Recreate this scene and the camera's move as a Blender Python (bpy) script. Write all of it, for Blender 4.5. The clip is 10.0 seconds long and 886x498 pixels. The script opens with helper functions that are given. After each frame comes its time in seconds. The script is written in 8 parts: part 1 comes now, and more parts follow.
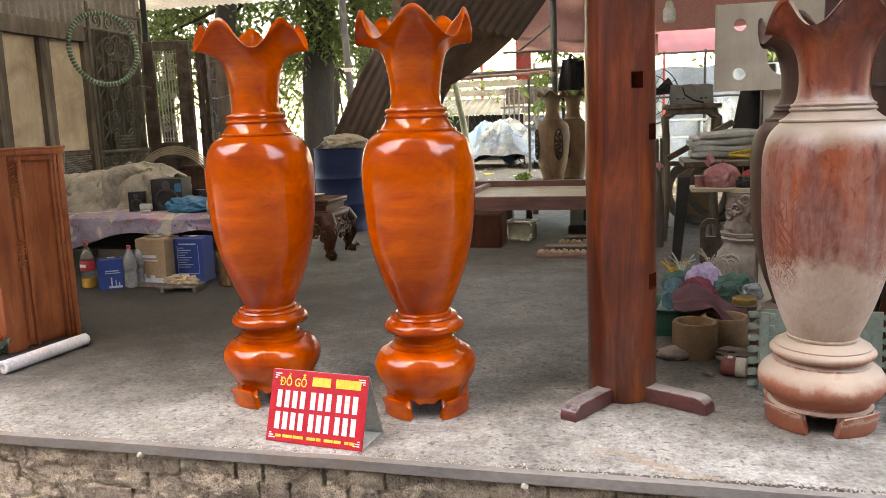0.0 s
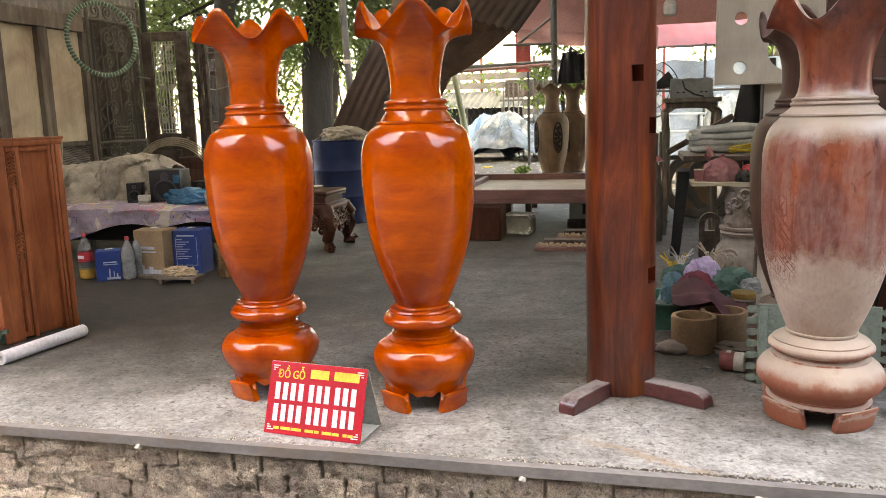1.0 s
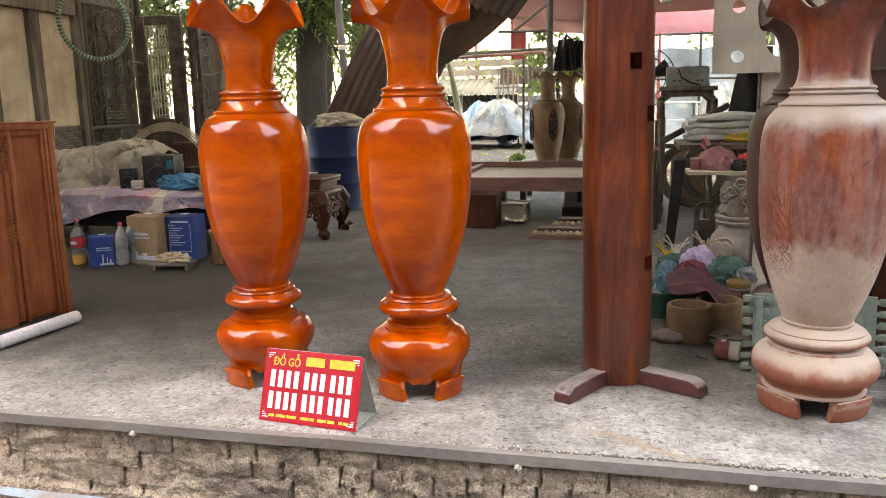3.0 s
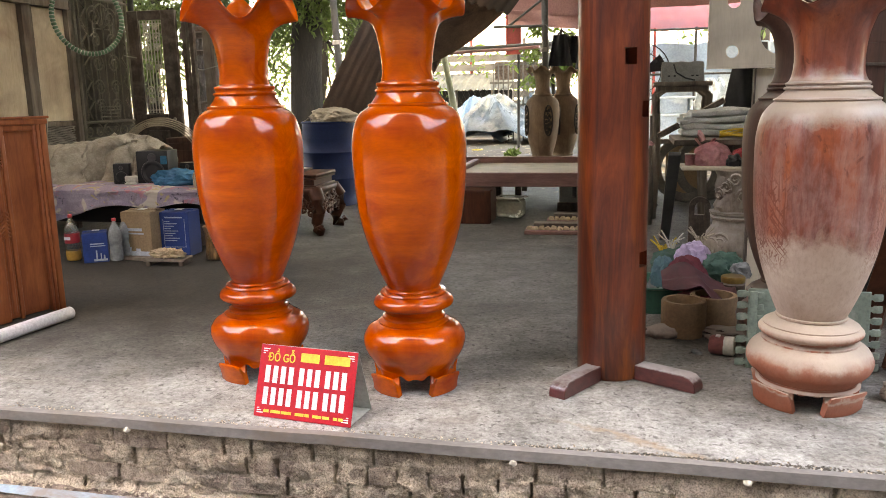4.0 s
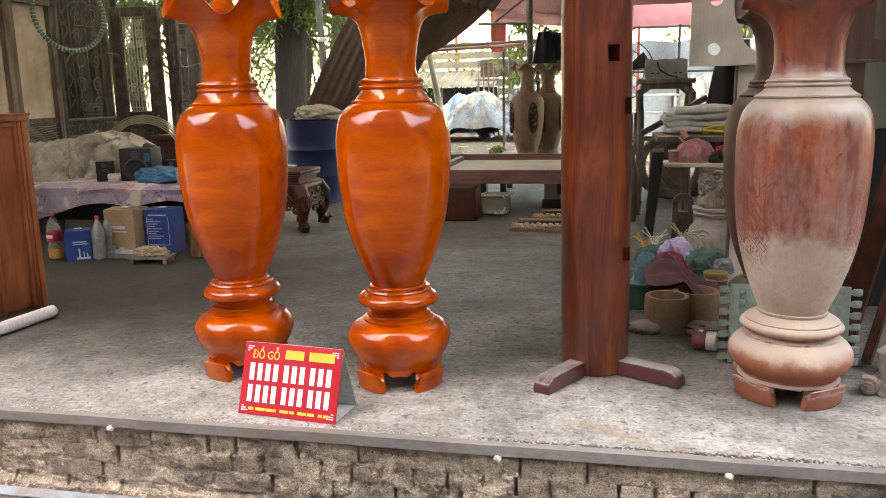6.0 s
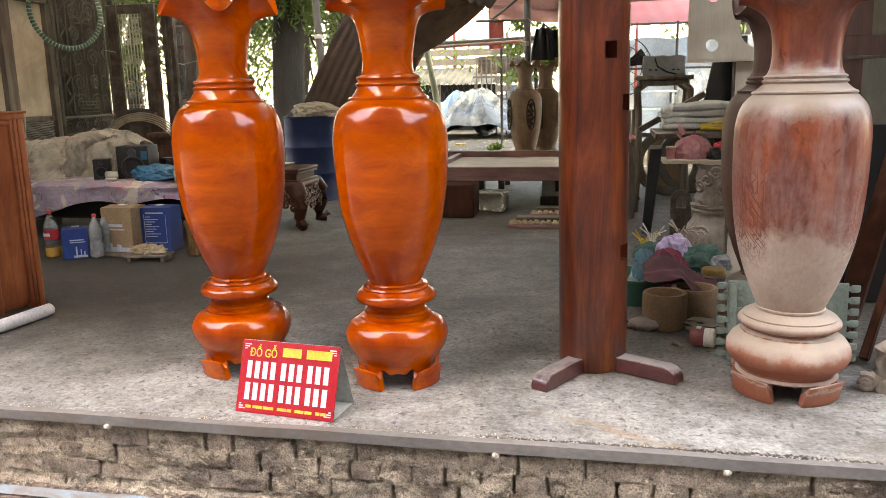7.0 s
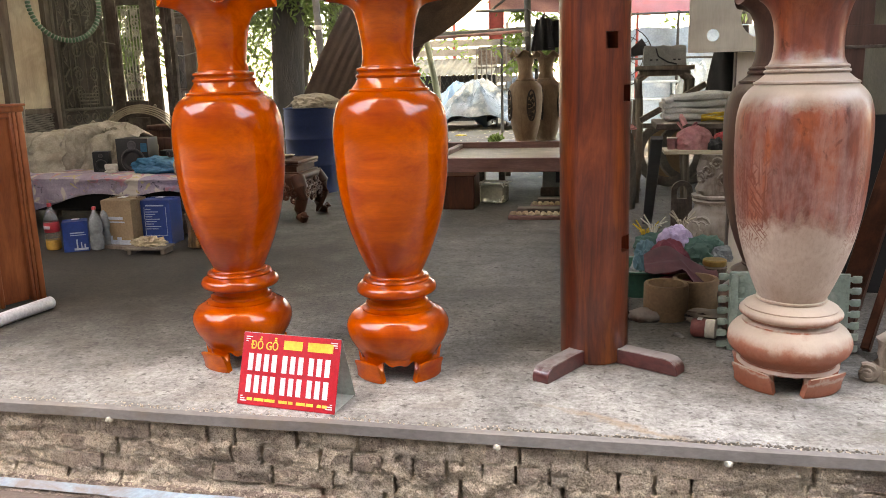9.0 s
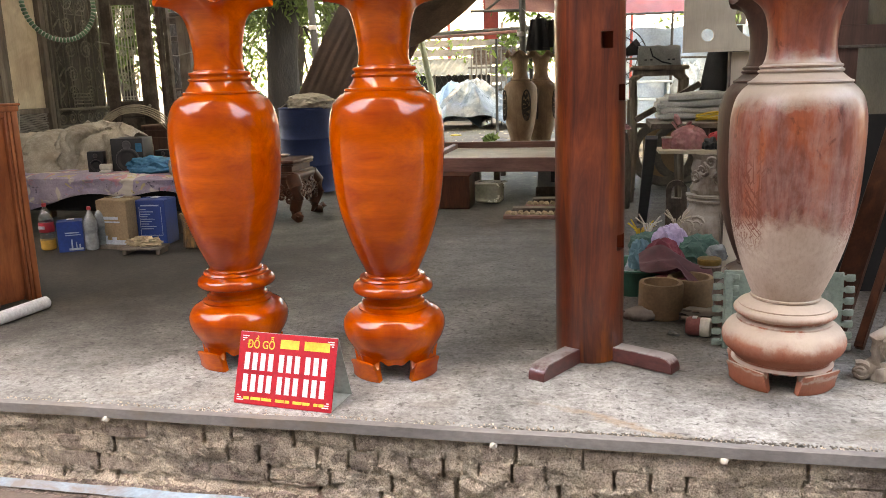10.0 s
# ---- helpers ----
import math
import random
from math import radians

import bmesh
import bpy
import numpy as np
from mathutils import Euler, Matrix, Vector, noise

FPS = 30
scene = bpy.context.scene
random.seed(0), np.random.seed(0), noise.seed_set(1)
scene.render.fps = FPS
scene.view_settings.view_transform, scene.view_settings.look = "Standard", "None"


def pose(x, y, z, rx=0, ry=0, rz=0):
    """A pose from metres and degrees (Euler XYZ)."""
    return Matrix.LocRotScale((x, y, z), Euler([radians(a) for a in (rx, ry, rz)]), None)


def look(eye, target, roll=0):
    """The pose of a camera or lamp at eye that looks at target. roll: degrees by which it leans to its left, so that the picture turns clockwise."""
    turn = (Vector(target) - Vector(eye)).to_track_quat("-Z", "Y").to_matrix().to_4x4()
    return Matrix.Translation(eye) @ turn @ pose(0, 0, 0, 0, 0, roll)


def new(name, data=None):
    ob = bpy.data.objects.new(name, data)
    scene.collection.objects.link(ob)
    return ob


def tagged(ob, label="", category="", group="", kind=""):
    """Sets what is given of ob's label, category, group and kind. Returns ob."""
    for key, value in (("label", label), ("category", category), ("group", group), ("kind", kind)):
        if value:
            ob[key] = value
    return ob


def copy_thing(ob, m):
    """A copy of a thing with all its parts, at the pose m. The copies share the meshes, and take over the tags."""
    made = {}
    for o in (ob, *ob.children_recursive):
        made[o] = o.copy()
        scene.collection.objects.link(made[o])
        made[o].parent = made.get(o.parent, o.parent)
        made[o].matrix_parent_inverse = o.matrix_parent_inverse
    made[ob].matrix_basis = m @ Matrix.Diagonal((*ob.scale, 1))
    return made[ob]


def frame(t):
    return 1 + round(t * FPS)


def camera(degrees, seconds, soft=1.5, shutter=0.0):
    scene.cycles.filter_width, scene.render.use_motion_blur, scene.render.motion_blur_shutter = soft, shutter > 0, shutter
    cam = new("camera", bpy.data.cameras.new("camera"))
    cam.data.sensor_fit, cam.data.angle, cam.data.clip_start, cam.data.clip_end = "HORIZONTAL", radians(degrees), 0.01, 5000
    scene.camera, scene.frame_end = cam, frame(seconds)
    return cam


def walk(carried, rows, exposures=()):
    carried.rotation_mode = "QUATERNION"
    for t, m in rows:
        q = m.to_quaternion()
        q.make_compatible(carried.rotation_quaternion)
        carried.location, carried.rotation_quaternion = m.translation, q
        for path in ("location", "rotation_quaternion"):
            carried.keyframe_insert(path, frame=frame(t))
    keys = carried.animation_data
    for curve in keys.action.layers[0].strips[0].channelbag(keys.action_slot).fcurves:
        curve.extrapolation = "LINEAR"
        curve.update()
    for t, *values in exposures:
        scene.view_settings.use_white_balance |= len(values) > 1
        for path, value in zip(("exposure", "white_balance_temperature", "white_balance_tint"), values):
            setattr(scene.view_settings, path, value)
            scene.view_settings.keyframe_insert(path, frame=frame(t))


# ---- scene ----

cam = camera(58.7, 10.0, soft=0.5)

PATH = [
    (0, (-0.011, 0.035, 1.139), (-0.488, 1.951, 0.821), -1.9),
    (0.5, (-0.01, 0.037, 1.14), (-0.487, 1.951, 0.812), -1.8),
    (1, (-0.015, 0.041, 1.138), (-0.488, 1.955, 0.802), -1.6),
    (1.5, (-0.022, 0.048, 1.138), (-0.491, 1.961, 0.792), -1.5),
    (2, (-0.026, 0.05, 1.138), (-0.492, 1.963, 0.784), -1.4),
    (2.5, (-0.029, 0.049, 1.138), (-0.49, 1.962, 0.777), -1.3),
    (4, (-0.029, 0.055, 1.138), (-0.473, 1.968, 0.758), -1.2),
    (4.5, (-0.029, 0.054, 1.136), (-0.463, 1.968, 0.753), -1.2),
    (5, (-0.026, 0.048, 1.137), (-0.449, 1.964, 0.752), -1.1),
    (5.5, (-0.023, 0.048, 1.137), (-0.437, 1.966, 0.751), -1.1),
    (7, (-0.019, 0.055, 1.135), (-0.424, 1.974, 0.741), -1.3),
    (7.5, (-0.018, 0.06, 1.137), (-0.423, 1.977, 0.737), -1.3),
    (8, (-0.018, 0.061, 1.136), (-0.424, 1.977, 0.731), -1.4),
    (8.5, (-0.021, 0.063, 1.135), (-0.427, 1.977, 0.724), -1.4),
    (9, (-0.021, 0.061, 1.137), (-0.427, 1.975, 0.721), -1.5),
    (9.5, (-0.024, 0.058, 1.135), (-0.424, 1.973, 0.718), -1.5),
    (10, (-0.024, 0.051, 1.135), (-0.417, 1.967, 0.719), -1.5),
]
walk(cam, [(t, look(eye, aim, roll)) for t, eye, aim, roll in PATH], exposures=[(0, 4.4, 10900, 17), (10, 4.4, 10900, 17)])

# ---------- world, sun, exposure ----------
world = bpy.data.worlds.new("sky")
scene.world = world
world.use_nodes = True
wn = world.node_tree.nodes
sky = wn.new("ShaderNodeTexSky")
sky.sky_type = "NISHITA"
sky.sun_disc = False
sky.sun_elevation = radians(62)
sky.sun_rotation = radians(183)
sky.air_density, sky.dust_density, sky.ozone_density = 1.0, 1.5, 1.0
wn["Background"].inputs["Strength"].default_value = 0.15
world.node_tree.links.new(sky.outputs[0], wn["Background"].inputs["Color"])
sun_data = bpy.data.lights.new("sun", "SUN")
sun_data.energy, sun_data.angle, sun_data.color = 0.45, radians(0.8), (1.0, 0.95, 0.86)
sun = new("sun", sun_data)
sun.matrix_world = look((-0.6, -10.0, 18.8), (0, 0, 0))

# ---------- materials ----------


def ramp_node(nt, stops):
    r = nt.nodes.new("ShaderNodeValToRGB")
    r.color_ramp.elements[0].position, r.color_ramp.elements[0].color = stops[0][0], (*stops[0][1], 1)
    r.color_ramp.elements[1].position, r.color_ramp.elements[1].color = stops[-1][0], (*stops[-1][1], 1)
    for p, c in stops[1:-1]:
        r.color_ramp.elements.new(p).color = (*c, 1)
    return r


def noise_node(nt, coords, scale, detail=5.0, rough=0.6, distortion=0.0):
    n = nt.nodes.new("ShaderNodeTexNoise")
    n.inputs["Scale"].default_value, n.inputs["Detail"].default_value = scale, detail
    n.inputs["Roughness"].default_value, n.inputs["Distortion"].default_value = rough, distortion
    nt.links.new(coords, n.inputs["Vector"])
    return n.outputs["Fac"]


def mix_color(nt, fac, a, b, mode="MIX"):
    m = nt.nodes.new("ShaderNodeMix")
    m.data_type, m.blend_type = "RGBA", mode
    for value, slot in ((fac, 0), (a, 6), (b, 7)):
        if isinstance(value, (int, float)):
            m.inputs[slot].default_value = value
        elif isinstance(value, tuple):
            m.inputs[slot].default_value = (*value, 1)
        else:
            nt.links.new(value, m.inputs[slot])
    return m.outputs[2]


def coords_of(nt, stretch=(1, 1, 1), turned=(0, 0, 0)):
    tc = nt.nodes.new("ShaderNodeTexCoord")
    mp = nt.nodes.new("ShaderNodeMapping")
    mp.inputs["Scale"].default_value, mp.inputs["Rotation"].default_value = stretch, turned
    nt.links.new(tc.outputs["Object"], mp.inputs["Vector"])
    return mp.outputs["Vector"]


def surface(name, dark, light, scale=6.0, fine=60.0, rough=0.6, bump=0.15, metal=0.0, coat=0.0, stretch=(1, 1, 1), stain=None, stain_at=0.62,
            random_tint=0.0, rough_var=0.12, height=0.004, coat_rough=0.06, alpha=1.0, transmission=0.0, translucent=0.0):
    """A two-scale mottled surface: broad patches between dark and light, fine grain, stains and relief."""
    m = bpy.data.materials.new(name)
    m.use_nodes = True
    nt = m.node_tree
    b = nt.nodes["Principled BSDF"]
    v = coords_of(nt, stretch)
    broad = noise_node(nt, v, scale, 6.0, 0.62, 0.4)
    grain = noise_node(nt, v, fine, 4.0, 0.6)
    r = ramp_node(nt, [(0.3, dark), (0.7, light)])
    nt.links.new(broad, r.inputs[0])
    g = ramp_node(nt, [(0.3, (0.72, 0.72, 0.72)), (0.7, (1.12, 1.12, 1.12))])
    nt.links.new(grain, g.inputs[0])
    col = mix_color(nt, 0.75, r.outputs[0], g.outputs[0], "MULTIPLY")
    if stain:
        patch = noise_node(nt, v, scale * 0.45, 7.0, 0.7, 0.8)
        sr = ramp_node(nt, [(stain_at - 0.06, (0, 0, 0)), (stain_at + 0.08, (0.85, 0.85, 0.85))])
        nt.links.new(patch, sr.inputs[0])
        col = mix_color(nt, sr.outputs[0], col, stain)
    if random_tint:
        info = nt.nodes.new("ShaderNodeObjectInfo")
        tr = ramp_node(nt, [(0, (1 - random_tint,) * 3), (1, (1 + random_tint,) * 3)])
        nt.links.new(info.outputs["Random"], tr.inputs[0])
        col = mix_color(nt, 1.0, col, tr.outputs[0], "MULTIPLY")
    nt.links.new(col, b.inputs["Base Color"])
    rr = nt.nodes.new("ShaderNodeMapRange")
    rr.inputs["To Min"].default_value, rr.inputs["To Max"].default_value = max(rough - rough_var, 0.03), min(rough + rough_var, 1)
    nt.links.new(broad, rr.inputs["Value"])
    nt.links.new(rr.outputs[0], b.inputs["Roughness"])
    b.inputs["Metallic"].default_value = metal
    b.inputs["Coat Weight"].default_value, b.inputs["Coat Roughness"].default_value = coat, coat_rough
    b.inputs["Alpha"].default_value = alpha
    b.inputs["Transmission Weight"].default_value = transmission
    if bump:
        bp = nt.nodes.new("ShaderNodeBump")
        bp.inputs["Strength"].default_value, bp.inputs["Distance"].default_value = bump, height
        add = nt.nodes.new("ShaderNodeMath")
        nt.links.new(broad, add.inputs[0]), nt.links.new(grain, add.inputs[1])
        nt.links.new(add.outputs[0], bp.inputs["Height"])
        nt.links.new(bp.outputs[0], b.inputs["Normal"])
    if translucent:
        t = nt.nodes.new("ShaderNodeBsdfTranslucent")
        nt.links.new(col, t.inputs["Color"])
        mx = nt.nodes.new("ShaderNodeMixShader")
        mx.inputs[0].default_value = translucent
        nt.links.new(b.outputs[0], mx.inputs[1]), nt.links.new(t.outputs[0], mx.inputs[2])
        nt.links.new(mx.outputs[0], nt.nodes["Material Output"].inputs["Surface"])
    return m


def wood(name, dark, light, rough=0.45, coat=0.0, rings=9.0, along="z", bump=0.08, coat_rough=0.05, stain=None, dust=None, strength=0.55, toner=(0.62, 0.5, 0.46), gloss=0.5, dust_at=(0.45, 0.85)):
    """Wood with figure that runs along one axis, broad darkening and an optional film on upper faces: dust, with
    painted sky sheen for RAIL.
    """
    m = bpy.data.materials.new(name)
    m.use_nodes = True
    nt = m.node_tree
    b = nt.nodes["Principled BSDF"]
    stretch = {"z": (1, 1, 0.12), "x": (0.12, 1, 1), "y": (1, 0.12, 1)}[along]
    v = coords_of(nt, stretch)
    v1 = coords_of(nt)
    figure = noise_node(nt, v, rings, 6.0, 0.6, 1.6)
    pores = noise_node(nt, v, 140.0, 3.0, 0.6)
    broad = noise_node(nt, v1, 2.6, 4.0, 0.55, 0.6)
    r = ramp_node(nt, [(0.3, dark), (0.5, tuple(0.5 * (a + c) for a, c in zip(dark, light))), (0.68, light)])
    nt.links.new(figure, r.inputs[0])
    pr = ramp_node(nt, [(0.35, (0.75, 0.72, 0.7)), (0.6, (1.06, 1.06, 1.06))])
    nt.links.new(pores, pr.inputs[0])
    col = mix_color(nt, strength, r.outputs[0], pr.outputs[0], "MULTIPLY")
    br = ramp_node(nt, [(0.32, toner), (0.62, (1.12, 1.12, 1.12))])
    nt.links.new(broad, br.inputs[0])
    col = mix_color(nt, 0.8, col, br.outputs[0], "MULTIPLY")
    if stain:
        sr = ramp_node(nt, [(0.52, (0, 0, 0)), (0.68, (0.8, 0.8, 0.8))])
        nt.links.new(noise_node(nt, v, 3.1, 6.0, 0.65, 0.7), sr.inputs[0])
        col = mix_color(nt, sr.outputs[0], col, stain)
    if dust:
        geo = nt.nodes.new("ShaderNodeNewGeometry")
        sep = nt.nodes.new("ShaderNodeSeparateXYZ")
        nt.links.new(geo.outputs["Normal"], sep.inputs[0])
        mul = nt.nodes.new("ShaderNodeMath")
        mul.operation = "MULTIPLY_ADD"
        nt.links.new(sep.outputs["Z"], mul.inputs[0])
        mul.inputs[1].default_value = 0.45
        nt.links.new(noise_node(nt, v1, 9.0, 6.0, 0.7), mul.inputs[2])
        dr = ramp_node(nt, [(dust_at[0], (0, 0, 0)), (dust_at[1], (0.9, 0.9, 0.9))])
        nt.links.new(mul.outputs[0], dr.inputs[0])
        col = mix_color(nt, dr.outputs[0], col, dust)
    nt.links.new(col, b.inputs["Base Color"])
    rr = nt.nodes.new("ShaderNodeMapRange")
    rr.inputs["To Min"].default_value, rr.inputs["To Max"].default_value = max(rough - 0.1, 0.05), rough + 0.1
    nt.links.new(broad, rr.inputs["Value"])
    nt.links.new(rr.outputs[0], b.inputs["Roughness"])
    b.inputs["Coat Weight"].default_value, b.inputs["Coat Roughness"].default_value = coat, coat_rough
    b.inputs["Specular IOR Level"].default_value = gloss
    bp = nt.nodes.new("ShaderNodeBump")
    bp.inputs["Strength"].default_value, bp.inputs["Distance"].default_value = bump, 0.002
    nt.links.new(figure, bp.inputs["Height"])
    nt.links.new(bp.outputs[0], b.inputs["Normal"])
    return m


def sanded_wood(name):
    """Half-finished vase: red-brown primer above, pale dusty sanded wood below with a ragged edge and dark scratches."""
    m = bpy.data.materials.new(name)
    m.use_nodes = True
    nt = m.node_tree
    b = nt.nodes["Principled BSDF"]
    v = coords_of(nt)
    vs = coords_of(nt, (1, 1, 0.16))
    streak = noise_node(nt, vs, 9.0, 6.0, 0.6, 0.8)
    r = ramp_node(nt, [(0.3, (0.10, 0.021, 0.012)), (0.5, (0.215, 0.044, 0.021)), (0.72, (0.37, 0.082, 0.022))])
    nt.links.new(streak, r.inputs[0])
    # cloudy pink haze: dust and a soft sheen, both put into the colour
    cloudy = noise_node(nt, v, 5.0, 6.0, 0.65, 0.5)
    haze = ramp_node(nt, [(0.43, (0.05, 0.05, 0.05)), (0.70, (0.78, 0.78, 0.78))])
    both_h = nt.nodes.new("ShaderNodeMath")
    both_h.operation = "MULTIPLY_ADD"
    nt.links.new(noise_node(nt, coords_of(nt, (1, 1, 0.22)), 22.0, 7.0, 0.7, 0.4), both_h.inputs[0])
    both_h.inputs[1].default_value = 0.7
    half = nt.nodes.new("ShaderNodeMath")
    half.operation = "MULTIPLY_ADD"
    nt.links.new(cloudy, half.inputs[0])
    half.inputs[1].default_value, half.inputs[2].default_value = 0.8, -0.25
    nt.links.new(half.outputs[0], both_h.inputs[2])
    nt.links.new(both_h.outputs[0], haze.inputs[0])
    up = nt.nodes.new("ShaderNodeSeparateXYZ")
    nt.links.new(v, up.inputs[0])
    bare = nt.nodes.new("ShaderNodeMapRange")
    bare.inputs["From Min"].default_value, bare.inputs["From Max"].default_value = 1.24, 1.16
    bare.inputs["To Min"].default_value = 0.25
    nt.links.new(up.outputs["Z"], bare.inputs["Value"])
    film = mix_color(nt, 1.0, haze.outputs[0], bare.outputs[0], "MULTIPLY")
    red = mix_color(nt, film, r.outputs[0], (0.36, 0.22, 0.195))
    # fine brushed streaks and small dark stains in the primer
    brushed = ramp_node(nt, [(0.36, (0.55, 0.50, 0.50)), (0.52, (1, 1, 1)), (0.66, (1.0, 1.0, 1.0))])
    nt.links.new(noise_node(nt, coords_of(nt, (1, 1, 0.09)), 34.0, 6.0, 0.7, 0.6), brushed.inputs[0])
    red = mix_color(nt, 0.55, red, brushed.outputs[0], "MULTIPLY")
    spots = ramp_node(nt, [(0.60, (1, 1, 1)), (0.66, (0.45, 0.38, 0.36))])
    nt.links.new(noise_node(nt, v, 11.0, 6.0, 0.65, 0.9), spots.inputs[0])
    red = mix_color(nt, 0.8, red, spots.outputs[0], "MULTIPLY")
    sand = ramp_node(nt, [(0.3, (0.33, 0.225, 0.17)), (0.5, (0.43, 0.32, 0.255)), (0.7, (0.54, 0.44, 0.36))])
    nt.links.new(noise_node(nt, v, 4.0, 7.0, 0.62, 0.3), sand.inputs[0])
    sep = nt.nodes.new("ShaderNodeSeparateXYZ")
    nt.links.new(v, sep.inputs[0])
    edge = nt.nodes.new("ShaderNodeMath")
    edge.operation = "MULTIPLY_ADD"
    nt.links.new(noise_node(nt, v, 4.5, 6.0, 0.7, 0.5), edge.inputs[0])
    edge.inputs[1].default_value = 0.5
    nt.links.new(sep.outputs["Z"], edge.inputs[2])
    mask = ramp_node(nt, [(0.82, (0, 0, 0)), (0.92, (1, 1, 1))])
    nt.links.new(edge.outputs[0], mask.inputs[0])
    col = mix_color(nt, mask.outputs[0], sand.outputs[0], red)
    # pale shoulder band under the neck rings
    band = ramp_node(nt, [(0.0, (0, 0, 0)), (0.06, (0, 0, 0)), (0.105, (0.8, 0.8, 0.8)), (0.20, (0.8, 0.8, 0.8)), (0.25, (0, 0, 0))])
    sub = nt.nodes.new("ShaderNodeMath")
    sub.operation = "MULTIPLY_ADD"
    nt.links.new(noise_node(nt, v, 14.0, 5.0, 0.7), sub.inputs[0])
    sub.inputs[1].default_value = 0.15
    off = nt.nodes.new("ShaderNodeMath")
    off.operation = "SUBTRACT"
    nt.links.new(sep.outputs["Z"], off.inputs[0])
    off.inputs[1].default_value = 1.02
    nt.links.new(off.outputs[0], sub.inputs[2])
    nt.links.new(sub.outputs[0], band.inputs[0])
    col = mix_color(nt, band.outputs[0], col, (0.34, 0.265, 0.205))
    # red-brown left in the turned base and on the feet
    base = ramp_node(nt, [(p, (v_, v_, v_)) for p, v_ in ((0.0, 0.95), (0.055, 0.85), (0.068, 0.2), (0.08, 0.85), (0.13, 0.95), (0.16, 0.8), (0.19, 0.05), (0.228, 0.0), (0.242, 0.9), (0.256, 0.7), (0.27, 0.15), (0.29, 0.0))])
    wob = nt.nodes.new("ShaderNodeMath")
    wob.operation = "MULTIPLY_ADD"
    nt.links.new(noise_node(nt, v, 7.0, 5.0, 0.7), wob.inputs[0])
    wob.inputs[1].default_value = 0.15
    shift = nt.nodes.new("ShaderNodeMath")
    shift.operation = "SUBTRACT"
    nt.links.new(sep.outputs["Z"], shift.inputs[0])
    shift.inputs[1].default_value = 0.078
    nt.links.new(shift.outputs[0], wob.inputs[2])
    nt.links.new(wob.outputs[0], base.inputs[0])
    col = mix_color(nt, base.outputs[0], col, (0.30, 0.072, 0.031))
    # bundles of fine dark scratches at the height of the ragged edge
    lines = None
    for tilt_x, tilt_y, size in ((0.0, 0.0, 170.0), (0.5, 0.55, 150.0), (-0.45, -0.6, 150.0)):
        tc = nt.nodes.new("ShaderNodeTexCoord")
        lean_in, squash = nt.nodes.new("ShaderNodeMapping"), nt.nodes.new("ShaderNodeMapping")
        lean_in.inputs["Rotation"].default_value, squash.inputs["Scale"].default_value = (tilt_x, tilt_y, 0), (1, 1, 0.03)
        nt.links.new(tc.outputs["Object"], lean_in.inputs["Vector"]), nt.links.new(lean_in.outputs[0], squash.inputs["Vector"])
        sc = ramp_node(nt, [(0.60, (0, 0, 0)), (0.64, (0.8, 0.8, 0.8))])
        nt.links.new(noise_node(nt, squash.outputs[0], size, 0.5, 0.4), sc.inputs[0])
        lines = sc.outputs[0] if lines is None else mix_color(nt, 1.0, lines, sc.outputs[0], "LIGHTEN")
    where = ramp_node(nt, [(0.52, (0, 0, 0)), (0.60, (1, 1, 1))])
    flank = nt.nodes.new("ShaderNodeMath")
    flank.operation = "ABSOLUTE"
    nt.links.new(sep.outputs["X"], flank.inputs[0])
    bundle = nt.nodes.new("ShaderNodeMath")
    bundle.operation = "MULTIPLY_ADD"
    nt.links.new(noise_node(nt, coords_of(nt, (1, 1, 0.5)), 9.0, 3.0, 0.5), bundle.inputs[0])
    bundle.inputs[1].default_value = 0.45
    stretch_x = nt.nodes.new("ShaderNodeMath")
    stretch_x.operation = "MULTIPLY"
    stretch_x.inputs[1].default_value = 2.6
    nt.links.new(flank.outputs[0], stretch_x.inputs[0])
    nt.links.new(stretch_x.outputs[0], bundle.inputs[2])
    nt.links.new(bundle.outputs[0], where.inputs[0])
    tall = ramp_node(nt, [(0.48, (0, 0, 0)), (0.58, (1, 1, 1)), (0.80, (1, 1, 1)), (0.90, (0, 0, 0))])
    nt.links.new(sep.outputs["Z"], tall.inputs[0])
    both = mix_color(nt, 1.0, mix_color(nt, 1.0, lines, where.outputs[0], "MULTIPLY"), tall.outputs[0], "MULTIPLY")
    col = mix_color(nt, both, col, (0.17, 0.042, 0.022))
    speck = ramp_node(nt, [(0.36, (0.62, 0.58, 0.56)), (0.5, (1.0, 1.0, 1.0)), (0.7, (1.16, 1.16, 1.16))])
    nt.links.new(noise_node(nt, coords_of(nt, (1, 1, 0.5)), 95.0, 6.0, 0.75), speck.inputs[0])
    col = mix_color(nt, 0.35, col, speck.outputs[0], "MULTIPLY")
    geo = nt.nodes.new("ShaderNodeNewGeometry")
    tilt_up = nt.nodes.new("ShaderNodeSeparateXYZ")
    nt.links.new(geo.outputs["Normal"], tilt_up.inputs[0])
    settle = nt.nodes.new("ShaderNodeMath")
    settle.operation = "MULTIPLY_ADD"
    nt.links.new(noise_node(nt, v, 11.0, 6.0, 0.7), settle.inputs[0])
    settle.inputs[1].default_value = 0.7
    nt.links.new(tilt_up.outputs["Z"], settle.inputs[2])
    powder = ramp_node(nt, [(0.60, (0, 0, 0)), (1.05, (0.65, 0.65, 0.65))])
    nt.links.new(settle.outputs[0], powder.inputs[0])
    col = mix_color(nt, powder.outputs[0], col, (0.44, 0.375, 0.30))
    nt.links.new(col, b.inputs["Base Color"])
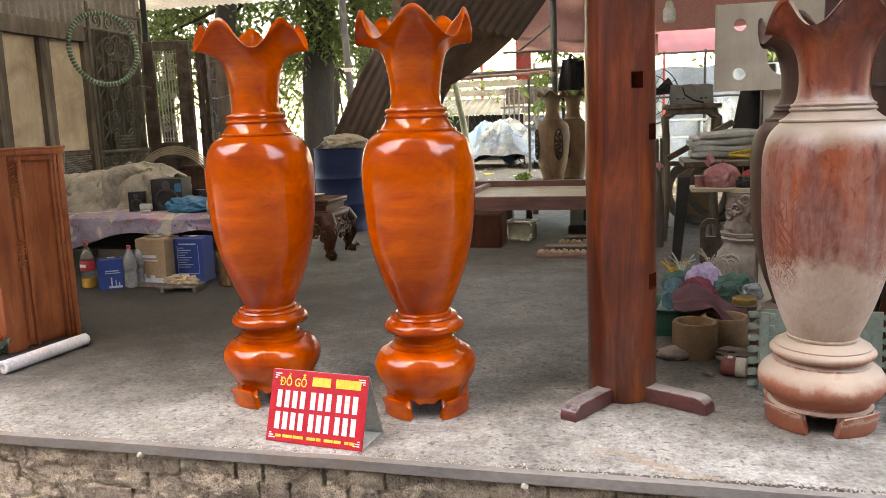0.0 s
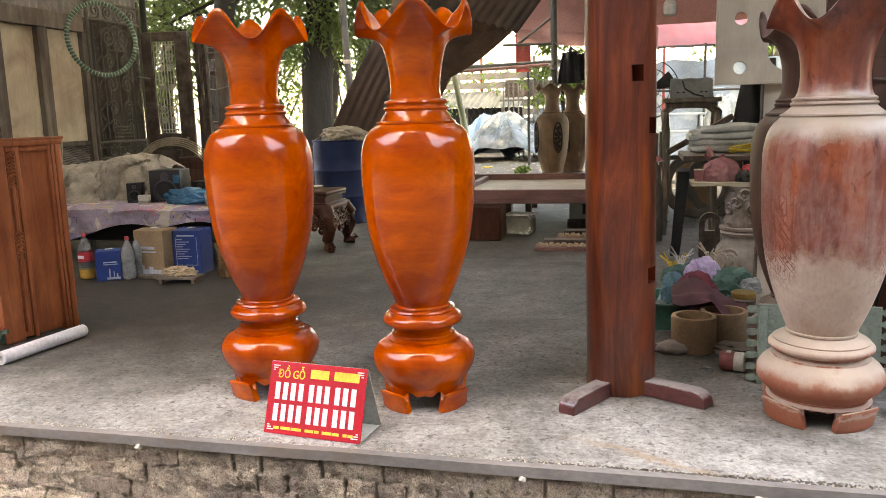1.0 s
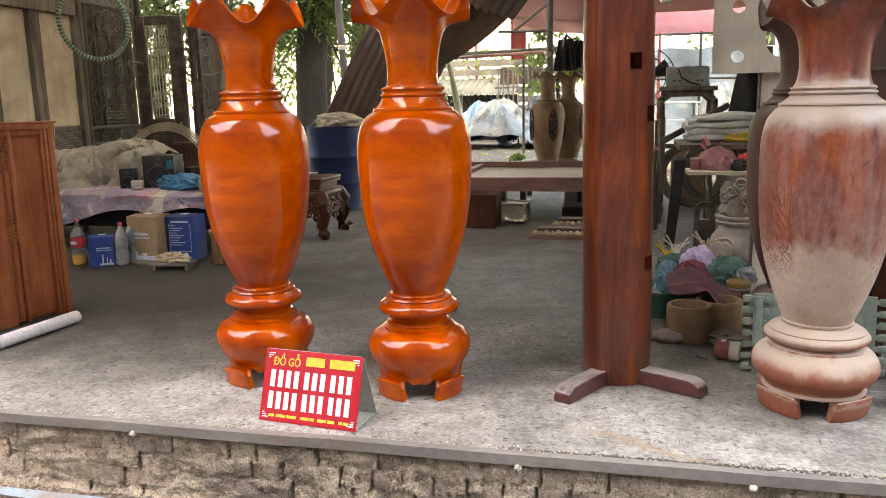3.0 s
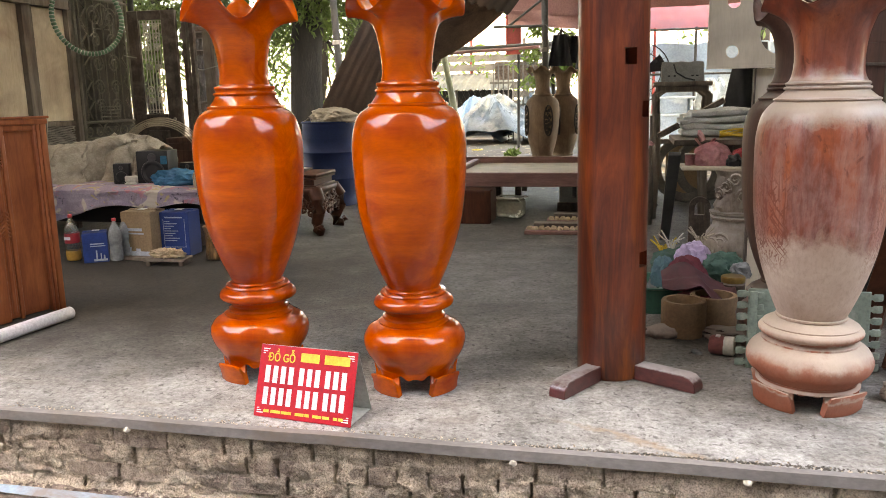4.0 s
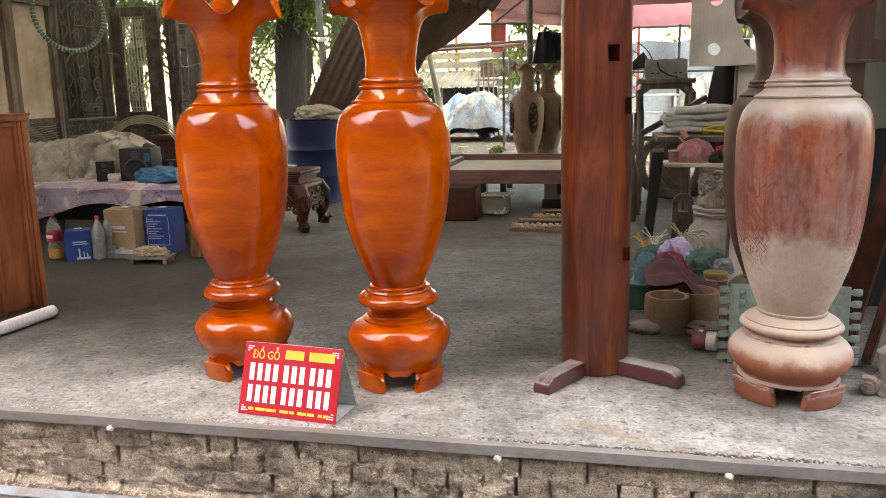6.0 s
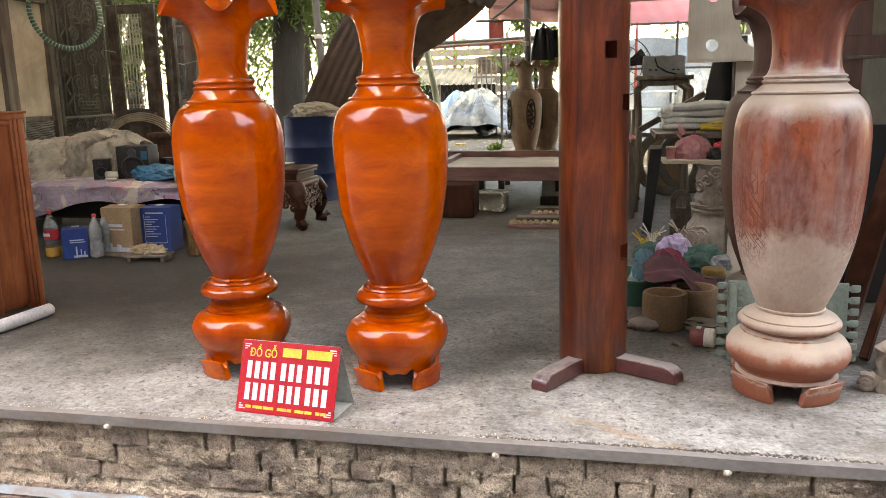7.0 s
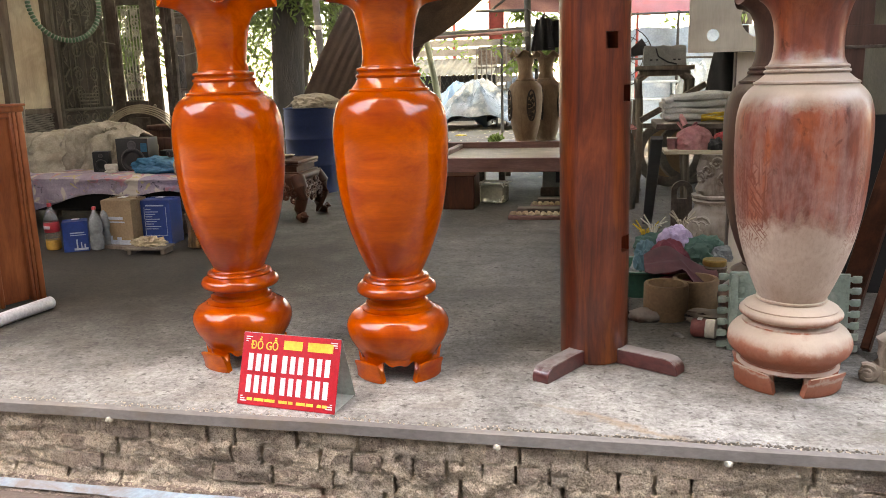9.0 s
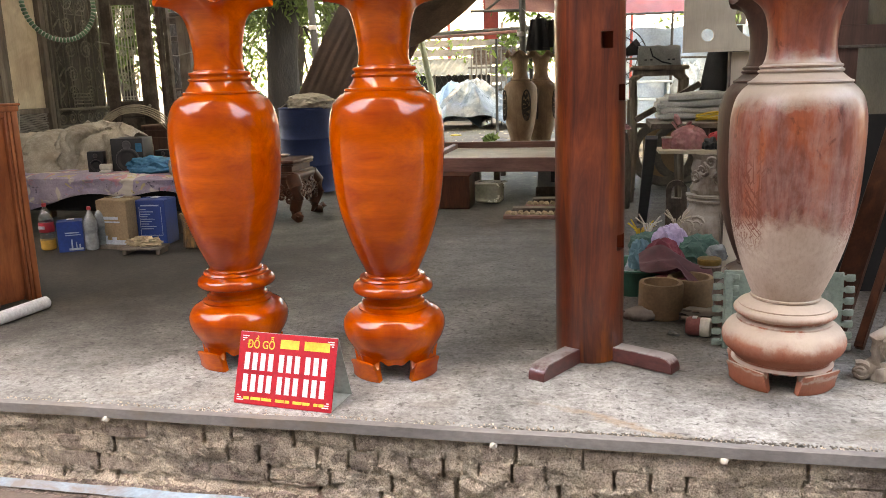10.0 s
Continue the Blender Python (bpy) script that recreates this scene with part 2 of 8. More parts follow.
    rr = nt.nodes.new("ShaderNodeMapRange")
    rr.inputs["To Min"].default_value, rr.inputs["To Max"].default_value = 0.72, 0.35
    nt.links.new(mask.outputs[0], rr.inputs["Value"])
    nt.links.new(rr.outputs[0], b.inputs["Roughness"])
    bp = nt.nodes.new("ShaderNodeBump")
    bp.inputs["Strength"].default_value, bp.inputs["Distance"].default_value = 0.12, 0.002
    nt.links.new(streak, bp.inputs["Height"])
    nt.links.new(bp.outputs[0], b.inputs["Normal"])
    return m


STREAK = 2.60 + 0.08


def floor_concrete():
    """Old grey slab: paler in front, darkened behind by painted shade and grime, with stains, speckles and hairline
    scratches.
    """
    m = bpy.data.materials.new("worn_concrete")
    m.use_nodes = True
    nt = m.node_tree
    b = nt.nodes["Principled BSDF"]
    v = coords_of(nt)
    broad = noise_node(nt, v, 1.1, 8.0, 0.65, 0.5)
    r = ramp_node(nt, [(0.34, (0.215, 0.217, 0.208)), (0.5, (0.326, 0.331, 0.315)), (0.64, (0.448, 0.455, 0.437))])
    nt.links.new(broad, r.inputs[0])
    mid = noise_node(nt, v, 7.5, 14.0, 0.8, 0.15)
    mr = ramp_node(nt, [(0.34, (0.38, 0.365, 0.34)), (0.46, (0.82, 0.815, 0.80)), (0.56, (1.08, 1.08, 1.07)), (0.66, (1.36, 1.38, 1.39))])
    nt.links.new(mid, mr.inputs[0])
    col = mix_color(nt, 0.9, r.outputs[0], mr.outputs[0], "MULTIPLY")
    fine = noise_node(nt, v, 48.0, 9.0, 0.78)
    fr = ramp_node(nt, [(0.34, (0.42, 0.41, 0.4)), (0.6, (1.18, 1.18, 1.18))])
    nt.links.new(fine, fr.inputs[0])
    col = mix_color(nt, 0.9, col, fr.outputs[0], "MULTIPLY")
    grit = noise_node(nt, v, 330.0, 2.0, 0.5)
    gr = ramp_node(nt, [(0.3, (0.55, 0.55, 0.55)), (0.7, (1.3, 1.3, 1.3))])
    nt.links.new(grit, gr.inputs[0])
    patchy = ramp_node(nt, [(0.45, (0.0, 0.0, 0.0)), (0.65, (0.55, 0.55, 0.55))])
    nt.links.new(noise_node(nt, v, 3.2, 7.0, 0.7, 0.8), patchy.inputs[0])
    col = mix_color(nt, patchy.outputs[0], col, gr.outputs[0], "MULTIPLY")
    scuff = ramp_node(nt, [(0.60, (0, 0, 0)), (0.68, (0.6, 0.6, 0.6))])
    nt.links.new(noise_node(nt, coords_of(nt, (0.5, 1.6, 1), (0, 0, 0.4)), 7.0, 10.0, 0.78, 0.3), scuff.inputs[0])
    col = mix_color(nt, scuff.outputs[0], col, (0.52, 0.515, 0.49))
    spots = noise_node(nt, v, 34.0, 4.0, 0.6, 0.5)
    sp = ramp_node(nt, [(0.585, (0, 0, 0)), (0.65, (0.85, 0.85, 0.85))])
    nt.links.new(spots, sp.inputs[0])
    col = mix_color(nt, sp.outputs[0], col, (0.09, 0.085, 0.08))
    for size, low, tone in ((105.0, 0.61, (0.075, 0.07, 0.065)), (150.0, 0.64, (0.66, 0.65, 0.62))):
        fleck = ramp_node(nt, [(low, (0, 0, 0)), (low + 0.03, (0.8, 0.8, 0.8))])
        nt.links.new(noise_node(nt, coords_of(nt, (0.7, 1.1, 1), (0, 0, 0.5)), size, 5.0, 0.7), fleck.inputs[0])
        col = mix_color(nt, fleck.outputs[0], col, tone)
    scrape = ramp_node(nt, [(0.68, (0, 0, 0)), (0.72, (0.32, 0.32, 0.32))])
    nt.links.new(noise_node(nt, coords_of(nt, (0.12, 1.0, 1), (0, 0, 0.6)), 60.0, 2.0, 0.5), scrape.inputs[0])
    col = mix_color(nt, scrape.outputs[0], col, (0.6, 0.59, 0.56))
    earth = noise_node(nt, coords_of(nt, (1, 2.5, 1)), 0.9, 6.0, 0.7, 1.2)
    er = ramp_node(nt, [(0.54, (0, 0, 0)), (0.70, (0.4, 0.4, 0.4))])
    nt.links.new(earth, er.inputs[0])
    col = mix_color(nt, er.outputs[0], col, (0.245, 0.205, 0.15))
    # rust-brown run-off streak across the slab's edge
    sp3 = nt.nodes.new("ShaderNodeSeparateXYZ")
    nt.links.new(v, sp3.inputs[0])
    sl = nt.nodes.new("ShaderNodeMath")
    sl.operation = "MULTIPLY_ADD"
    nt.links.new(sp3.outputs["X"], sl.inputs[0])
    sl.inputs[1].default_value = 0.5
    nt.links.new(sp3.outputs["Y"], sl.inputs[2])
    sl2 = nt.nodes.new("ShaderNodeMath")
    sl2.operation = "MULTIPLY_ADD"
    nt.links.new(noise_node(nt, v, 9.0, 6.0, 0.7), sl2.inputs[0])
    sl2.inputs[1].default_value = 0.16
    nt.links.new(sl.outputs[0], sl2.inputs[2])
    streak = ramp_node(nt, [(0.0, (0, 0, 0)), (0.35, (0, 0, 0)), (0.5, (0.55, 0.55, 0.55)), (0.65, (0, 0, 0)), (1.0, (0, 0, 0))])
    mr3 = nt.nodes.new("ShaderNodeMapRange")
    mr3.inputs["From Min"].default_value, mr3.inputs["From Max"].default_value = STREAK - 0.1, STREAK + 0.1
    nt.links.new(sl2.outputs[0], mr3.inputs["Value"])
    nt.links.new(mr3.outputs[0], streak.inputs[0])
    xr = nt.nodes.new("ShaderNodeMapRange")
    xr.inputs["From Min"].default_value, xr.inputs["From Max"].default_value = -0.32, -0.05
    nt.links.new(sp3.outputs["X"], xr.inputs["Value"])
    xr2 = nt.nodes.new("ShaderNodeMapRange")
    xr2.inputs["From Min"].default_value, xr2.inputs["From Max"].default_value = 0.36, 0.24
    nt.links.new(sp3.outputs["X"], xr2.inputs["Value"])
    m3 = mix_color(nt, 1.0, mix_color(nt, 1.0, streak.outputs[0], xr.outputs[0], "MULTIPLY"), xr2.outputs[0], "MULTIPLY")
    col = mix_color(nt, m3, col, (0.33, 0.215, 0.11))
    # grime and the roof's shade, both painted in as darkening with depth
    shade_depth = nt.nodes.new("ShaderNodeMapRange")
    shade_depth.inputs["From Min"].default_value, shade_depth.inputs["From Max"].default_value = 2.7, 4.6
    nt.links.new(sp3.outputs["Y"], shade_depth.inputs["Value"])
    shade_edge = nt.nodes.new("ShaderNodeMath")
    shade_edge.operation = "MULTIPLY_ADD"
    nt.links.new(noise_node(nt, coords_of(nt, (0.7, 1, 1)), 2.0, 9.0, 0.7, 0.6), shade_edge.inputs[0])
    shade_edge.inputs[1].default_value = 1.3
    nt.links.new(shade_depth.outputs[0], shade_edge.inputs[2])
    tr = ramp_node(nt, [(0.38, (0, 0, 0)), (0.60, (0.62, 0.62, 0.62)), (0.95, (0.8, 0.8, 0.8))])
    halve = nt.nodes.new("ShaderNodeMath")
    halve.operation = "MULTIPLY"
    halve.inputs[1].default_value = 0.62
    nt.links.new(shade_edge.outputs[0], halve.inputs[0])
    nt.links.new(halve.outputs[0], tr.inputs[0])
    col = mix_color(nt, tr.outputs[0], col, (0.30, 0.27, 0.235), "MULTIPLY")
    # floor shade before the sofa, painted in as a ragged round patch
    shade_patch = nt.nodes.new("ShaderNodeVectorMath")
    shade_patch.operation = "DISTANCE"
    shade_patch.inputs[1].default_value = (-3.1, 4.5, 0)
    nt.links.new(v, shade_patch.inputs[0])
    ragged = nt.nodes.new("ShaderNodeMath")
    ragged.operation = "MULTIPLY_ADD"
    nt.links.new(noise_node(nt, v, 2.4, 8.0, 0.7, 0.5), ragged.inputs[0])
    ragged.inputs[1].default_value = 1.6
    nt.links.new(shade_patch.outputs["Value"], ragged.inputs[2])
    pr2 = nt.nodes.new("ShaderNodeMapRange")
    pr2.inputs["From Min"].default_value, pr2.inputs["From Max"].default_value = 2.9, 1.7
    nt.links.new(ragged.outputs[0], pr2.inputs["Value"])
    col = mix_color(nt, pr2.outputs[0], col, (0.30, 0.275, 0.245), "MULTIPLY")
    nt.links.new(col, b.inputs["Base Color"])
    rr = nt.nodes.new("ShaderNodeMapRange")
    rr.inputs["To Min"].default_value, rr.inputs["To Max"].default_value = 0.62, 0.92
    nt.links.new(mid, rr.inputs["Value"])
    nt.links.new(rr.outputs[0], b.inputs["Roughness"])
    bp = nt.nodes.new("ShaderNodeBump")
    bp.inputs["Strength"].default_value, bp.inputs["Distance"].default_value = 0.6, 0.006
    nt.links.new(mid, bp.inputs["Height"])
    nt.links.new(bp.outputs[0], b.inputs["Normal"])
    return m


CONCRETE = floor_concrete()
VARNISH = wood("varnished_orange_wood", (0.42, 0.044, 0.0005), (0.72, 0.125, 0.0005), rough=0.4, coat=1.0, rings=6.5, along="x", bump=0.015, coat_rough=0.13, strength=0.3, toner=(0.46, 0.24, 0.14), gloss=0.03)
SANDED = sanded_wood("half_sanded_wood")
DARKVASE = wood("dark_primed_wood", (0.075, 0.037, 0.028), (0.15, 0.072, 0.05), rough=0.5, dust=(0.16, 0.125, 0.10), dust_at=(0.75, 1.1))
COLUMN = wood("oiled_red_wood", (0.075, 0.017, 0.011), (0.245, 0.052, 0.019), rough=0.34, coat=0.65, rings=13.0, coat_rough=0.17, bump=0.15, stain=(0.46, 0.115, 0.012), gloss=0.3, toner=(0.5, 0.42, 0.4))
# grey upper faces hold both dust and the sky's reflection in the colour
RAIL = wood("lacquered_maroon_wood", (0.05, 0.012, 0.012), (0.13, 0.03, 0.028), rough=0.3, coat=0.6, along="x", coat_rough=0.15, dust=(0.32, 0.31, 0.30), dust_at=(0.74, 0.98))
PANEL = wood("brown_door_wood", (0.25, 0.062, 0.022), (0.47, 0.145, 0.05), rough=0.42, coat=0.3, coat_rough=0.2, bump=0.2)
GREYWOOD = wood("weathered_wood", (0.12, 0.10, 0.08), (0.26, 0.225, 0.18), rough=0.8, bump=0.3)
DARKWOOD = wood("dusty_dark_wood", (0.045, 0.032, 0.024), (0.12, 0.087, 0.066), rough=0.7, dust=(0.25, 0.215, 0.18))
ROSEWOOD = wood("glossy_carved_rosewood", (0.05, 0.018, 0.010), (0.13, 0.045, 0.022), rough=0.5, coat=0.12, coat_rough=0.3, gloss=0.2)
PLY = wood("plywood_sheet", (0.55, 0.455, 0.32), (0.70, 0.61, 0.45), rough=0.75, rings=4.0, strength=0.35)
PLYGREY = wood("dusty_beige_board", (0.49, 0.43, 0.325), (0.63, 0.565, 0.445), rough=0.75, rings=3.0, bump=0.05, strength=0.2, toner=(0.82, 0.8, 0.78))
RAWVASE = wood("raw_carved_wood", (0.24, 0.155, 0.09), (0.34, 0.24, 0.15), rough=0.7)
# dark tone that puts the shade of the carving's recesses into its colour
CARVESHADE = wood("carving_shade_wood", (0.035, 0.024, 0.016), (0.075, 0.052, 0.035), rough=0.75)
PINKWOOD = wood("planed_red_timber", (0.20, 0.10, 0.085), (0.33, 0.17, 0.145), rough=0.6, along="x")


def mud(name, dark, mid, light, tint=0.0):
    """Crumbling mud and lime: pitted at every scale, dark in the pits, pale on the crumbs."""
    m = bpy.data.materials.new(name)
    m.use_nodes = True
    nt = m.node_tree
    b = nt.nodes["Principled BSDF"]
    tc = nt.nodes.new("ShaderNodeNewGeometry")
    v = tc.outputs["Position"]
    lumps = noise_node(nt, v, 26.0, 14.0, 0.72, 0.5)
    r = ramp_node(nt, [(0.36, dark), (0.47, mid), (0.66, light)])
    nt.links.new(lumps, r.inputs[0])
    grit = noise_node(nt, v, 170.0, 5.0, 0.7)
    gr = ramp_node(nt, [(0.36, (0.35, 0.33, 0.3)), (0.5, (1.0, 1.0, 1.0)), (0.68, (1.35, 1.35, 1.33))])
    nt.links.new(grit, gr.inputs[0])
    col = mix_color(nt, 0.85, r.outputs[0], gr.outputs[0], "MULTIPLY")
    tone = ramp_node(nt, [(0.36, (0.62, 0.60, 0.60)), (0.5, (1.0, 0.98, 0.93)), (0.66, (1.22, 1.22, 1.2))])
    nt.links.new(noise_node(nt, v, 4.0, 5.0, 0.6, 0.5), tone.inputs[0])
    col = mix_color(nt, 1.0, col, tone.outputs[0], "MULTIPLY")
    rust = ramp_node(nt, [(0.60, (0, 0, 0)), (0.70, (0.7, 0.7, 0.7))])
    nt.links.new(noise_node(nt, v, 7.0, 6.0, 0.65, 0.8), rust.inputs[0])
    col = mix_color(nt, rust.outputs[0], col, (0.20, 0.115, 0.085))
    if tint:
        info = nt.nodes.new("ShaderNodeObjectInfo")
        tr = ramp_node(nt, [(0, (1 - tint, 1 - tint * 1.05, 1 - tint)), (1, (1 + tint,) * 3)])
        nt.links.new(info.outputs["Random"], tr.inputs[0])
        col = mix_color(nt, 1.0, col, tr.outputs[0], "MULTIPLY")
    nt.links.new(col, b.inputs["Base Color"])
    b.inputs["Roughness"].default_value = 0.95
    add = nt.nodes.new("ShaderNodeMath")
    add.operation = "MULTIPLY_ADD"
    nt.links.new(grit, add.inputs[0])
    add.inputs[1].default_value = 0.25
    nt.links.new(lumps, add.inputs[2])
    bp = nt.nodes.new("ShaderNodeBump")
    bp.inputs["Strength"].default_value, bp.inputs["Distance"].default_value = 1.0, 0.035
    nt.links.new(add.outputs[0], bp.inputs["Height"])
    nt.links.new(bp.outputs[0], b.inputs["Normal"])
    return m


BRICK = mud("mud_caked_brick", (0.23, 0.18, 0.145), (0.48, 0.395, 0.325), (0.64, 0.55, 0.455), 0.25)
MORTAR = mud("crumbling_mortar", (0.23, 0.19, 0.15), (0.58, 0.495, 0.40), (0.74, 0.655, 0.545))
MUDBANK = mud("damp_mud", (0.10, 0.075, 0.062), (0.27, 0.205, 0.175), (0.42, 0.34, 0.295))
TRIM = surface("cement_trim", (0.135, 0.13, 0.122), (0.27, 0.262, 0.25), 3.0, 60.0, 0.7, 0.3, stretch=(0.5, 1, 1), stain=(0.19, 0.15, 0.11), stain_at=0.6)
STREET = surface("muddy_pavement", (0.08, 0.062, 0.05), (0.19, 0.148, 0.12), 2.5, 50.0, 0.8, 0.5, stain=(0.4, 0.47, 0.52), stain_at=0.72, height=0.01)
EARTH = surface("trodden_earth", (0.09, 0.076, 0.056), (0.175, 0.15, 0.112), 1.2, 22.0, 0.95, 0.6, stain=(0.13, 0.12, 0.07), stain_at=0.58, height=0.02)
# dark so that the unseen walls stay faint in the vases' varnish
PLASTER = surface("dark_blocker_render", (0.045, 0.044, 0.039), (0.085, 0.082, 0.073), 1.5, 40.0, 0.9, 0.2, stain=(0.055, 0.05, 0.04), stain_at=0.64)
DARKPLASTER = surface("dark_grey_plaster", (0.085, 0.077, 0.065), (0.165, 0.15, 0.128), 1.5, 40.0, 0.9, 0.2, stain=(0.04, 0.036, 0.03), stain_at=0.64)
TIN = surface("weathered_tin", (0.18, 0.165, 0.15), (0.36, 0.34, 0.31), 1.6, 40.0, 0.55, 0.1, metal=0.35, stain=(0.16, 0.10, 0.065), stain_at=0.6)
SKYLIGHT = surface("yellowed_fibreglass_sheet", (0.55, 0.53, 0.47), (0.74, 0.72, 0.66), 1.6, 40.0, 0.6, 0.1, stain=(0.35, 0.30, 0.23), stain_at=0.66, translucent=0.75)
TINDARK = surface("rusty_dark_tin", (0.03, 0.02, 0.015), (0.07, 0.046, 0.035), 3.0, 40.0, 0.85, 0.3, stain=(0.075, 0.036, 0.02), stain_at=0.58)
IRON = surface("dusty_painted_iron", (0.18, 0.168, 0.14), (0.33, 0.31, 0.265), 8.0, 90.0, 0.7, 0.2)
GATEIRON = surface("brown_dusty_iron", (0.115, 0.103, 0.082), (0.20, 0.18, 0.145), 8.0, 90.0, 0.8, 0.2)
GATESHEET = surface("dust_brown_sheet", (0.075, 0.066, 0.052), (0.13, 0.115, 0.092), 3.0, 60.0, 0.9, 0.2)
PALEIRON = surface("pale_iron_scrolls", (0.40, 0.37, 0.31), (0.58, 0.54, 0.46), 8.0, 90.0, 0.6, 0.2)
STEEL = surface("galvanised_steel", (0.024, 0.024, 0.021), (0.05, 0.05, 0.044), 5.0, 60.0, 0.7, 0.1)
BLUEDRUM = surface("blue_drum_paint", (0.008, 0.022, 0.085), (0.018, 0.045, 0.16), 2.5, 60.0, 0.66, 0.1, stain=(0.07, 0.06, 0.06), stain_at=0.7)
TARPBROWN = surface("brown_tarpaulin", (0.20, 0.13, 0.092), (0.33, 0.225, 0.165), 5.0, 50.0, 0.75, 0.6, stain=(0.12, 0.08, 0.06), stain_at=0.6, translucent=0.4)
TARPRED = surface("red_tarpaulin", (0.36, 0.19, 0.16), (0.48, 0.29, 0.25), 1.6, 60.0, 0.7, 0.4, translucent=0.45)
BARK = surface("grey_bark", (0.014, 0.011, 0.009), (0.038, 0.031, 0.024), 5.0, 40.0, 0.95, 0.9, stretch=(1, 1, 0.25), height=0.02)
LEAF = surface("green_leaf", (0.045, 0.085, 0.022), (0.14, 0.20, 0.05), 1.2, 12.0, 0.5, 0.0, translucent=0.45)
LEAFPALE = surface("bright_leaf", (0.08, 0.145, 0.03), (0.17, 0.25, 0.06), 1.2, 12.0, 0.5, 0.0, translucent=0.5)
RED = surface("sign_red", (0.50, 0.010, 0.022), (0.57, 0.016, 0.034), 3.0, 80.0, 0.4, 0.0)
YELLOW = surface("sign_yellow", (0.75, 0.52, 0.06), (0.85, 0.62, 0.1), 20.0, 80.0, 0.45, 0.0)
WHITE = surface("sign_white", (0.70, 0.68, 0.68), (0.78, 0.77, 0.77), 20.0, 80.0, 0.45, 0.0)
CARD = surface("pale_sheet", (0.42, 0.47, 0.42), (0.55, 0.60, 0.55), 6.0, 60.0, 0.5, 0.0)
BLACK = surface("black_plastic", (0.012, 0.012, 0.013), (0.03, 0.03, 0.032), 8.0, 60.0, 0.4, 0.05)
# near-black; paints deep shade under the sofa and in the right corner
VOID = surface("deep_black", (0.006, 0.006, 0.006), (0.015, 0.014, 0.013), 3.0, 60.0, 0.9, 0.05)

# ---------- mesh helpers ----------


def part(name, bm, material, parent=None, label="", smooth=40):
    me = bpy.data.meshes.new(name)
    bm.to_mesh(me)
    bm.free()
    me.materials.append(material)
    if smooth:
        me.shade_smooth()
        me.set_sharp_from_angle(angle=radians(smooth))
    ob = new(name, me)
    if parent:
        ob.parent = parent
    if label:
        ob["label"] = label
    return ob


def thing(name, label, category, m=None, group="", kind=""):
    ob = new(name)
    ob.empty_display_size = 0.1
    ob.matrix_world = m or Matrix()
    return tagged(ob, label, category, group, kind)


def solo(name, bm, material, label, category, m=None, group="", kind="", smooth=40):
    ob = part(name, bm, material, None, "", smooth)
    ob.matrix_world = m or Matrix()
    return tagged(ob, label, category, group, kind)


def add_box(bm, sx, sy, sz, m=None, bevel=0.0, seg=2):
    """A box centred on m, its edges rounded by bevel."""
    made = bmesh.ops.create_cube(bm, size=1.0, matrix=(m or Matrix()) @ Matrix.Diagonal((sx, sy, sz, 1)))["verts"]
    if bevel:
        edges = list({e for v in made for e in v.link_edges})
        bmesh.ops.bevel(bm, geom=edges, offset=bevel, segments=seg, affect="EDGES", profile=0.5)
    return bm


def box(sx, sy, sz, m=None, bevel=0.0, seg=2):
    return add_box(bmesh.new(), sx, sy, sz, m, bevel, seg)


def T(x, y, z):
    return Matrix.Translation((x, y, z))


def beam_between(bm, a, b, w, h, bevel=0.004):
    """A squared bar from a to b."""
    a, b = Vector(a), Vector(b)
    q = (b - a).to_track_quat("X", "Z").to_matrix().to_4x4()
    return add_box(bm, (b - a).length, w, h, Matrix.Translation((a + b) / 2) @ q, bevel, 1)


def add_lathe(bm, profile, seg=48, m=None, cap=True, wob=None):
    """Turns (radius, z) round the z axis. wob(angle, index) may move a point."""
    m = m or Matrix()
    rings = []
    for i, (r, z) in enumerate(profile):
        ring = []
        for k in range(seg):
            a = 2 * math.pi * k / seg
            rr, zz = (r, z) if wob is None else wob(a, i, r, z)
            ring.append(bm.verts.new(m @ Vector((rr * math.cos(a), rr * math.sin(a), zz))))
        rings.append(ring)
    for lo, hi in zip(rings, rings[1:]):
        for k in range(seg):
            bm.faces.new((lo[k], lo[(k + 1) % seg], hi[(k + 1) % seg], hi[k]))
    if cap:
        bm.faces.new(rings[0][::-1])
        bm.faces.new(rings[-1])
    return bm


def lathe(profile, seg=48, m=None, cap=True, wob=None):
    return add_lathe(bmesh.new(), profile, seg, m, cap, wob)


def smooth_profile(keys, n=10):
    """A Catmull-Rom curve through (radius, z) keys."""
    out = []
    pts = [keys[0], *keys, keys[-1]]
    for p0, p1, p2, p3 in zip(pts, pts[1:], pts[2:], pts[3:]):
        for s in range(n):
            t = s / n
            out.append(tuple(0.5 * (2 * b + (c - a) * t + (2 * a - 5 * b + 4 * c - d) * t * t + (3 * b - a - 3 * c + d) * t ** 3)
                             for a, b, c, d in zip(p0, p1, p2, p3)))
    return out + [keys[-1]]


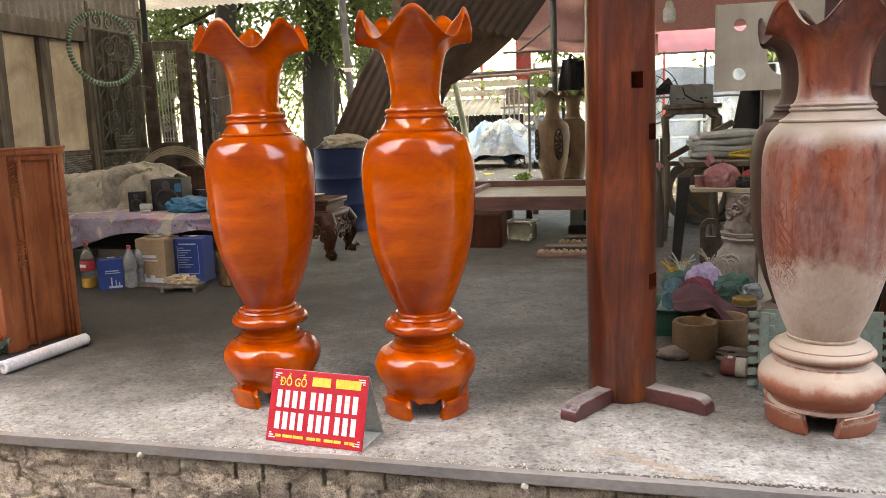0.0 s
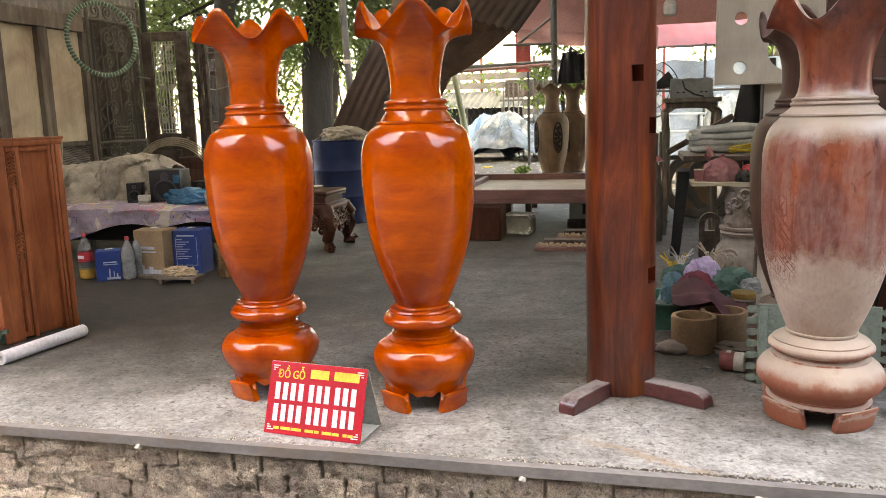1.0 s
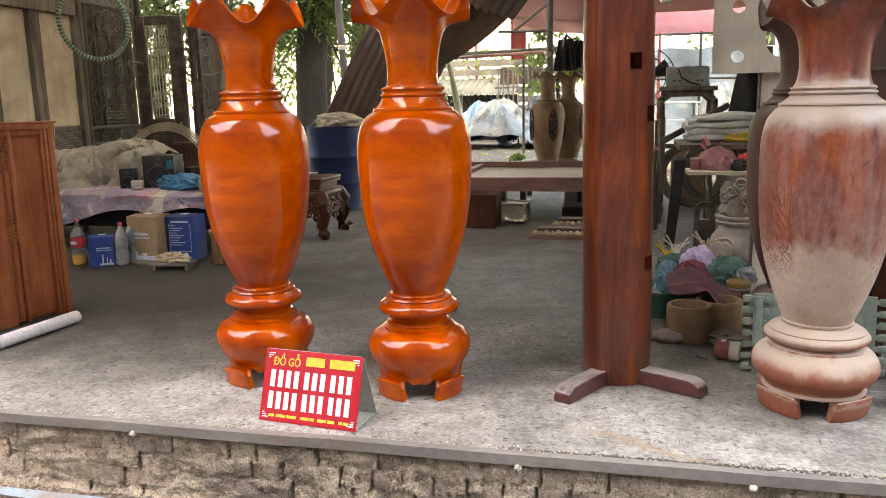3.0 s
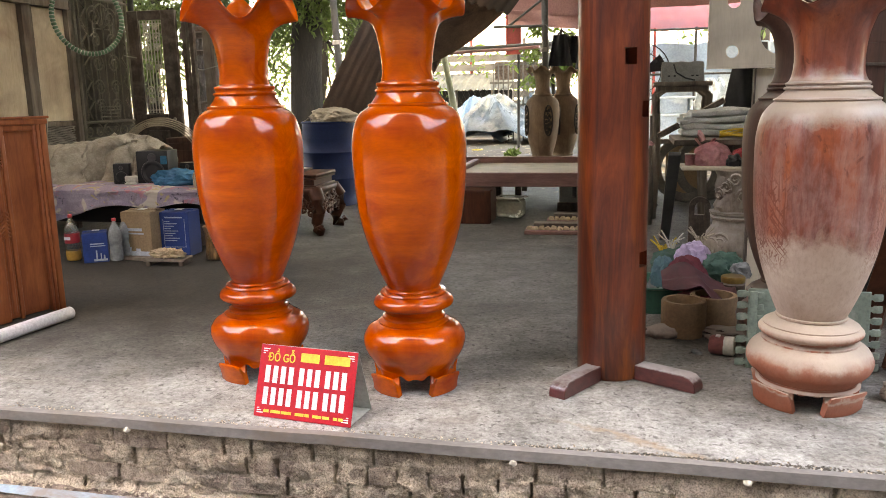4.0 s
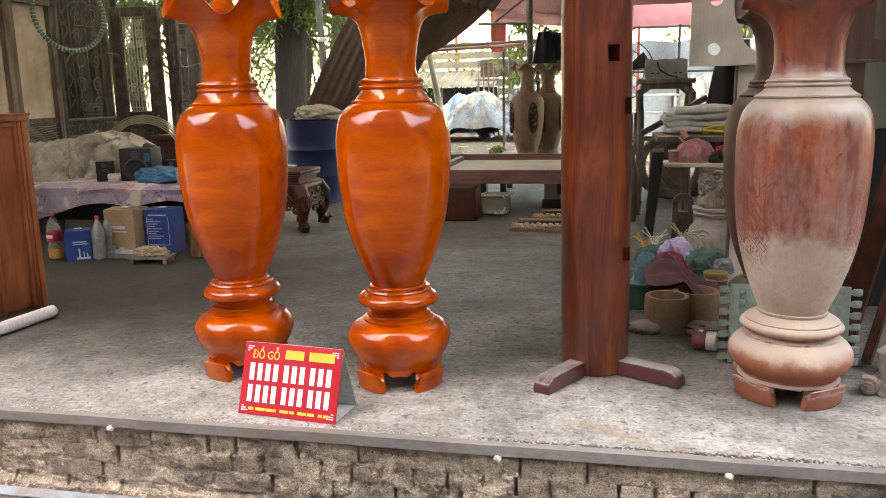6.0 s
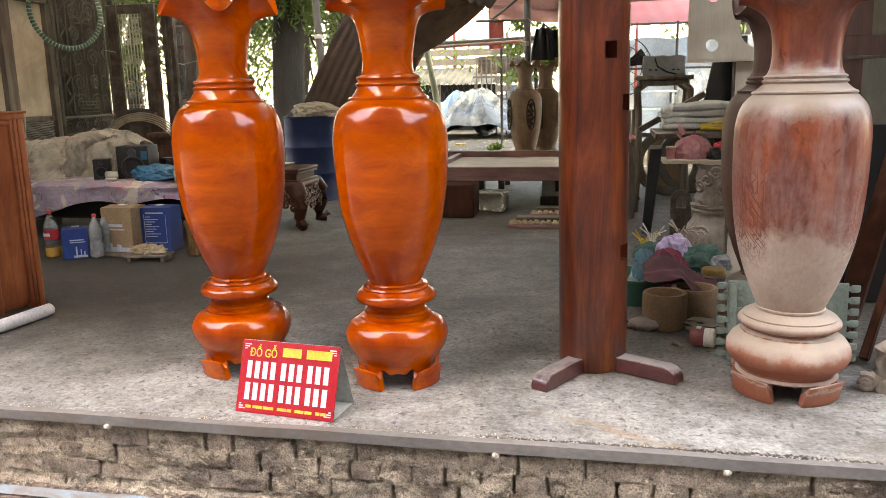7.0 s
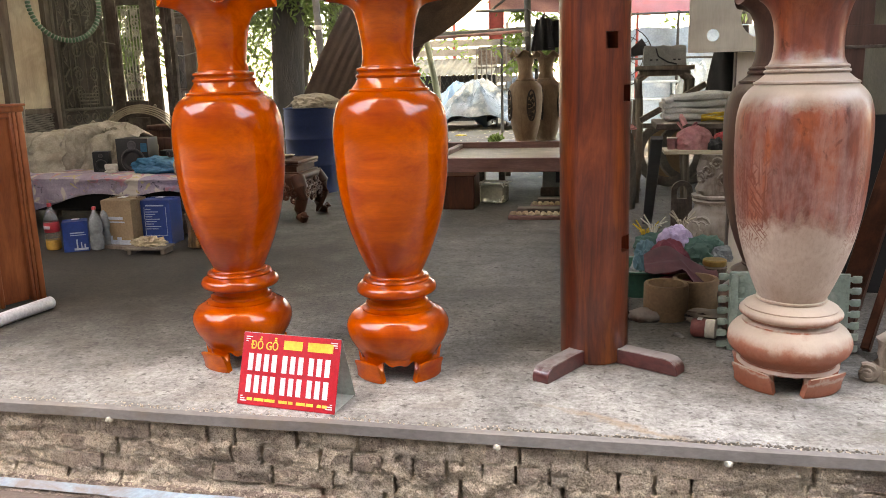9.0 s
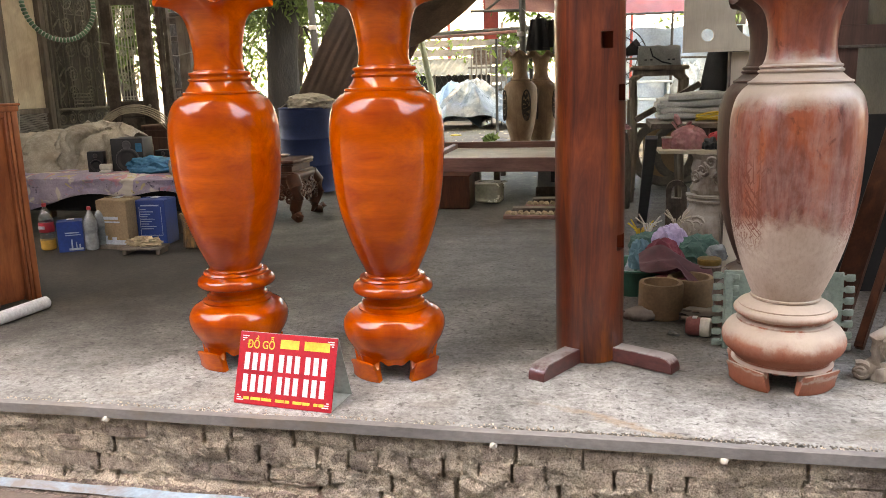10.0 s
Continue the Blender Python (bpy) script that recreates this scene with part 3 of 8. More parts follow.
def add_tube(bm, pts, r, seg=8, closed=False, taper=None):
    """A round bar along points."""
    pts = [Vector(p) for p in pts]
    rings, n = [], len(pts)
    up = Vector((0.13, 0.21, 0.97))
    for i, p in enumerate(pts):
        d = (pts[(i + 1) % n] - pts[i - 1]) if closed else (pts[min(i + 1, n - 1)] - pts[max(i - 1, 0)])
        d.normalize()
        u = d.cross(up)
        u = d.cross(Vector((1, 0, 0))) if u.length < 0.05 else u
        u.normalize()
        w = d.cross(u)
        rad = r if taper is None else r + (taper - r) * i / (n - 1)
        rings.append([bm.verts.new(p + rad * (u * math.cos(2 * math.pi * k / seg) + w * math.sin(2 * math.pi * k / seg))) for k in range(seg)])
    pairs = list(zip(rings, rings[1:])) + ([(rings[-1], rings[0])] if closed else [])
    for lo, hi in pairs:
        for k in range(seg):
            bm.faces.new((lo[k], lo[(k + 1) % seg], hi[(k + 1) % seg], hi[k]))
    if not closed:
        bm.faces.new(rings[0][::-1])
        bm.faces.new(rings[-1])
    return bm


def tube(pts, r, seg=8, closed=False, taper=None):
    return add_tube(bmesh.new(), pts, r, seg, closed, taper)


def sheet(nu, nv, at, thick=0.0):
    """A cloth-like sheet: at(u, v) gives the point, u and v from 0 to 1; thick makes it solid."""
    bm = bmesh.new()
    grid = [[bm.verts.new(at(i / nu, j / nv)) for j in range(nv + 1)] for i in range(nu + 1)]
    for i in range(nu):
        for j in range(nv):
            bm.faces.new((grid[i][j], grid[i + 1][j], grid[i + 1][j + 1], grid[i][j + 1]))
    if thick:
        bmesh.ops.recalc_face_normals(bm, faces=bm.faces)
        bmesh.ops.solidify(bm, geom=bm.faces[:], thickness=thick)
    return bm


def lump(sx, sy, sz, m=None, rough=0.2, scale=3.0, seed=0.0, sub=4, flat=True, crease=0.0):
    """A soft uneven heap on its base (crumpled bag, rag or cushion)."""
    bm = bmesh.new()
    bmesh.ops.create_icosphere(bm, subdivisions=sub, radius=1.0)
    for v in bm.verts:
        n = noise.fractal(v.co * scale + Vector((seed, seed * 1.7, 3.1)), 1.0, 2.0, 4)
        c = abs(noise.noise(v.co * scale * 1.7 + Vector((seed * 2.3, 1.1, seed)))) * crease
        v.co *= 1 + rough * n - c
        if flat and v.co.z < -0.45:
            v.co.z = -0.45
        v.co.z += 0.45 if flat else 0.0
        v.co = Vector((v.co.x * sx, v.co.y * sy, v.co.z * sz))
    if m:
        bmesh.ops.transform(bm, matrix=m, verts=bm.verts)
    return bm


def crumple(sx, sy, sz, m=None, seed=0.0, sub=5, fold=0.34):
    """A crumpled bag or cloth: facets that meet in creases, flat underneath."""
    bm = bmesh.new()
    bmesh.ops.create_icosphere(bm, subdivisions=sub, radius=1.0)
    for v in bm.verts:
        q = v.co + Vector((seed, seed * 0.7, 1.3))
        q = q + Vector((0.25 * noise.noise(q * 1.3), 0.25 * noise.noise(q * 1.3 + Vector((5, 0, 0))), 0))
        f = 0.78 + fold * noise.voronoi(q * 1.5)[0][0] + fold * 0.7 * noise.voronoi(q * 3.3)[0][0] + fold * 0.3 * noise.voronoi(q * 7.0)[0][0] - fold * 0.25 + 0.12 * noise.noise(q * 1.1)
        v.co *= f
        v.co.z = max(v.co.z, -0.4) + 0.4
        v.co = Vector((v.co.x * sx, v.co.y * sy, v.co.z * sz))
    if m:
        bmesh.ops.transform(bm, matrix=m, verts=bm.verts)
    return bm


def corrugated(width, length, pitch=0.076, depth=0.018, thick=0.004, sag=None):
    """A corrugated sheet: waves across x, length along y, centred on its middle."""
    n = max(int(width / pitch * 6), 6)

    def at(u, v):
        x, y = (u - 0.5) * width, (v - 0.5) * length
        return Vector((x, y, depth * 0.5 * math.sin(2 * math.pi * x / pitch) + (sag(u, v) if sag else 0)))
    return sheet(n, 4, at, thick)


# ---------- setting ----------
def structure(name, bm, material, label, m=None, smooth=40):
    return solo(name, bm, material, label, "structure", m, kind="structure", smooth=smooth)


EDGE = 2.44
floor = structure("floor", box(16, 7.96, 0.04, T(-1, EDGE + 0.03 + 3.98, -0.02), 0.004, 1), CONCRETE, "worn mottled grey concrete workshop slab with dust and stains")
floor_trim = structure("floor_trim", bmesh.new(), TRIM, "grey cement strip along the slab's front edge")
bm = bmesh.new()
for k in range(80):
    add_box(bm, 0.2, 0.035, 0.036, T(-9 + 0.2 * k + 0.1, EDGE + 0.012 + 0.0008 * math.sin(k * 2.1), -0.0155 + 0.0012 * math.sin(k * 1.3)), 0.0)
bmesh.ops.remove_doubles(bm, verts=bm.verts, dist=0.004)
bm.to_mesh(floor_trim.data)
bm.free()
ground = structure("ground", sheet(40, 40, lambda u, v: Vector((-60 + 120 * u, -60 + 180 * v, -0.30))), STREET, "muddy trodden pavement below the brick plinth")
yard = structure("yard_ground", sheet(60, 60, lambda u, v: Vector((-30 + 60 * u, 10.3 + 50 * v, -0.004 + 0.03 * noise.fractal(Vector((u * 40, v * 35, 0)), 1, 2, 3) * min(1, v * 8)))), EARTH,
                 "trodden earth yard strewn with dry leaves")
structure("plinth_core", box(16, 7.4, 0.255, T(-1, EDGE + 0.10 + 3.7, -0.1715)), MORTAR, "rough mortar core of the plinth")
# its front stretch, out of view, is added to block side light
structure("wall_left", box(0.12, 4.9, 3.2, T(-5.53, 5.65, 1.6)), DARKPLASTER, "dark grey workshop wall")
# unseen wall, its length chosen for the light it lets in
structure("wall_right", box(0.12, 6.4, 3.4, T(2.35, 7.1, 1.7)), DARKPLASTER, "dark workshop wall out of view, set to shape the side light")
# shed roof of corrugated tin falling to the back; its front, out of view, is pitched high to admit sky light;
# tarpaulins carry on behind it on one side
SLOPE = Matrix.Rotation(radians(-3.4), 4, "X")
structure("ceiling", corrugated(4.7, 3.52, 0.09, 0.022, 0.004), TIN, "corrugated tin shed roof", T(-3.65, 3.725, 3.37) @ Matrix.Rotation(radians(-17.5), 4, "X"))
structure("ceiling_back", corrugated(4.7, 3.7, 0.09, 0.022, 0.004), SKYLIGHT, "yellowed translucent corrugated sheets set in the roof to brighten the shed", T(-3.65, 7.25, 2.754) @ SLOPE)
structure("ceiling_front", corrugated(4.0, 2.47, 0.09, 0.022, 0.004), TIN, "corrugated tin shed roof", T(0.71, 3.175, 3.42) @ Matrix.Rotation(radians(-24), 4, "X"))
# translucent sheet out of view, added to brighten the right-hand side
structure("ceiling_middle", corrugated(4.0, 2.2, 0.09, 0.022, 0.004), SKYLIGHT, "yellowed translucent corrugated sheets set in the roof to brighten the shed", T(0.71, 5.35, 2.858) @ SLOPE)
# unseen cover added to dim the sky light falling on the back bay
structure("ceiling_rear", corrugated(4.0, 3.9, 0.09, 0.022, 0.004), TARPBROWN, "brown sheet out of view, added to cut top light on the back bay", T(0.71, 8.32, 2.84))
# tall dark walls, out of view, added to shape the vases' highlights
structure("wall_opposite", box(17.2, 6.0, 36.0, T(1.2, -10.0, 17.7)), PLASTER, "tall dark unseen wall added to shape the reflections")
for x in (-20.5, 22.9):
    structure("wall_lane", box(26.0, 6.0, 9.4, T(x, -10.2, 4.4)), PLASTER, "dark unseen side wall added to bound the sky light")

for x in (-18.0, 16.0):
    structure("wall_lane_end", box(2.0, 16.0, 9.0, T(x, 0.9, 4.2)), PLASTER, "dark unseen end wall added to trim side reflections")

# ---------- vases ----------
VASE_BODY = smooth_profile([(0.099, 0.405), (0.109, 0.42), (0.149, 0.513), (0.187, 0.63), (0.208, 0.745), (0.2175, 0.87), (0.219, 0.965), (0.208, 1.035), (0.185, 1.083), (0.150, 1.108)], 6)
VASE_RINGS = [(0.150, 1.106), (0.153, 1.110), (0.152, 1.116), (0.146, 1.119), (0.141, 1.120), (0.132, 1.132), (0.121, 1.148), (0.118, 1.156), (0.123, 1.160), (0.125, 1.165), (0.122, 1.170),
              (0.115, 1.173), (0.114, 1.178), (0.119, 1.182), (0.121, 1.187), (0.118, 1.193), (0.107, 1.197), (0.100, 1.201)]
VASE_NECK = smooth_profile([(0.100, 1.200), (0.095, 1.235), (0.098, 1.29), (0.110, 1.36), (0.130, 1.42), (0.162, 1.462), (0.206, 1.492)], 7)
FOOT_RINGS = [(0.098, 0.408), (0.108, 0.405), (0.112, 0.400), (0.110, 0.395), (0.128, 0.392), (0.132, 0.386), (0.130, 0.380)] + \
    smooth_profile([(0.133, 0.378), (0.152, 0.364), (0.159, 0.347), (0.152, 0.333), (0.128, 0.325)], 4) + \
    [(0.121, 0.320), (0.114, 0.312), (0.112, 0.302), (0.118, 0.296), (0.124, 0.293), (0.126, 0.286), (0.123, 0.281), (0.134, 0.277), (0.142, 0.272), (0.141, 0.265)] + \
    smooth_profile([(0.147, 0.264), (0.178, 0.248), (0.199, 0.220), (0.204, 0.190), (0.195, 0.155), (0.177, 0.122), (0.161, 0.098), (0.150, 0.080)], 5) + [(0.12, 0.075), (0.05, 0.078)]

# the unvarnished pair stand on squatter pedestals with wider, softer rolls
SQUAT_BODY = smooth_profile([(0.110, 0.318), (0.124, 0.345), (0.160, 0.437), (0.191, 0.542), (0.2105, 0.645), (0.220, 0.748), (0.224, 0.85), (0.2245, 0.95), (0.220, 1.0), (0.208, 1.047), (0.188, 1.078), (0.163, 1.100)], 6)
SQUAT_RINGS = [(0.160, 1.094), (0.170, 1.097), (0.173, 1.101), (0.171, 1.106), (0.162, 1.109), (0.150, 1.118), (0.137, 1.130), (0.134, 1.134), (0.139, 1.136), (0.141, 1.140), (0.139, 1.145), (0.133, 1.147),
               (0.132, 1.150), (0.136, 1.152), (0.137, 1.156), (0.134, 1.160), (0.128, 1.163), (0.120, 1.166)]
SQUAT_NECK = smooth_profile([(0.126, 1.164), (0.117, 1.185), (0.112, 1.225), (0.114, 1.28), (0.122, 1.325), (0.137, 1.365), (0.162, 1.405), (0.206, 1.462)], 7)
SQUAT_FOOT = [(0.100, 0.330), (0.116, 0.331), (0.122, 0.327), (0.122, 0.321), (0.118, 0.317), (0.128, 0.314)] + \
    smooth_profile([(0.130, 0.313), (0.150, 0.304), (0.164, 0.296)], 3) + [(0.163, 0.291), (0.166, 0.290)] + \
    smooth_profile([(0.168, 0.289), (0.178, 0.279), (0.179, 0.268), (0.168, 0.257), (0.152, 0.252)], 4) + \
    [(0.150, 0.247), (0.152, 0.243), (0.158, 0.241), (0.166, 0.237), (0.167, 0.231), (0.171, 0.229)] + \
    smooth_profile([(0.173, 0.228), (0.197, 0.211), (0.213, 0.185), (0.217, 0.160), (0.207, 0.132), (0.184, 0.109), (0.169, 0.094), (0.168, 0.084), (0.180, 0.076)], 5) + [(0.13, 0.072), (0.05, 0.074)]


def ruffled_neck(curve, dip_at, lobes=5):
    """The flared mouth: outside up to the rim, over it and down inside, waving in lobes."""
    n, lift = len(curve), curve[-1][1] - 1.492
    inner = [(max(r - 0.014 - 0.004 * (i < n // 2), 0.03), z - lift + 0.002) for i, (r, z) in enumerate(curve)][::-1]
    prof = [(r, z - lift) for r, z in curve] + [(0.213, 1.491), (0.2185, 1.496), (0.2190, 1.502), (0.2150, 1.507), (0.206, 1.508)] + inner

    def wob(a, i, r, z):
        k = max(0.0, (z - 1.33) / 0.175) ** 2.2
        th = lobes * (a - dip_at)
        c = math.cos(th) + 0.02 * (math.cos(2 * th) - 1)
        return r * (1 + 0.050 * k * math.cos(th)), z + lift + k * (-0.056 * c - 0.010)
    return lathe(prof, 120, None, False, wob)


def vase(name, label, m, material, dip_at, foot_turn, wide=1.0, group="floor vases", feet=4, squat=False):
    ob = thing(name, label, "vase", m, group)
    part("body", lathe(SQUAT_BODY if squat else VASE_BODY, 96, None, True), material, ob)
    part("neck_ring", lathe(SQUAT_RINGS if squat else VASE_RINGS, 96, None, True), material, ob)
    part("neck", ruffled_neck(SQUAT_NECK if squat else VASE_NECK, dip_at), material, ob)
    prof = (SQUAT_FOOT if squat else FOOT_RINGS)[::-1]
    part("pedestal", lathe(prof, 96, None, True), material, ob)
    # scalloped apron between the feet
    bm = bmesh.new()

    def apron(a, i, r, z):
        return (r, z) if i != 0 and i != 3 else (r, z - 0.010 - 0.014 * abs(math.cos(feet * (a - foot_turn))) + 0.012 * abs(math.cos(2 * feet * (a - foot_turn))))
    add_lathe(bm, [(0.150 * wide, 0.080), (0.158 * wide, 0.092), (0.135 * wide, 0.095), (0.135 * wide, 0.080)], 80, None, False, apron)
    part("apron", bm, material, ob)
    section = [(0.140, 0.0), (0.172, 0.0), (0.178, 0.010), (0.180, 0.035), (0.186, 0.065), (0.193, 0.084), (0.192, 0.092), (0.186, 0.094), (0.178, 0.086), (0.168, 0.066), (0.158, 0.056), (0.150, 0.066), (0.147, 0.090), (0.138, 0.112), (0.132, 0.088), (0.142, 0.05)]
    for k in range(feet):
        a = foot_turn + 2 * math.pi * k / feet
        bm = bmesh.new()
        n, rows = 14, []
        for i in range(n + 1):
            u = i / n * 2 - 1
            rows.append([bm.verts.new((r * wide * math.cos(a + u * ((0.41 if wide < 1.06 else 0.52) - 0.9 * z * abs(u))), r * wide * math.sin(a + u * ((0.41 if wide < 1.06 else 0.52) - 0.9 * z * abs(u))), z * (0.9 - 0.08 * u * u))) for r, z in section])
        for lo, hi in zip(rows, rows[1:]):
            for j in range(len(section)):
                bm.faces.new((lo[j - 1], hi[j - 1], hi[j], lo[j]))
        bm.faces.new(rows[0]), bm.faces.new(rows[-1][::-1])
        bmesh.ops.recalc_face_normals(bm, faces=bm.faces)
        part("foot", bm, material, ob)
    return ob


def toward_camera(x, y):
    return math.atan2(0.05 - y, -0.02 - x)


vase("floor_vase", "tall glossy orange varnished wooden vase with ruffled mouth on the slab", T(-1.517, 3.015, 0), VARNISH, toward_camera(-1.517, 3.015), toward_camera(-1.5, 3.0) - 0.85)
vase("floor_vase", "tall glossy orange varnished wooden vase with ruffled mouth on the slab", T(-0.833, 2.985, 0), VARNISH, toward_camera(-0.833, 2.985) + math.pi / 5, toward_camera(-0.83, 2.97) + 0.76)
vase("floor_vase", "tall half-sanded dusty red-brown wooden vase with ruffled mouth", T(0.652, 3.075, 0), SANDED, toward_camera(0.655, 3.075) - 0.30, toward_camera(0.65, 3.07) - 0.72, 1.07, squat=True)
vase("floor_vase", "tall dark brown unfinished wooden vase behind the dusty one", T(0.685, 3.63, 0), DARKVASE, toward_camera(0.685, 3.63) - 0.9, 0.4, 1.05, squat=True)

# ---------- column with crossed foot bars ----------
CX, CY = -0.066, 3.262
col = thing("wooden_column", "thick oiled red-brown round timber column with square mortises", "column", T(CX, CY, 0) @ Matrix.Rotation(radians(-0.55), 4, "Y"))
shaft = part("shaft", lathe([(0.128, 0.0), (0.1375, 0.012), (0.138, 0.4), (0.1375, 1.0), (0.135, 1.6), (0.129, 2.6)], 64, None, True, lambda a, i, r, z: (r + 0.0012 * math.sin(3 * a + i), z)), COLUMN, col)
cut = bmesh.new()
MORTISES = [(0.050, 1.272, -61), (0.06, 1.075, -25), (0.07, 0.49, -24)]
for w, z, deg in MORTISES:
    add_box(cut, 0.14, w, 0.062, Matrix.Rotation(radians(deg), 4, "Z") @ T(0.125, 0, z))
cutter = part("cutter", cut, VOID, None, "", 0)
cutter.matrix_world = col.matrix_world
bpy.context.view_layer.update()
mod = shaft.modifiers.new("mortise", "BOOLEAN")
mod.operation, mod.object, mod.solver = "DIFFERENCE", cutter, "EXACT"
bpy.context.view_layer.update()
cut_mesh = bpy.data.meshes.new_from_object(shaft.evaluated_get(bpy.context.evaluated_depsgraph_get()))
shaft.modifiers.clear()
shaft.data = cut_mesh
bpy.data.objects.remove(cutter)
for sx, sy in ((-0.195, -0.345), (0.335, -0.195)):
    d = Vector((sx, sy, 0))
    q = d.to_track_quat("X", "Z").to_matrix().to_4x4()
    bm = bmesh.new()
    L, w, h = d.length, 0.036, 0.062
    outline = [(0.02, 0), (L, 0), (L, h * 0.35), (L - 0.008, h * 0.68), (L - 0.026, h * 0.92), (L - 0.05, h), (0.02, h)]
    near = [bm.verts.new(q @ Vector((x, -w, z))) for x, z in outline]
    far = [bm.verts.new(q @ Vector((x, w, z))) for x, z in outline]
    bm.faces.new(near), bm.faces.new(far[::-1])
    for k in range(len(outline)):
        bm.faces.new((near[k - 1], far[k - 1], far[k], near[k]))
    bmesh.ops.recalc_face_normals(bm, faces=bm.faces)
    bmesh.ops.bevel(bm, geom=bm.edges[:], offset=0.003, segments=1, affect="EDGES")
    part("foot_bar", bm, RAIL, col, "dusty maroon bar with painted top sheen, let into the column's foot", 30)

# ---------- folded sign ----------
sign = thing("tabletop_sign", "folded red advertising sign with yellow and white lettering", "sign", T(-1.141, 2.5325, 0) @ Matrix.Rotation(math.atan2(-0.044, 0.390), 4, "Z"))
SL, SW = 0.262, 0.394
tilt = math.atan2(0.088, 0.245)
front = T(0, 0, 0.002) @ Matrix.Rotation(math.pi / 2 - tilt, 4, "X")
part("front_panel", box(SW, SL, 0.004, front @ T(0, SL / 2, 0), 0.001, 1), RED, sign, "bright red printed panel")
back = T(0, 0.180, 0.002) @ Matrix.Rotation(math.pi / 2 + tilt, 4, "X")
part("back_panel", box(SW, SL, 0.003, back @ T(0, SL / 2, 0), 0.001, 1), CARD, sign, "pale green-grey backing sheet")
part("base_sheet", box(SW - 0.01, 0.17, 0.002, T(0, 0.09, 0.003)), CARD, sign, "pale folded base sheet")
def bar(x0, x1, y0, y1, mat_, name="lettering_bar"):
    part(name, box((x1 - x0) * SW, (y1 - y0) * SL, 0.0016, front @ T(((x0 + x1) / 2 - 0.5) * SW, (y0 + y1) / 2 * SL, 0.0026)), mat_, sign)


def words(text, x0, x1, y0, y1, mat_):
    """Raised letters of the built-in font, fitted into a stretch of the sign's front."""
    cu = bpy.data.curves.new("letters", "FONT")
    cu.body, cu.extrude, cu.offset = text, 0.02, 0.012
    ob = bpy.data.objects.new("letters", cu)
    scene.collection.objects.link(ob)
    bpy.context.view_layer.update()
    me = bpy.data.meshes.new_from_object(ob.evaluated_get(bpy.context.evaluated_depsgraph_get()))
    bpy.data.objects.remove(ob)
    bm = bmesh.new()
    bm.from_mesh(me)
    xs, ys = [v.co.x for v in bm.verts], [v.co.y for v in bm.verts]
    for v in bm.verts:
        u, w = (v.co.x - min(xs)) / (max(xs) - min(xs)), (v.co.y - min(ys)) / (max(ys) - min(ys))
        v.co = front @ Vector(((x0 + (x1 - x0) * u - 0.5) * SW, (y0 + (y1 - y0) * w) * SL, 0.0026 + v.co.z * 0.04))
    part("lettering", bm, mat_, sign, "", 0)


words("ĐỒ GỖ", 0.085, 0.37, 0.775, 0.955, YELLOW)
for x0, x1 in ((0.43, 0.62), (0.675, 0.93)):
    bar(x0, x1, 0.80, 0.925, YELLOW)
for y0 in (0.465, 0.165):
    for x0, n in ((0.075, 4), (0.43, 3), (0.70, 3)):
        for k in range(n):
            bar(x0 + 0.082 * k, x0 + 0.082 * k + 0.050, y0 + 0.01, y0 + 0.25, WHITE)
for x0, x1 in ((0.10, 0.155), (0.175, 0.275), (0.285, 0.39), (0.43, 0.52), (0.53, 0.575), (0.61, 0.70), (0.71, 0.78), (0.82, 0.86), (0.87, 0.92)):
    bar(x0, x1, 0.065, 0.105, YELLOW)
for cx, cy, sx, sy in ((0.03, 0.95, 1, -1), (0.97, 0.95, -1, -1), (0.03, 0.05, 1, 1), (0.97, 0.05, -1, 1)):
    for k in range(3):
        bar(min(cx, cx + sx * 0.022 * (3 - k)), max(cx, cx + sx * 0.022 * (3 - k)), min(cy + sy * 0.03 * k, cy + sy * (0.03 * k + 0.016)), max(cy + sy * 0.03 * k, cy + sy * (0.03 * k + 0.016)), WHITE, "corner_ornament")

# ---------- door panel and roll ----------
door = thing("door_leaf", "brown varnished wooden door panel with carved stile standing on edge", "door panel", T(-3.245, 3.40, 0) @ Matrix.Rotation(math.atan2(0.40, 0.125), 4, "Z"))
W_, H_ = 0.43, 1.055
part("field", box(0.18, 0.016, H_ - 0.06, T(0.276, 0.030, H_ / 2)), PANEL, door)
part("field_moulding", box(0.012, 0.012, H_ - 0.10, T(0.199, 0.020, H_ / 2 - 0.02), 0.004, 2), PANEL, door)
part("backing", box(W_ - 0.01, 0.012, H_ - 0.01, T(W_ / 2, 0.046, H_ / 2)), PANEL, door)
for x0, w, d in ((0.0, 0.112, 0.066), (0.172, 0.022, 0.05), (0.356, 0.018, 0.046), (0.376, 0.018, 0.056), (0.396, 0.034, 0.066)):
    part("stile", box(w, d, H_, T(x0 + w / 2, 0.02, H_ / 2), 0.007, 3), PANEL, door)
part("top_rail", box(W_ + 0.02, 0.072, 0.032, T(W_ / 2, 0.02, H_ - 0.004), 0.009, 3), PANEL, door)
part("cornice", box(W_ + 0.036, 0.082, 0.014, T(W_ / 2, 0.02, H_ + 0.018), 0.005, 2), PANEL, door)
part("inner_rail", box(0.24, 0.044, 0.032, T(0.24, 0.020, H_ - 0.034), 0.009, 3), PANEL, door)
part("carved_ground", box(0.058, 0.03, H_ - 0.02, T(0.142, 0.022, H_ / 2), 0.004, 1), PANEL, door)
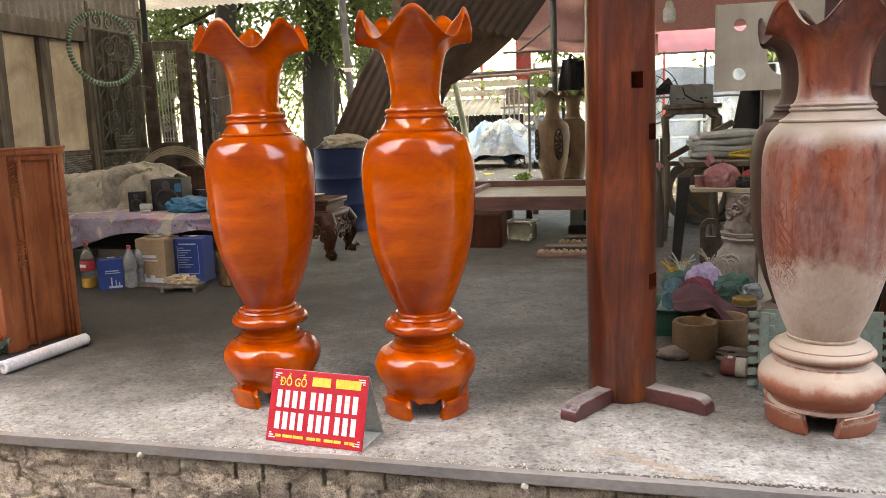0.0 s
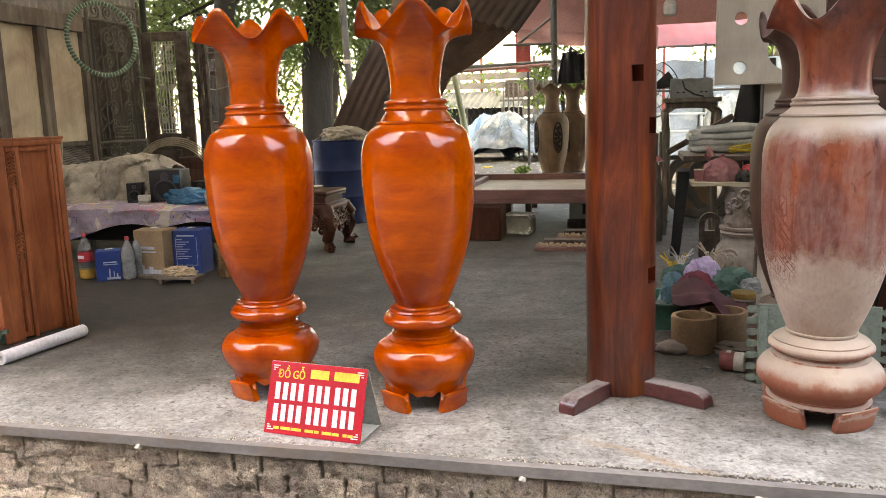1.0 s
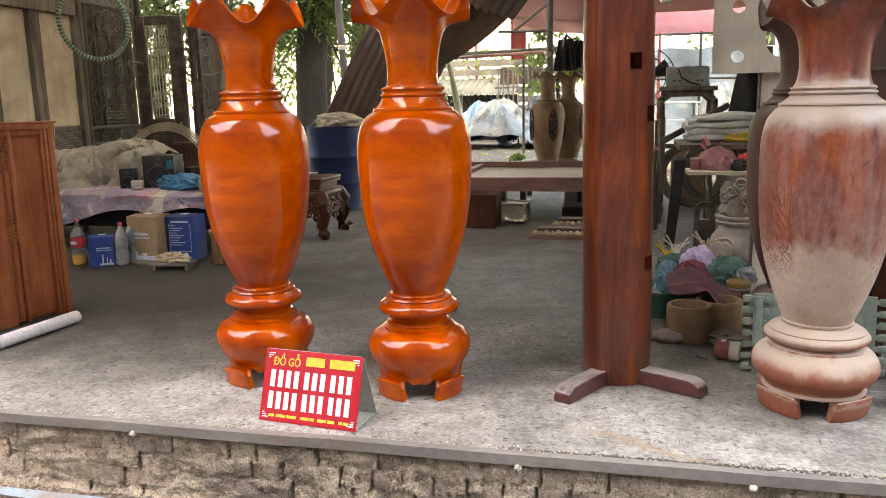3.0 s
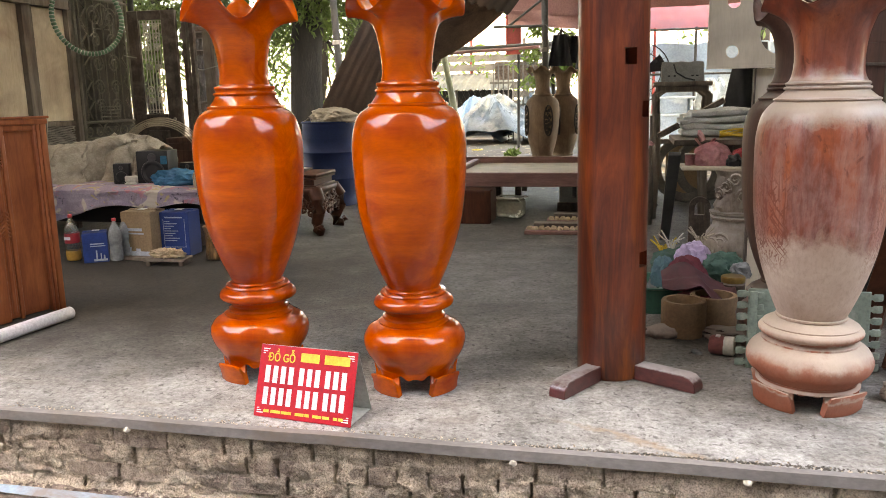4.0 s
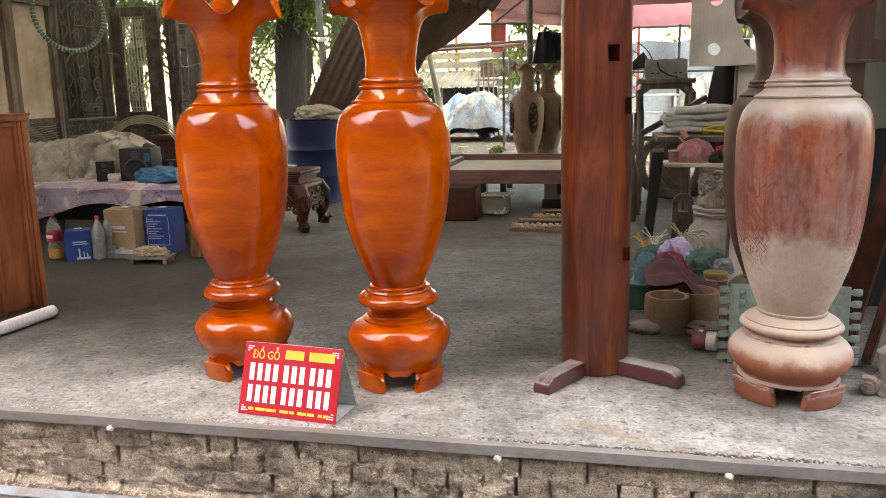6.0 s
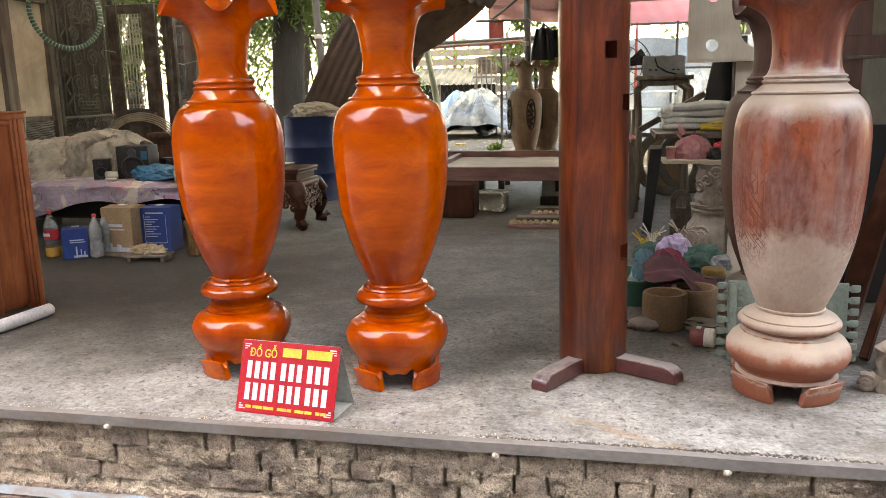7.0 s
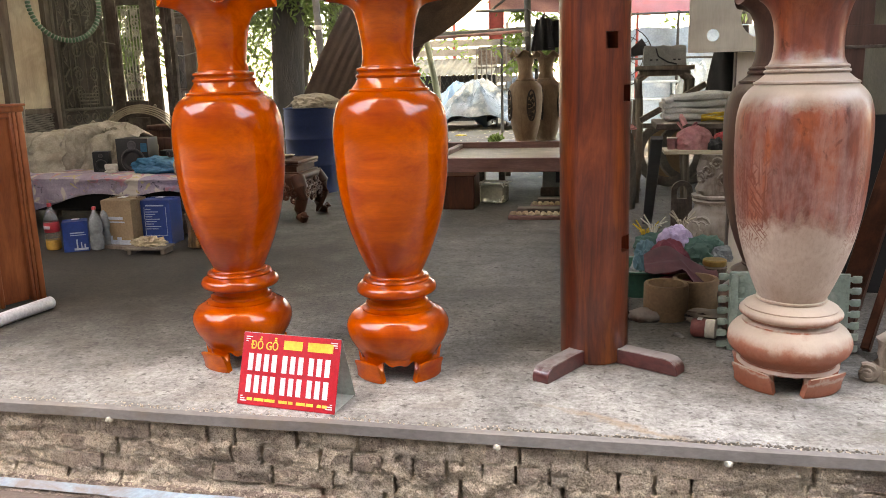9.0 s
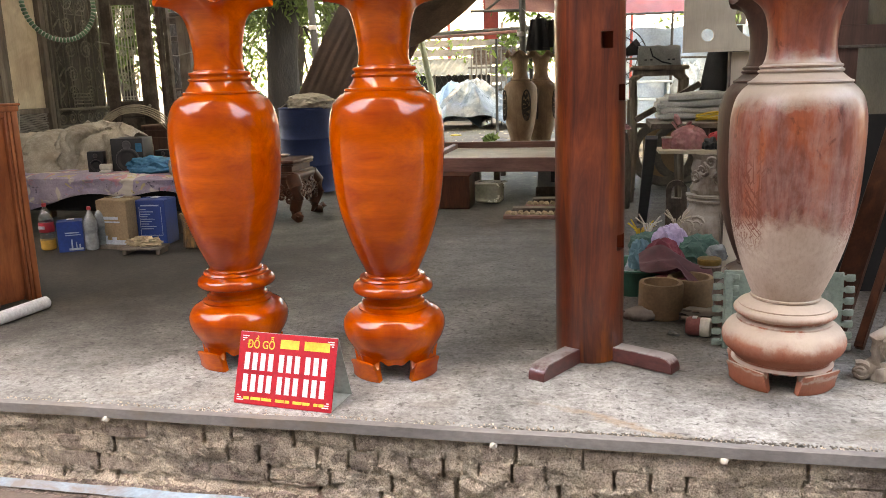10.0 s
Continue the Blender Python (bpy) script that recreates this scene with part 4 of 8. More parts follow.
part("carved_ridge", tube([(0.142, 0.004, 0.04), (0.142, 0.000, 0.42), (0.142, 0.002, 0.60), (0.142, 0.004, 0.98)], 0.013, 8), PANEL, door)
for k in range(17):
    z = 1.0 - 0.019 * k if k < 10 else 0.58 - 0.021 * (k - 10)
    part("carved_leaf", tube([(0.118, 0.004, z - 0.016), (0.124, -0.007, z - 0.002), (0.142, -0.015, z + 0.008), (0.160, -0.007, z - 0.002), (0.166, 0.004, z - 0.016)], 0.0062, 6), PANEL, door)
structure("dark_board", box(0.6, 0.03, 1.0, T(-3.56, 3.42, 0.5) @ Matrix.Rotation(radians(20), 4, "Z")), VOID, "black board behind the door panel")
roll = thing("plastic_roll", "long white plastic film roll lying on the slab", "roll")
bm = bmesh.new()
a, b = Vector((-2.992, 3.095, 0.033)), Vector((-2.932, 3.625, 0.033))
q = Matrix.Translation(a) @ (b - a).to_track_quat("Z", "Y").to_matrix().to_4x4()
add_lathe(bm, [(0.018, 0.0), (0.030, 0.0), (0.033, 0.003), (0.033, (b - a).length - 0.006), (0.028, (b - a).length), (0.018, (b - a).length), (0.018, 0.0)], 28, q, False)
part("film", bm, WHITE, roll)

# ---------- more materials ----------
BEAD = surface("jade_green_beads", (0.06, 0.16, 0.09), (0.15, 0.30, 0.19), 14.0, 60.0, 0.45, 0.0)
BEADPALE = surface("pale_bead_spacers", (0.42, 0.45, 0.40), (0.6, 0.62, 0.56), 14.0, 60.0, 0.5, 0.0)
BEIGECLOTH = surface("grimy_beige_cloth", (0.36, 0.31, 0.235), (0.62, 0.56, 0.45), 6.0, 90.0, 0.95, 0.4, stain=(0.25, 0.205, 0.15), stain_at=0.58)


def floral_cloth():
    """Faded lilac cotton with big cream blossoms, pink hearts and thin dark stems, creased and grubby."""
    m = surface("faded_floral_purple_cloth", (0.31, 0.25, 0.33), (0.50, 0.43, 0.50), 5.0, 90.0, 0.95, 0.4)
    nt = m.node_tree
    b = nt.nodes["Principled BSDF"]
    col = b.inputs["Base Color"].links[0].from_socket
    v = coords_of(nt)
    for size, lo, hi, tone in ((4.6, 0.53, 0.57, (0.66, 0.60, 0.48)), (5.5, 0.60, 0.64, (0.58, 0.23, 0.27)), (7.0, 0.61, 0.64, (0.55, 0.45, 0.20)), (17.0, 0.66, 0.69, (0.08, 0.07, 0.10)), (4.0, 0.58, 0.72, (0.22, 0.17, 0.14))):
        r = ramp_node(nt, [(lo, (0, 0, 0)), (hi, (0.8, 0.8, 0.8))])
        nt.links.new(noise_node(nt, v, size, 3.0, 0.5, 1.2), r.inputs[0])
        col = mix_color(nt, r.outputs[0], col, tone)
    nt.links.new(col, b.inputs["Base Color"])
    return m


FLORAL = floral_cloth()
LILAC = surface("dusty_lilac_cloth", (0.17, 0.14, 0.21), (0.28, 0.24, 0.32), 6.0, 70.0, 0.95, 0.3)
BLUEBAG = surface("blue_plastic_bag", (0.02, 0.16, 0.30), (0.06, 0.30, 0.48), 6.0, 40.0, 0.22, 0.3, translucent=0.2)
CARDBOARD = surface("brown_cardboard", (0.28, 0.185, 0.105), (0.42, 0.30, 0.18), 4.0, 70.0, 0.85, 0.1, stain=(0.16, 0.11, 0.07), stain_at=0.66)
BLUEBOX = surface("blue_printed_carton", (0.008, 0.035, 0.17), (0.02, 0.075, 0.30), 4.0, 70.0, 0.45, 0.05)
PALEPRINT = surface("pale_print", (0.35, 0.42, 0.5), (0.6, 0.65, 0.7), 14.0, 70.0, 0.55, 0.0)
CLEAR = surface("clear_bottle_plastic", (0.62, 0.66, 0.64), (0.75, 0.78, 0.76), 6.0, 50.0, 0.12, 0.0, transmission=0.85)
ORANGEDRINK = surface("orange_liquid", (0.55, 0.30, 0.06), (0.65, 0.38, 0.09), 5.0, 40.0, 0.2, 0.0)
REDPLASTIC = surface("red_plastic", (0.45, 0.025, 0.035), (0.6, 0.05, 0.06), 8.0, 50.0, 0.4, 0.0)
SILVER = surface("grey_bottle_film", (0.18, 0.2, 0.2), (0.33, 0.35, 0.34), 9.0, 50.0, 0.25, 0.1)
SHAVING = surface("pale_wood_shavings", (0.42, 0.32, 0.2), (0.62, 0.5, 0.34), 14.0, 60.0, 0.9, 0.5)
GILT = surface("gilded_brown_carving", (0.03, 0.016, 0.008), (0.34, 0.19, 0.07), 22.0, 60.0, 0.35, 0.8, coat=0.5, stretch=(1, 1, 0.35), height=0.01)
CANE = surface("split_cane", (0.36, 0.30, 0.21), (0.52, 0.45, 0.34), 6.0, 70.0, 0.6, 0.1)
PINKBAG = surface("pink_thin_plastic", (0.58, 0.22, 0.24), (0.82, 0.48, 0.48), 9.0, 40.0, 0.15, 0.5, translucent=0.5)
GREENNET = surface("green_mesh_bag", (0.022, 0.075, 0.058), (0.07, 0.165, 0.125), 8.0, 120.0, 0.75, 0.5)
MAROONCLOTH = surface("dark_red_cloth", (0.13, 0.022, 0.035), (0.25, 0.05, 0.07), 6.0, 80.0, 0.9, 0.4)
LILACBAG = surface("lilac_plastic_bag", (0.36, 0.27, 0.42), (0.54, 0.44, 0.60), 6.0, 50.0, 0.3, 0.3)
TEALBAG = surface("teal_cloth", (0.05, 0.14, 0.17), (0.10, 0.22, 0.25), 6.0, 50.0, 0.7, 0.3)
GREENPLASTIC = surface("green_basin_plastic", (0.025, 0.12, 0.08), (0.05, 0.18, 0.125), 5.0, 50.0, 0.45, 0.05)
TUBWOOD = surface("tan_clay_tub", (0.21, 0.125, 0.065), (0.31, 0.20, 0.11), 5.0, 70.0, 0.75, 0.15)
FOAM = surface("sage_green_foam", (0.13, 0.185, 0.15), (0.25, 0.31, 0.26), 8.0, 90.0, 0.85, 0.25, stain=(0.36, 0.36, 0.31), stain_at=0.6)
RUBBER = surface("dusty_tyre_rubber", (0.10, 0.09, 0.078), (0.24, 0.22, 0.19), 8.0, 60.0, 0.9, 0.3)
BLANKET = surface("grey_woollen_blanket", (0.40, 0.41, 0.38), (0.62, 0.63, 0.59), 9.0, 120.0, 0.95, 0.8)
GREYBAG = surface("grey_canvas_bag", (0.20, 0.215, 0.205), (0.34, 0.36, 0.345), 6.0, 80.0, 0.75, 0.3)
CARVED = wood("dusty_grey_carving", (0.21, 0.18, 0.145), (0.40, 0.35, 0.29), rough=0.85, bump=0.5, dust=(0.44, 0.39, 0.34))
SILVERTARP = surface("silver_blue_tarpaulin", (0.055, 0.09, 0.11), (0.19, 0.24, 0.26), 3.0, 30.0, 0.28, 0.6, height=0.02)
BLUETARP = surface("blue_tarpaulin", (0.07, 0.15, 0.25), (0.14, 0.25, 0.36), 2.0, 30.0, 0.45, 0.5)
PALEWALL = surface("bleached_boards", (0.075, 0.075, 0.067), (0.15, 0.15, 0.138), 2.0, 30.0, 0.8, 0.3)
PALEBLUE = surface("pale_blue_sheeting", (0.18, 0.26, 0.31), (0.32, 0.41, 0.46), 1.2, 30.0, 0.6, 0.3)
REDWALL = surface("red_painted_sheet", (0.26, 0.035, 0.03), (0.38, 0.065, 0.055), 2.0, 30.0, 0.6, 0.2)
FIBRE = surface("mossy_fibre_cement", (0.07, 0.076, 0.058), (0.145, 0.15, 0.125), 2.0, 30.0, 0.9, 0.3)
BAMBOO = surface("pale_bamboo", (0.12, 0.13, 0.07), (0.2, 0.21, 0.125), 4.0, 30.0, 0.5, 0.1)
ROPE = surface("yellow_rope", (0.55, 0.36, 0.03), (0.7, 0.5, 0.07), 9.0, 60.0, 0.7, 0.3)
CHESTWOOD = wood("faded_red_chest", (0.11, 0.055, 0.042), (0.2, 0.11, 0.085), rough=0.65)
GLASSY = surface("clear_crate_plastic", (0.45, 0.42, 0.33), (0.6, 0.57, 0.47), 8.0, 50.0, 0.25, 0.1, transmission=0.5)
GREYPLASTIC = surface("dark_grey_plastic", (0.05, 0.05, 0.052), (0.10, 0.10, 0.105), 8.0, 50.0, 0.35, 0.0)
DARKMAROON = surface("dark_maroon_sheet", (0.05, 0.014, 0.018), (0.11, 0.03, 0.038), 6.0, 60.0, 0.6, 0.2)
BLUEPAINT = surface("worn_blue_paint", (0.20, 0.30, 0.37), (0.36, 0.47, 0.55), 6.0, 60.0, 0.6, 0.2, stain=(0.22, 0.175, 0.145), stain_at=0.52)
DULLRED = surface("faded_red_tin", (0.20, 0.05, 0.045), (0.32, 0.10, 0.09), 9.0, 60.0, 0.5, 0.1)
CREAM = surface("cream_enamel", (0.55, 0.52, 0.44), (0.7, 0.67, 0.58), 8.0, 50.0, 0.4, 0.0)
GOLD = surface("brass_lid", (0.32, 0.2, 0.06), (0.5, 0.34, 0.12), 8.0, 50.0, 0.35, 0.0, metal=0.6)
LAMPWHITE = surface("white_lamp_glass", (0.72, 0.70, 0.66), (0.82, 0.80, 0.77), 5.0, 50.0, 0.25, 0.0)

# ---------- left wall ----------
def cuboid(x0, x1, y0, y1, z0, z1, bevel=0.004):
    return box(x1 - x0, y1 - y0, z1 - z0, T((x0 + x1) / 2, (y0 + y1) / 2, (z0 + z1) / 2), bevel, 1)


structure("wall_beam", cuboid(-5.47, -5.36, 4.5, 7.06, 2.045, 2.20), GREYWOOD, "weathered grey timber beam along the wall")
for y0, y1, z0 in ((5.86, 5.99, 0.0), (6.43, 6.56, 0.0), (7.045, 7.115, 0.0)):
    structure("wall_stud", cuboid(-5.47, -5.375, y0, y1, z0, 2.045), GREYWOOD, "weathered grey timber stud")
structure("wall_rail", cuboid(-5.47, -5.40, 5.99, 7.045, 0.93, 0.975), GREYWOOD, "weathered timber rail under the panels")
for y0, y1 in ((4.6, 5.86), (5.99, 6.43), (6.56, 7.045)):
    structure("wall_panel", cuboid(-5.47, -5.425, y0 + 0.003, y1 - 0.003, 0.978, 2.042), PLY, "pale yellow plywood wall panel")
lattice = thing("lattice_panel", "woven grey lattice panel low on the wall", "lattice", T(-5.42, 6.80, 0.84))
for k in range(9):
    part("slat", tube([(0.006 * (-1) ** j * (-1) ** k, -0.23 + 0.046 * j, -0.075 + 0.019 * k + 0.006 * math.sin(j * 1.4 + k)) for j in range(11)], 0.008, 5), IRON, lattice)
structure("wall_tin", corrugated(3.6, 1.0, 0.09, 0.024, 0.003), TIN, "corrugated tin cladding above the beam", T(-5.43, 6.3, 2.70) @ Matrix.Rotation(radians(90), 4, "Z") @ Matrix.Rotation(radians(90), 4, "X"))


def spiral(cx, cz, r, turns, start, hand=1, n=26):
    return [(cx + hand * r * (1 - 0.78 * i / n) * math.cos(start + turns * 2 * math.pi * i / n), 0, cz + r * (1 - 0.78 * i / n) * math.sin(start + turns * 2 * math.pi * i / n)) for i in range(n + 1)]


# grey iron gate against the left wall; local x runs along the wall
gate = thing("iron_gate", "dusty grey ornamental iron gate with scrolls against the wall", "gate", T(-5.37, 7.56, 0) @ Matrix.Rotation(radians(90), 4, "Z"))
part("sheet", box(0.84, 0.012, 1.30, T(0, 0.055, 1.55)), GATESHEET, gate)
for x in (-0.43, 0.43):
    part("stile", tube([(x, 0, 0.0), (x, 0, 2.45)], 0.019, 8), GATEIRON, gate)
for z in (0.78, 0.95, 2.19, 2.37):
    part("rail", tube([(-0.43, 0, z), (0.43, 0, z)], 0.017, 8), GATEIRON, gate)
for k in range(7):
    x = -0.36 + 0.12 * k
    part("bar", tube([(x, 0, 0.95), (x, 0, 2.19)], 0.009, 6), GATEIRON, gate)
for k in range(6):
    x = -0.36 + 0.145 * k
    part("scroll", tube(spiral(x, 0.862, 0.068, 1.6, 0.5 * math.pi, (-1) ** k), 0.008, 6), GATEIRON, gate)
for k in range(4):
    x = -0.3 + 0.2 * k
    part("scroll", tube(spiral(x, 2.28, 0.075, 1.5, -0.5 * math.pi, (-1) ** k), 0.009, 6), GATEIRON, gate)
for z, r in ((2.02, 0.11), (1.78, 0.08), (1.55, 0.10), (1.30, 0.085), (1.10, 0.09)):
    for hand in (-1, 1):
        part("scroll", tube(spiral(hand * 0.13, z, r, 1.7, 0.4, hand), 0.009, 6), GATEIRON, gate)
        part("leaf_stem", tube([(hand * 0.30, -0.005, z - 0.12), (hand * 0.35, -0.01, z - 0.03), (hand * 0.27, -0.012, z + 0.06), (hand * 0.33, 0, z + 0.13)], 0.010, 6), GATEIRON, gate)
for k in range(4):
    part("rung", tube([(-0.17, 0, 1.0 + 0.035 * k), (0.17, 0, 1.0 + 0.035 * k)], 0.008, 6), GATEIRON, gate)
for k in range(9):
    a = math.pi * k / 8
    part("fan_spoke", tube([(0.02 * math.cos(a), 0, 1.90 + 0.02 * math.sin(a)), (0.15 * math.cos(a), 0, 1.90 + 0.24 * math.sin(a))], 0.007, 5), GATEIRON, gate)
part("fan_arch", tube([(0.16 * math.cos(math.pi * k / 16), 0, 1.90 + 0.25 * math.sin(math.pi * k / 16)) for k in range(17)], 0.010, 6), GATEIRON, gate)
for x in (-0.16, 0.16):
    part("panel_bar", tube([(x, 0, 0.97), (x, 0, 1.90)], 0.010, 6), GATEIRON, gate)
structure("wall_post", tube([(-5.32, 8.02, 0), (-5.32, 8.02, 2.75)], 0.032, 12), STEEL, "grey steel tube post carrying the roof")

# ring of beads that hangs before the gate
RC = Vector((-5.055, 6.905, 1.95))
view = Vector((RC.x + 0.02, RC.y - 0.05, 0)).normalized()
side = Vector((view.y, -view.x, 0))
garland = thing("bead_garland", "large ring of green beads with pale spacers hanging on the wall", "garland", T(*RC))
for k in range(64):
    a = 2 * math.pi * k / 64
    p = side * (0.302 * math.cos(a) - 0.02 * math.sin(a)) + Vector((0, 0, 0.343 * math.sin(a))) + view * 0.03 * math.sin(a)
    bm = bmesh.new()
    tan = (side * -math.sin(a) + Vector((0, 0, math.cos(a)))).normalized()
    q = Matrix.Translation(p) @ tan.to_track_quat("Z", "Y").to_matrix().to_4x4()
    add_lathe(bm, [(0.008, -0.015), (0.018, -0.013), (0.024, -0.006), (0.024, 0.006), (0.018, 0.013), (0.008, 0.015)], 12, q)
    part("bead", bm, BEAD, garland)
    bm = bmesh.new()
    tan2 = 2 * math.pi * (k + 0.5) / 64
    p2 = side * (0.302 * math.cos(tan2) - 0.02 * math.sin(tan2)) + Vector((0, 0, 0.343 * math.sin(tan2))) + view * 0.03 * math.sin(tan2)
    q = Matrix.Translation(p2) @ tan.to_track_quat("Z", "Y").to_matrix().to_4x4()
    add_lathe(bm, [(0.010, -0.005), (0.021, -0.004), (0.021, 0.004), (0.010, 0.005)], 10, q)
    part("spacer", bm, BEADPALE, garland)
part("cord", tube([(0, 0, 0.343), (0.02, 0.05, 0.72)], 0.004, 5), IRON, garland)

# panelled door leaf with an iron grille
leaf = thing("grille_door", "tall dark wooden door leaf with pale iron scroll grille", "door", T(-4.825, 7.62, 0) @ Matrix.Rotation(radians(4), 4, "Z"))
for x0, x1 in ((-0.265, -0.145), (0.11, 0.265)):
    part("stile", box(x1 - x0, 0.045, 2.07, T((x0 + x1) / 2, 0, 1.035), 0.005, 1), DARKWOOD, leaf)
for z0, z1 in ((0.0, 0.15), (0.85, 1.02), (1.98, 2.07)):
    part("rail", box(0.255, 0.043, z1 - z0, T(-0.0175, 0, (z0 + z1) / 2), 0.004, 1), DARKWOOD, leaf)
part("panel", box(0.255, 0.02, 0.70, T(-0.0175, 0.004, 0.50), 0.01, 2), DARKWOOD, leaf)
part("knob", lathe([(0.004, 0), (0.012, 0.004), (0.018, 0.02), (0.014, 0.032), (0.004, 0.036)], 14, T(0.19, -0.022, 0.965) @ Matrix.Rotation(radians(90), 4, "X")), IRON, leaf)
grille = part("grille_frame", tube([(-0.14, 0, 1.03), (0.105, 0, 1.03), (0.105, 0, 1.97), (-0.14, 0, 1.97)], 0.007, 6, True), PALEIRON, leaf, "pale wrought iron grille")
for k in range(6):
    x = -0.10 + 0.034 * k
    part("grille_bar", tube([(x, 0, 1.03), (x, 0, 1.97)], 0.0065, 5), PALEIRON, grille)
for z, r in ((1.80, 0.050), (1.70, 0.042), (1.26, 0.048), (1.16, 0.035), (1.90, 0.03), (1.50, 0.035)):
    for hand in (-1, 1):
        part("grille_scroll", tube(spiral(-0.018 + hand * 0.052, z, r, 1.6, 0.5, hand, 20), 0.008, 5), PALEIRON, grille)
for z in (1.06, 1.94):
    part("grille_bar", tube([(-0.14, 0, z), (0.105, 0, z)], 0.005, 5), PALEIRON, grille)
spare = thing("door_frame", "dark timber door frame stacked behind the leaf", "door frame", T(-4.56, 7.80, 0))
for x in (0.0, 0.06):
    part("jamb", box(0.05, 0.06, 2.05 - x, T(x, x * 0.6, (2.05 - x) / 2), 0.004, 1), DARKWOOD, spare)

# ---------- sofa with its clutter ----------
sofa = thing("sofa", "low old sofa covered with faded floral cloth and beige cushions", "sofa")
# black box that paints in the shade under the seat
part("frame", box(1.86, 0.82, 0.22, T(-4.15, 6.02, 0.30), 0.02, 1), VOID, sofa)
for x in (-5.0, -3.3):
    for y in (5.72, 6.38):
        part("leg", box(0.07, 0.07, 0.20, T(x, y, 0.10), 0.008, 1), DARKWOOD, sofa)


def cover(u, v):
    x = -5.1 + 1.98 * u
    wig = 0.018 * noise.fractal(Vector((x * 3.5, v * 4, 1)), 1, 2, 4)
    hem = 0.30 + 0.05 * math.sin(x * 2.1 + 2.6) + 0.02 * math.sin(x * 9)
    if v < 0.35:
        k = v / 0.35
        return Vector((x, 5.50 + 0.03 * math.sin(x * 11) * (1 - k) + wig, hem + (0.46 - hem) * k ** 0.8))
    k = (v - 0.35) / 0.65
    return Vector((x, 5.50 + 0.025 * math.sqrt(min(1, k * 9)) + 0.86 * k, 0.462 + 0.022 * math.sin(min(1, k * 8) * 1.57) + wig))


part("seat_cover", sheet(90, 40, cover, 0.012), FLORAL, sofa, "faded purple floral seat cover")
part("hanging_cloth", sheet(30, 24, lambda u, v: Vector((-5.0 + 0.75 * u, 5.54 + 0.02 * math.sin(u * 16 + v * 2) + 0.05 * v, 0.40 - 0.33 * (1 - v) * (1 - 0.65 * u))), 0.008), LILAC, sofa, "dusty lilac cloth hanging to the floor")


def draped_cushion(x0, x1, top, front, back, seed):
    """A tall cushion slumped against the wall side under a loose cloth that falls in folds to the seat."""
    prof = [(0.0, 0.0), (0.05, 0.30), (0.16, 0.62), (0.34, 0.88), (0.58, 1.0), (0.82, 0.93), (1.0, 0.55), (1.0, 0.0)]

    def at(u, v):
        k = v * (len(prof) - 1)
        i = min(int(k), len(prof) - 2)
        f = k - i
        d, h = (prof[i][j] * (1 - f) + prof[i + 1][j] * f for j in (0, 1))
        end = min(1.0, min(u, 1 - u) * 7 + 0.05) ** 0.5
        x = x0 + (x1 - x0) * u
        fold = 0.045 * math.sin(u * 17 + seed + 1.6 * noise.noise(Vector((u * 3, v * 2, seed)))) * (1 - h * 0.55)
        crease = -0.055 * max(0.0, 1 - abs(v - 0.30 - 0.10 * math.sin(u * 5 + seed)) / 0.05) * (0.35 < u < 0.8)
        n = 0.085 * noise.fractal(Vector((u * 5 + seed, v * 4, seed)), 1, 2, 5)
        y = front + (back - front) * d - fold - n * 0.8 - crease
        return Vector((x + 0.02 * noise.noise(Vector((v * 5, u * 3, seed))), y + 0.10 * (1 - end), 0.47 + (top - 0.47) * h * (0.72 + 0.28 * end) * (1 + 0.06 * math.sin(u * 7 + seed)) + 0.35 * n * h))
    return sheet(64, 48, at, 0.012)


part("back_cushion", draped_cushion(-5.42, -4.52, 0.80, 5.80, 6.38, 1.0), BEIGECLOTH, sofa, "grimy creased beige cushion")
part("back_cushion", draped_cushion(-4.66, -3.97, 0.85, 5.98, 6.44, 4.2), BEIGECLOTH, sofa, "grimy creased beige cushion")


def speaker(label, m, w, h, d, group="loudspeakers", badge=False):
    ob = thing("loudspeaker", label, "loudspeaker", m, group)
    part("cabinet", box(w, d, h, T(0, 0, h / 2), 0.006, 2), BLACK, ob)
    rx = Matrix.Rotation(radians(90), 4, "X")
    part("cone", lathe([(0.002, -0.012), (w * 0.10, -0.008), (w * 0.12, -0.014), (w * 0.27, 0.004), (w * 0.31, 0.010), (w * 0.34, 0.008), (w * 0.35, 0.0)], 28, T(0, -d / 2, h * 0.34) @ rx, False), BLACK, ob)
    part("cone_ring", lathe([(w * 0.33, 0.0), (w * 0.345, 0.006), (w * 0.37, 0.006), (w * 0.38, 0.0)], 28, T(0, -d / 2, h * 0.34) @ rx, False), GREYPLASTIC, ob, "grey trim ring")
    part("tweeter", lathe([(0.002, 0.006), (w * 0.08, 0.004), (w * 0.12, 0.006), (w * 0.14, 0.0)], 20, T(0, -d / 2, h * 0.80) @ rx, False), GREYPLASTIC, ob)
    if badge:
        part("badge", box(w * 0.2, 0.003, h * 0.26, T(w * 0.37, -d / 2 - 0.002, h * 0.72), 0.001, 1), BLUEBAG, ob, "blue sticker")
    return ob


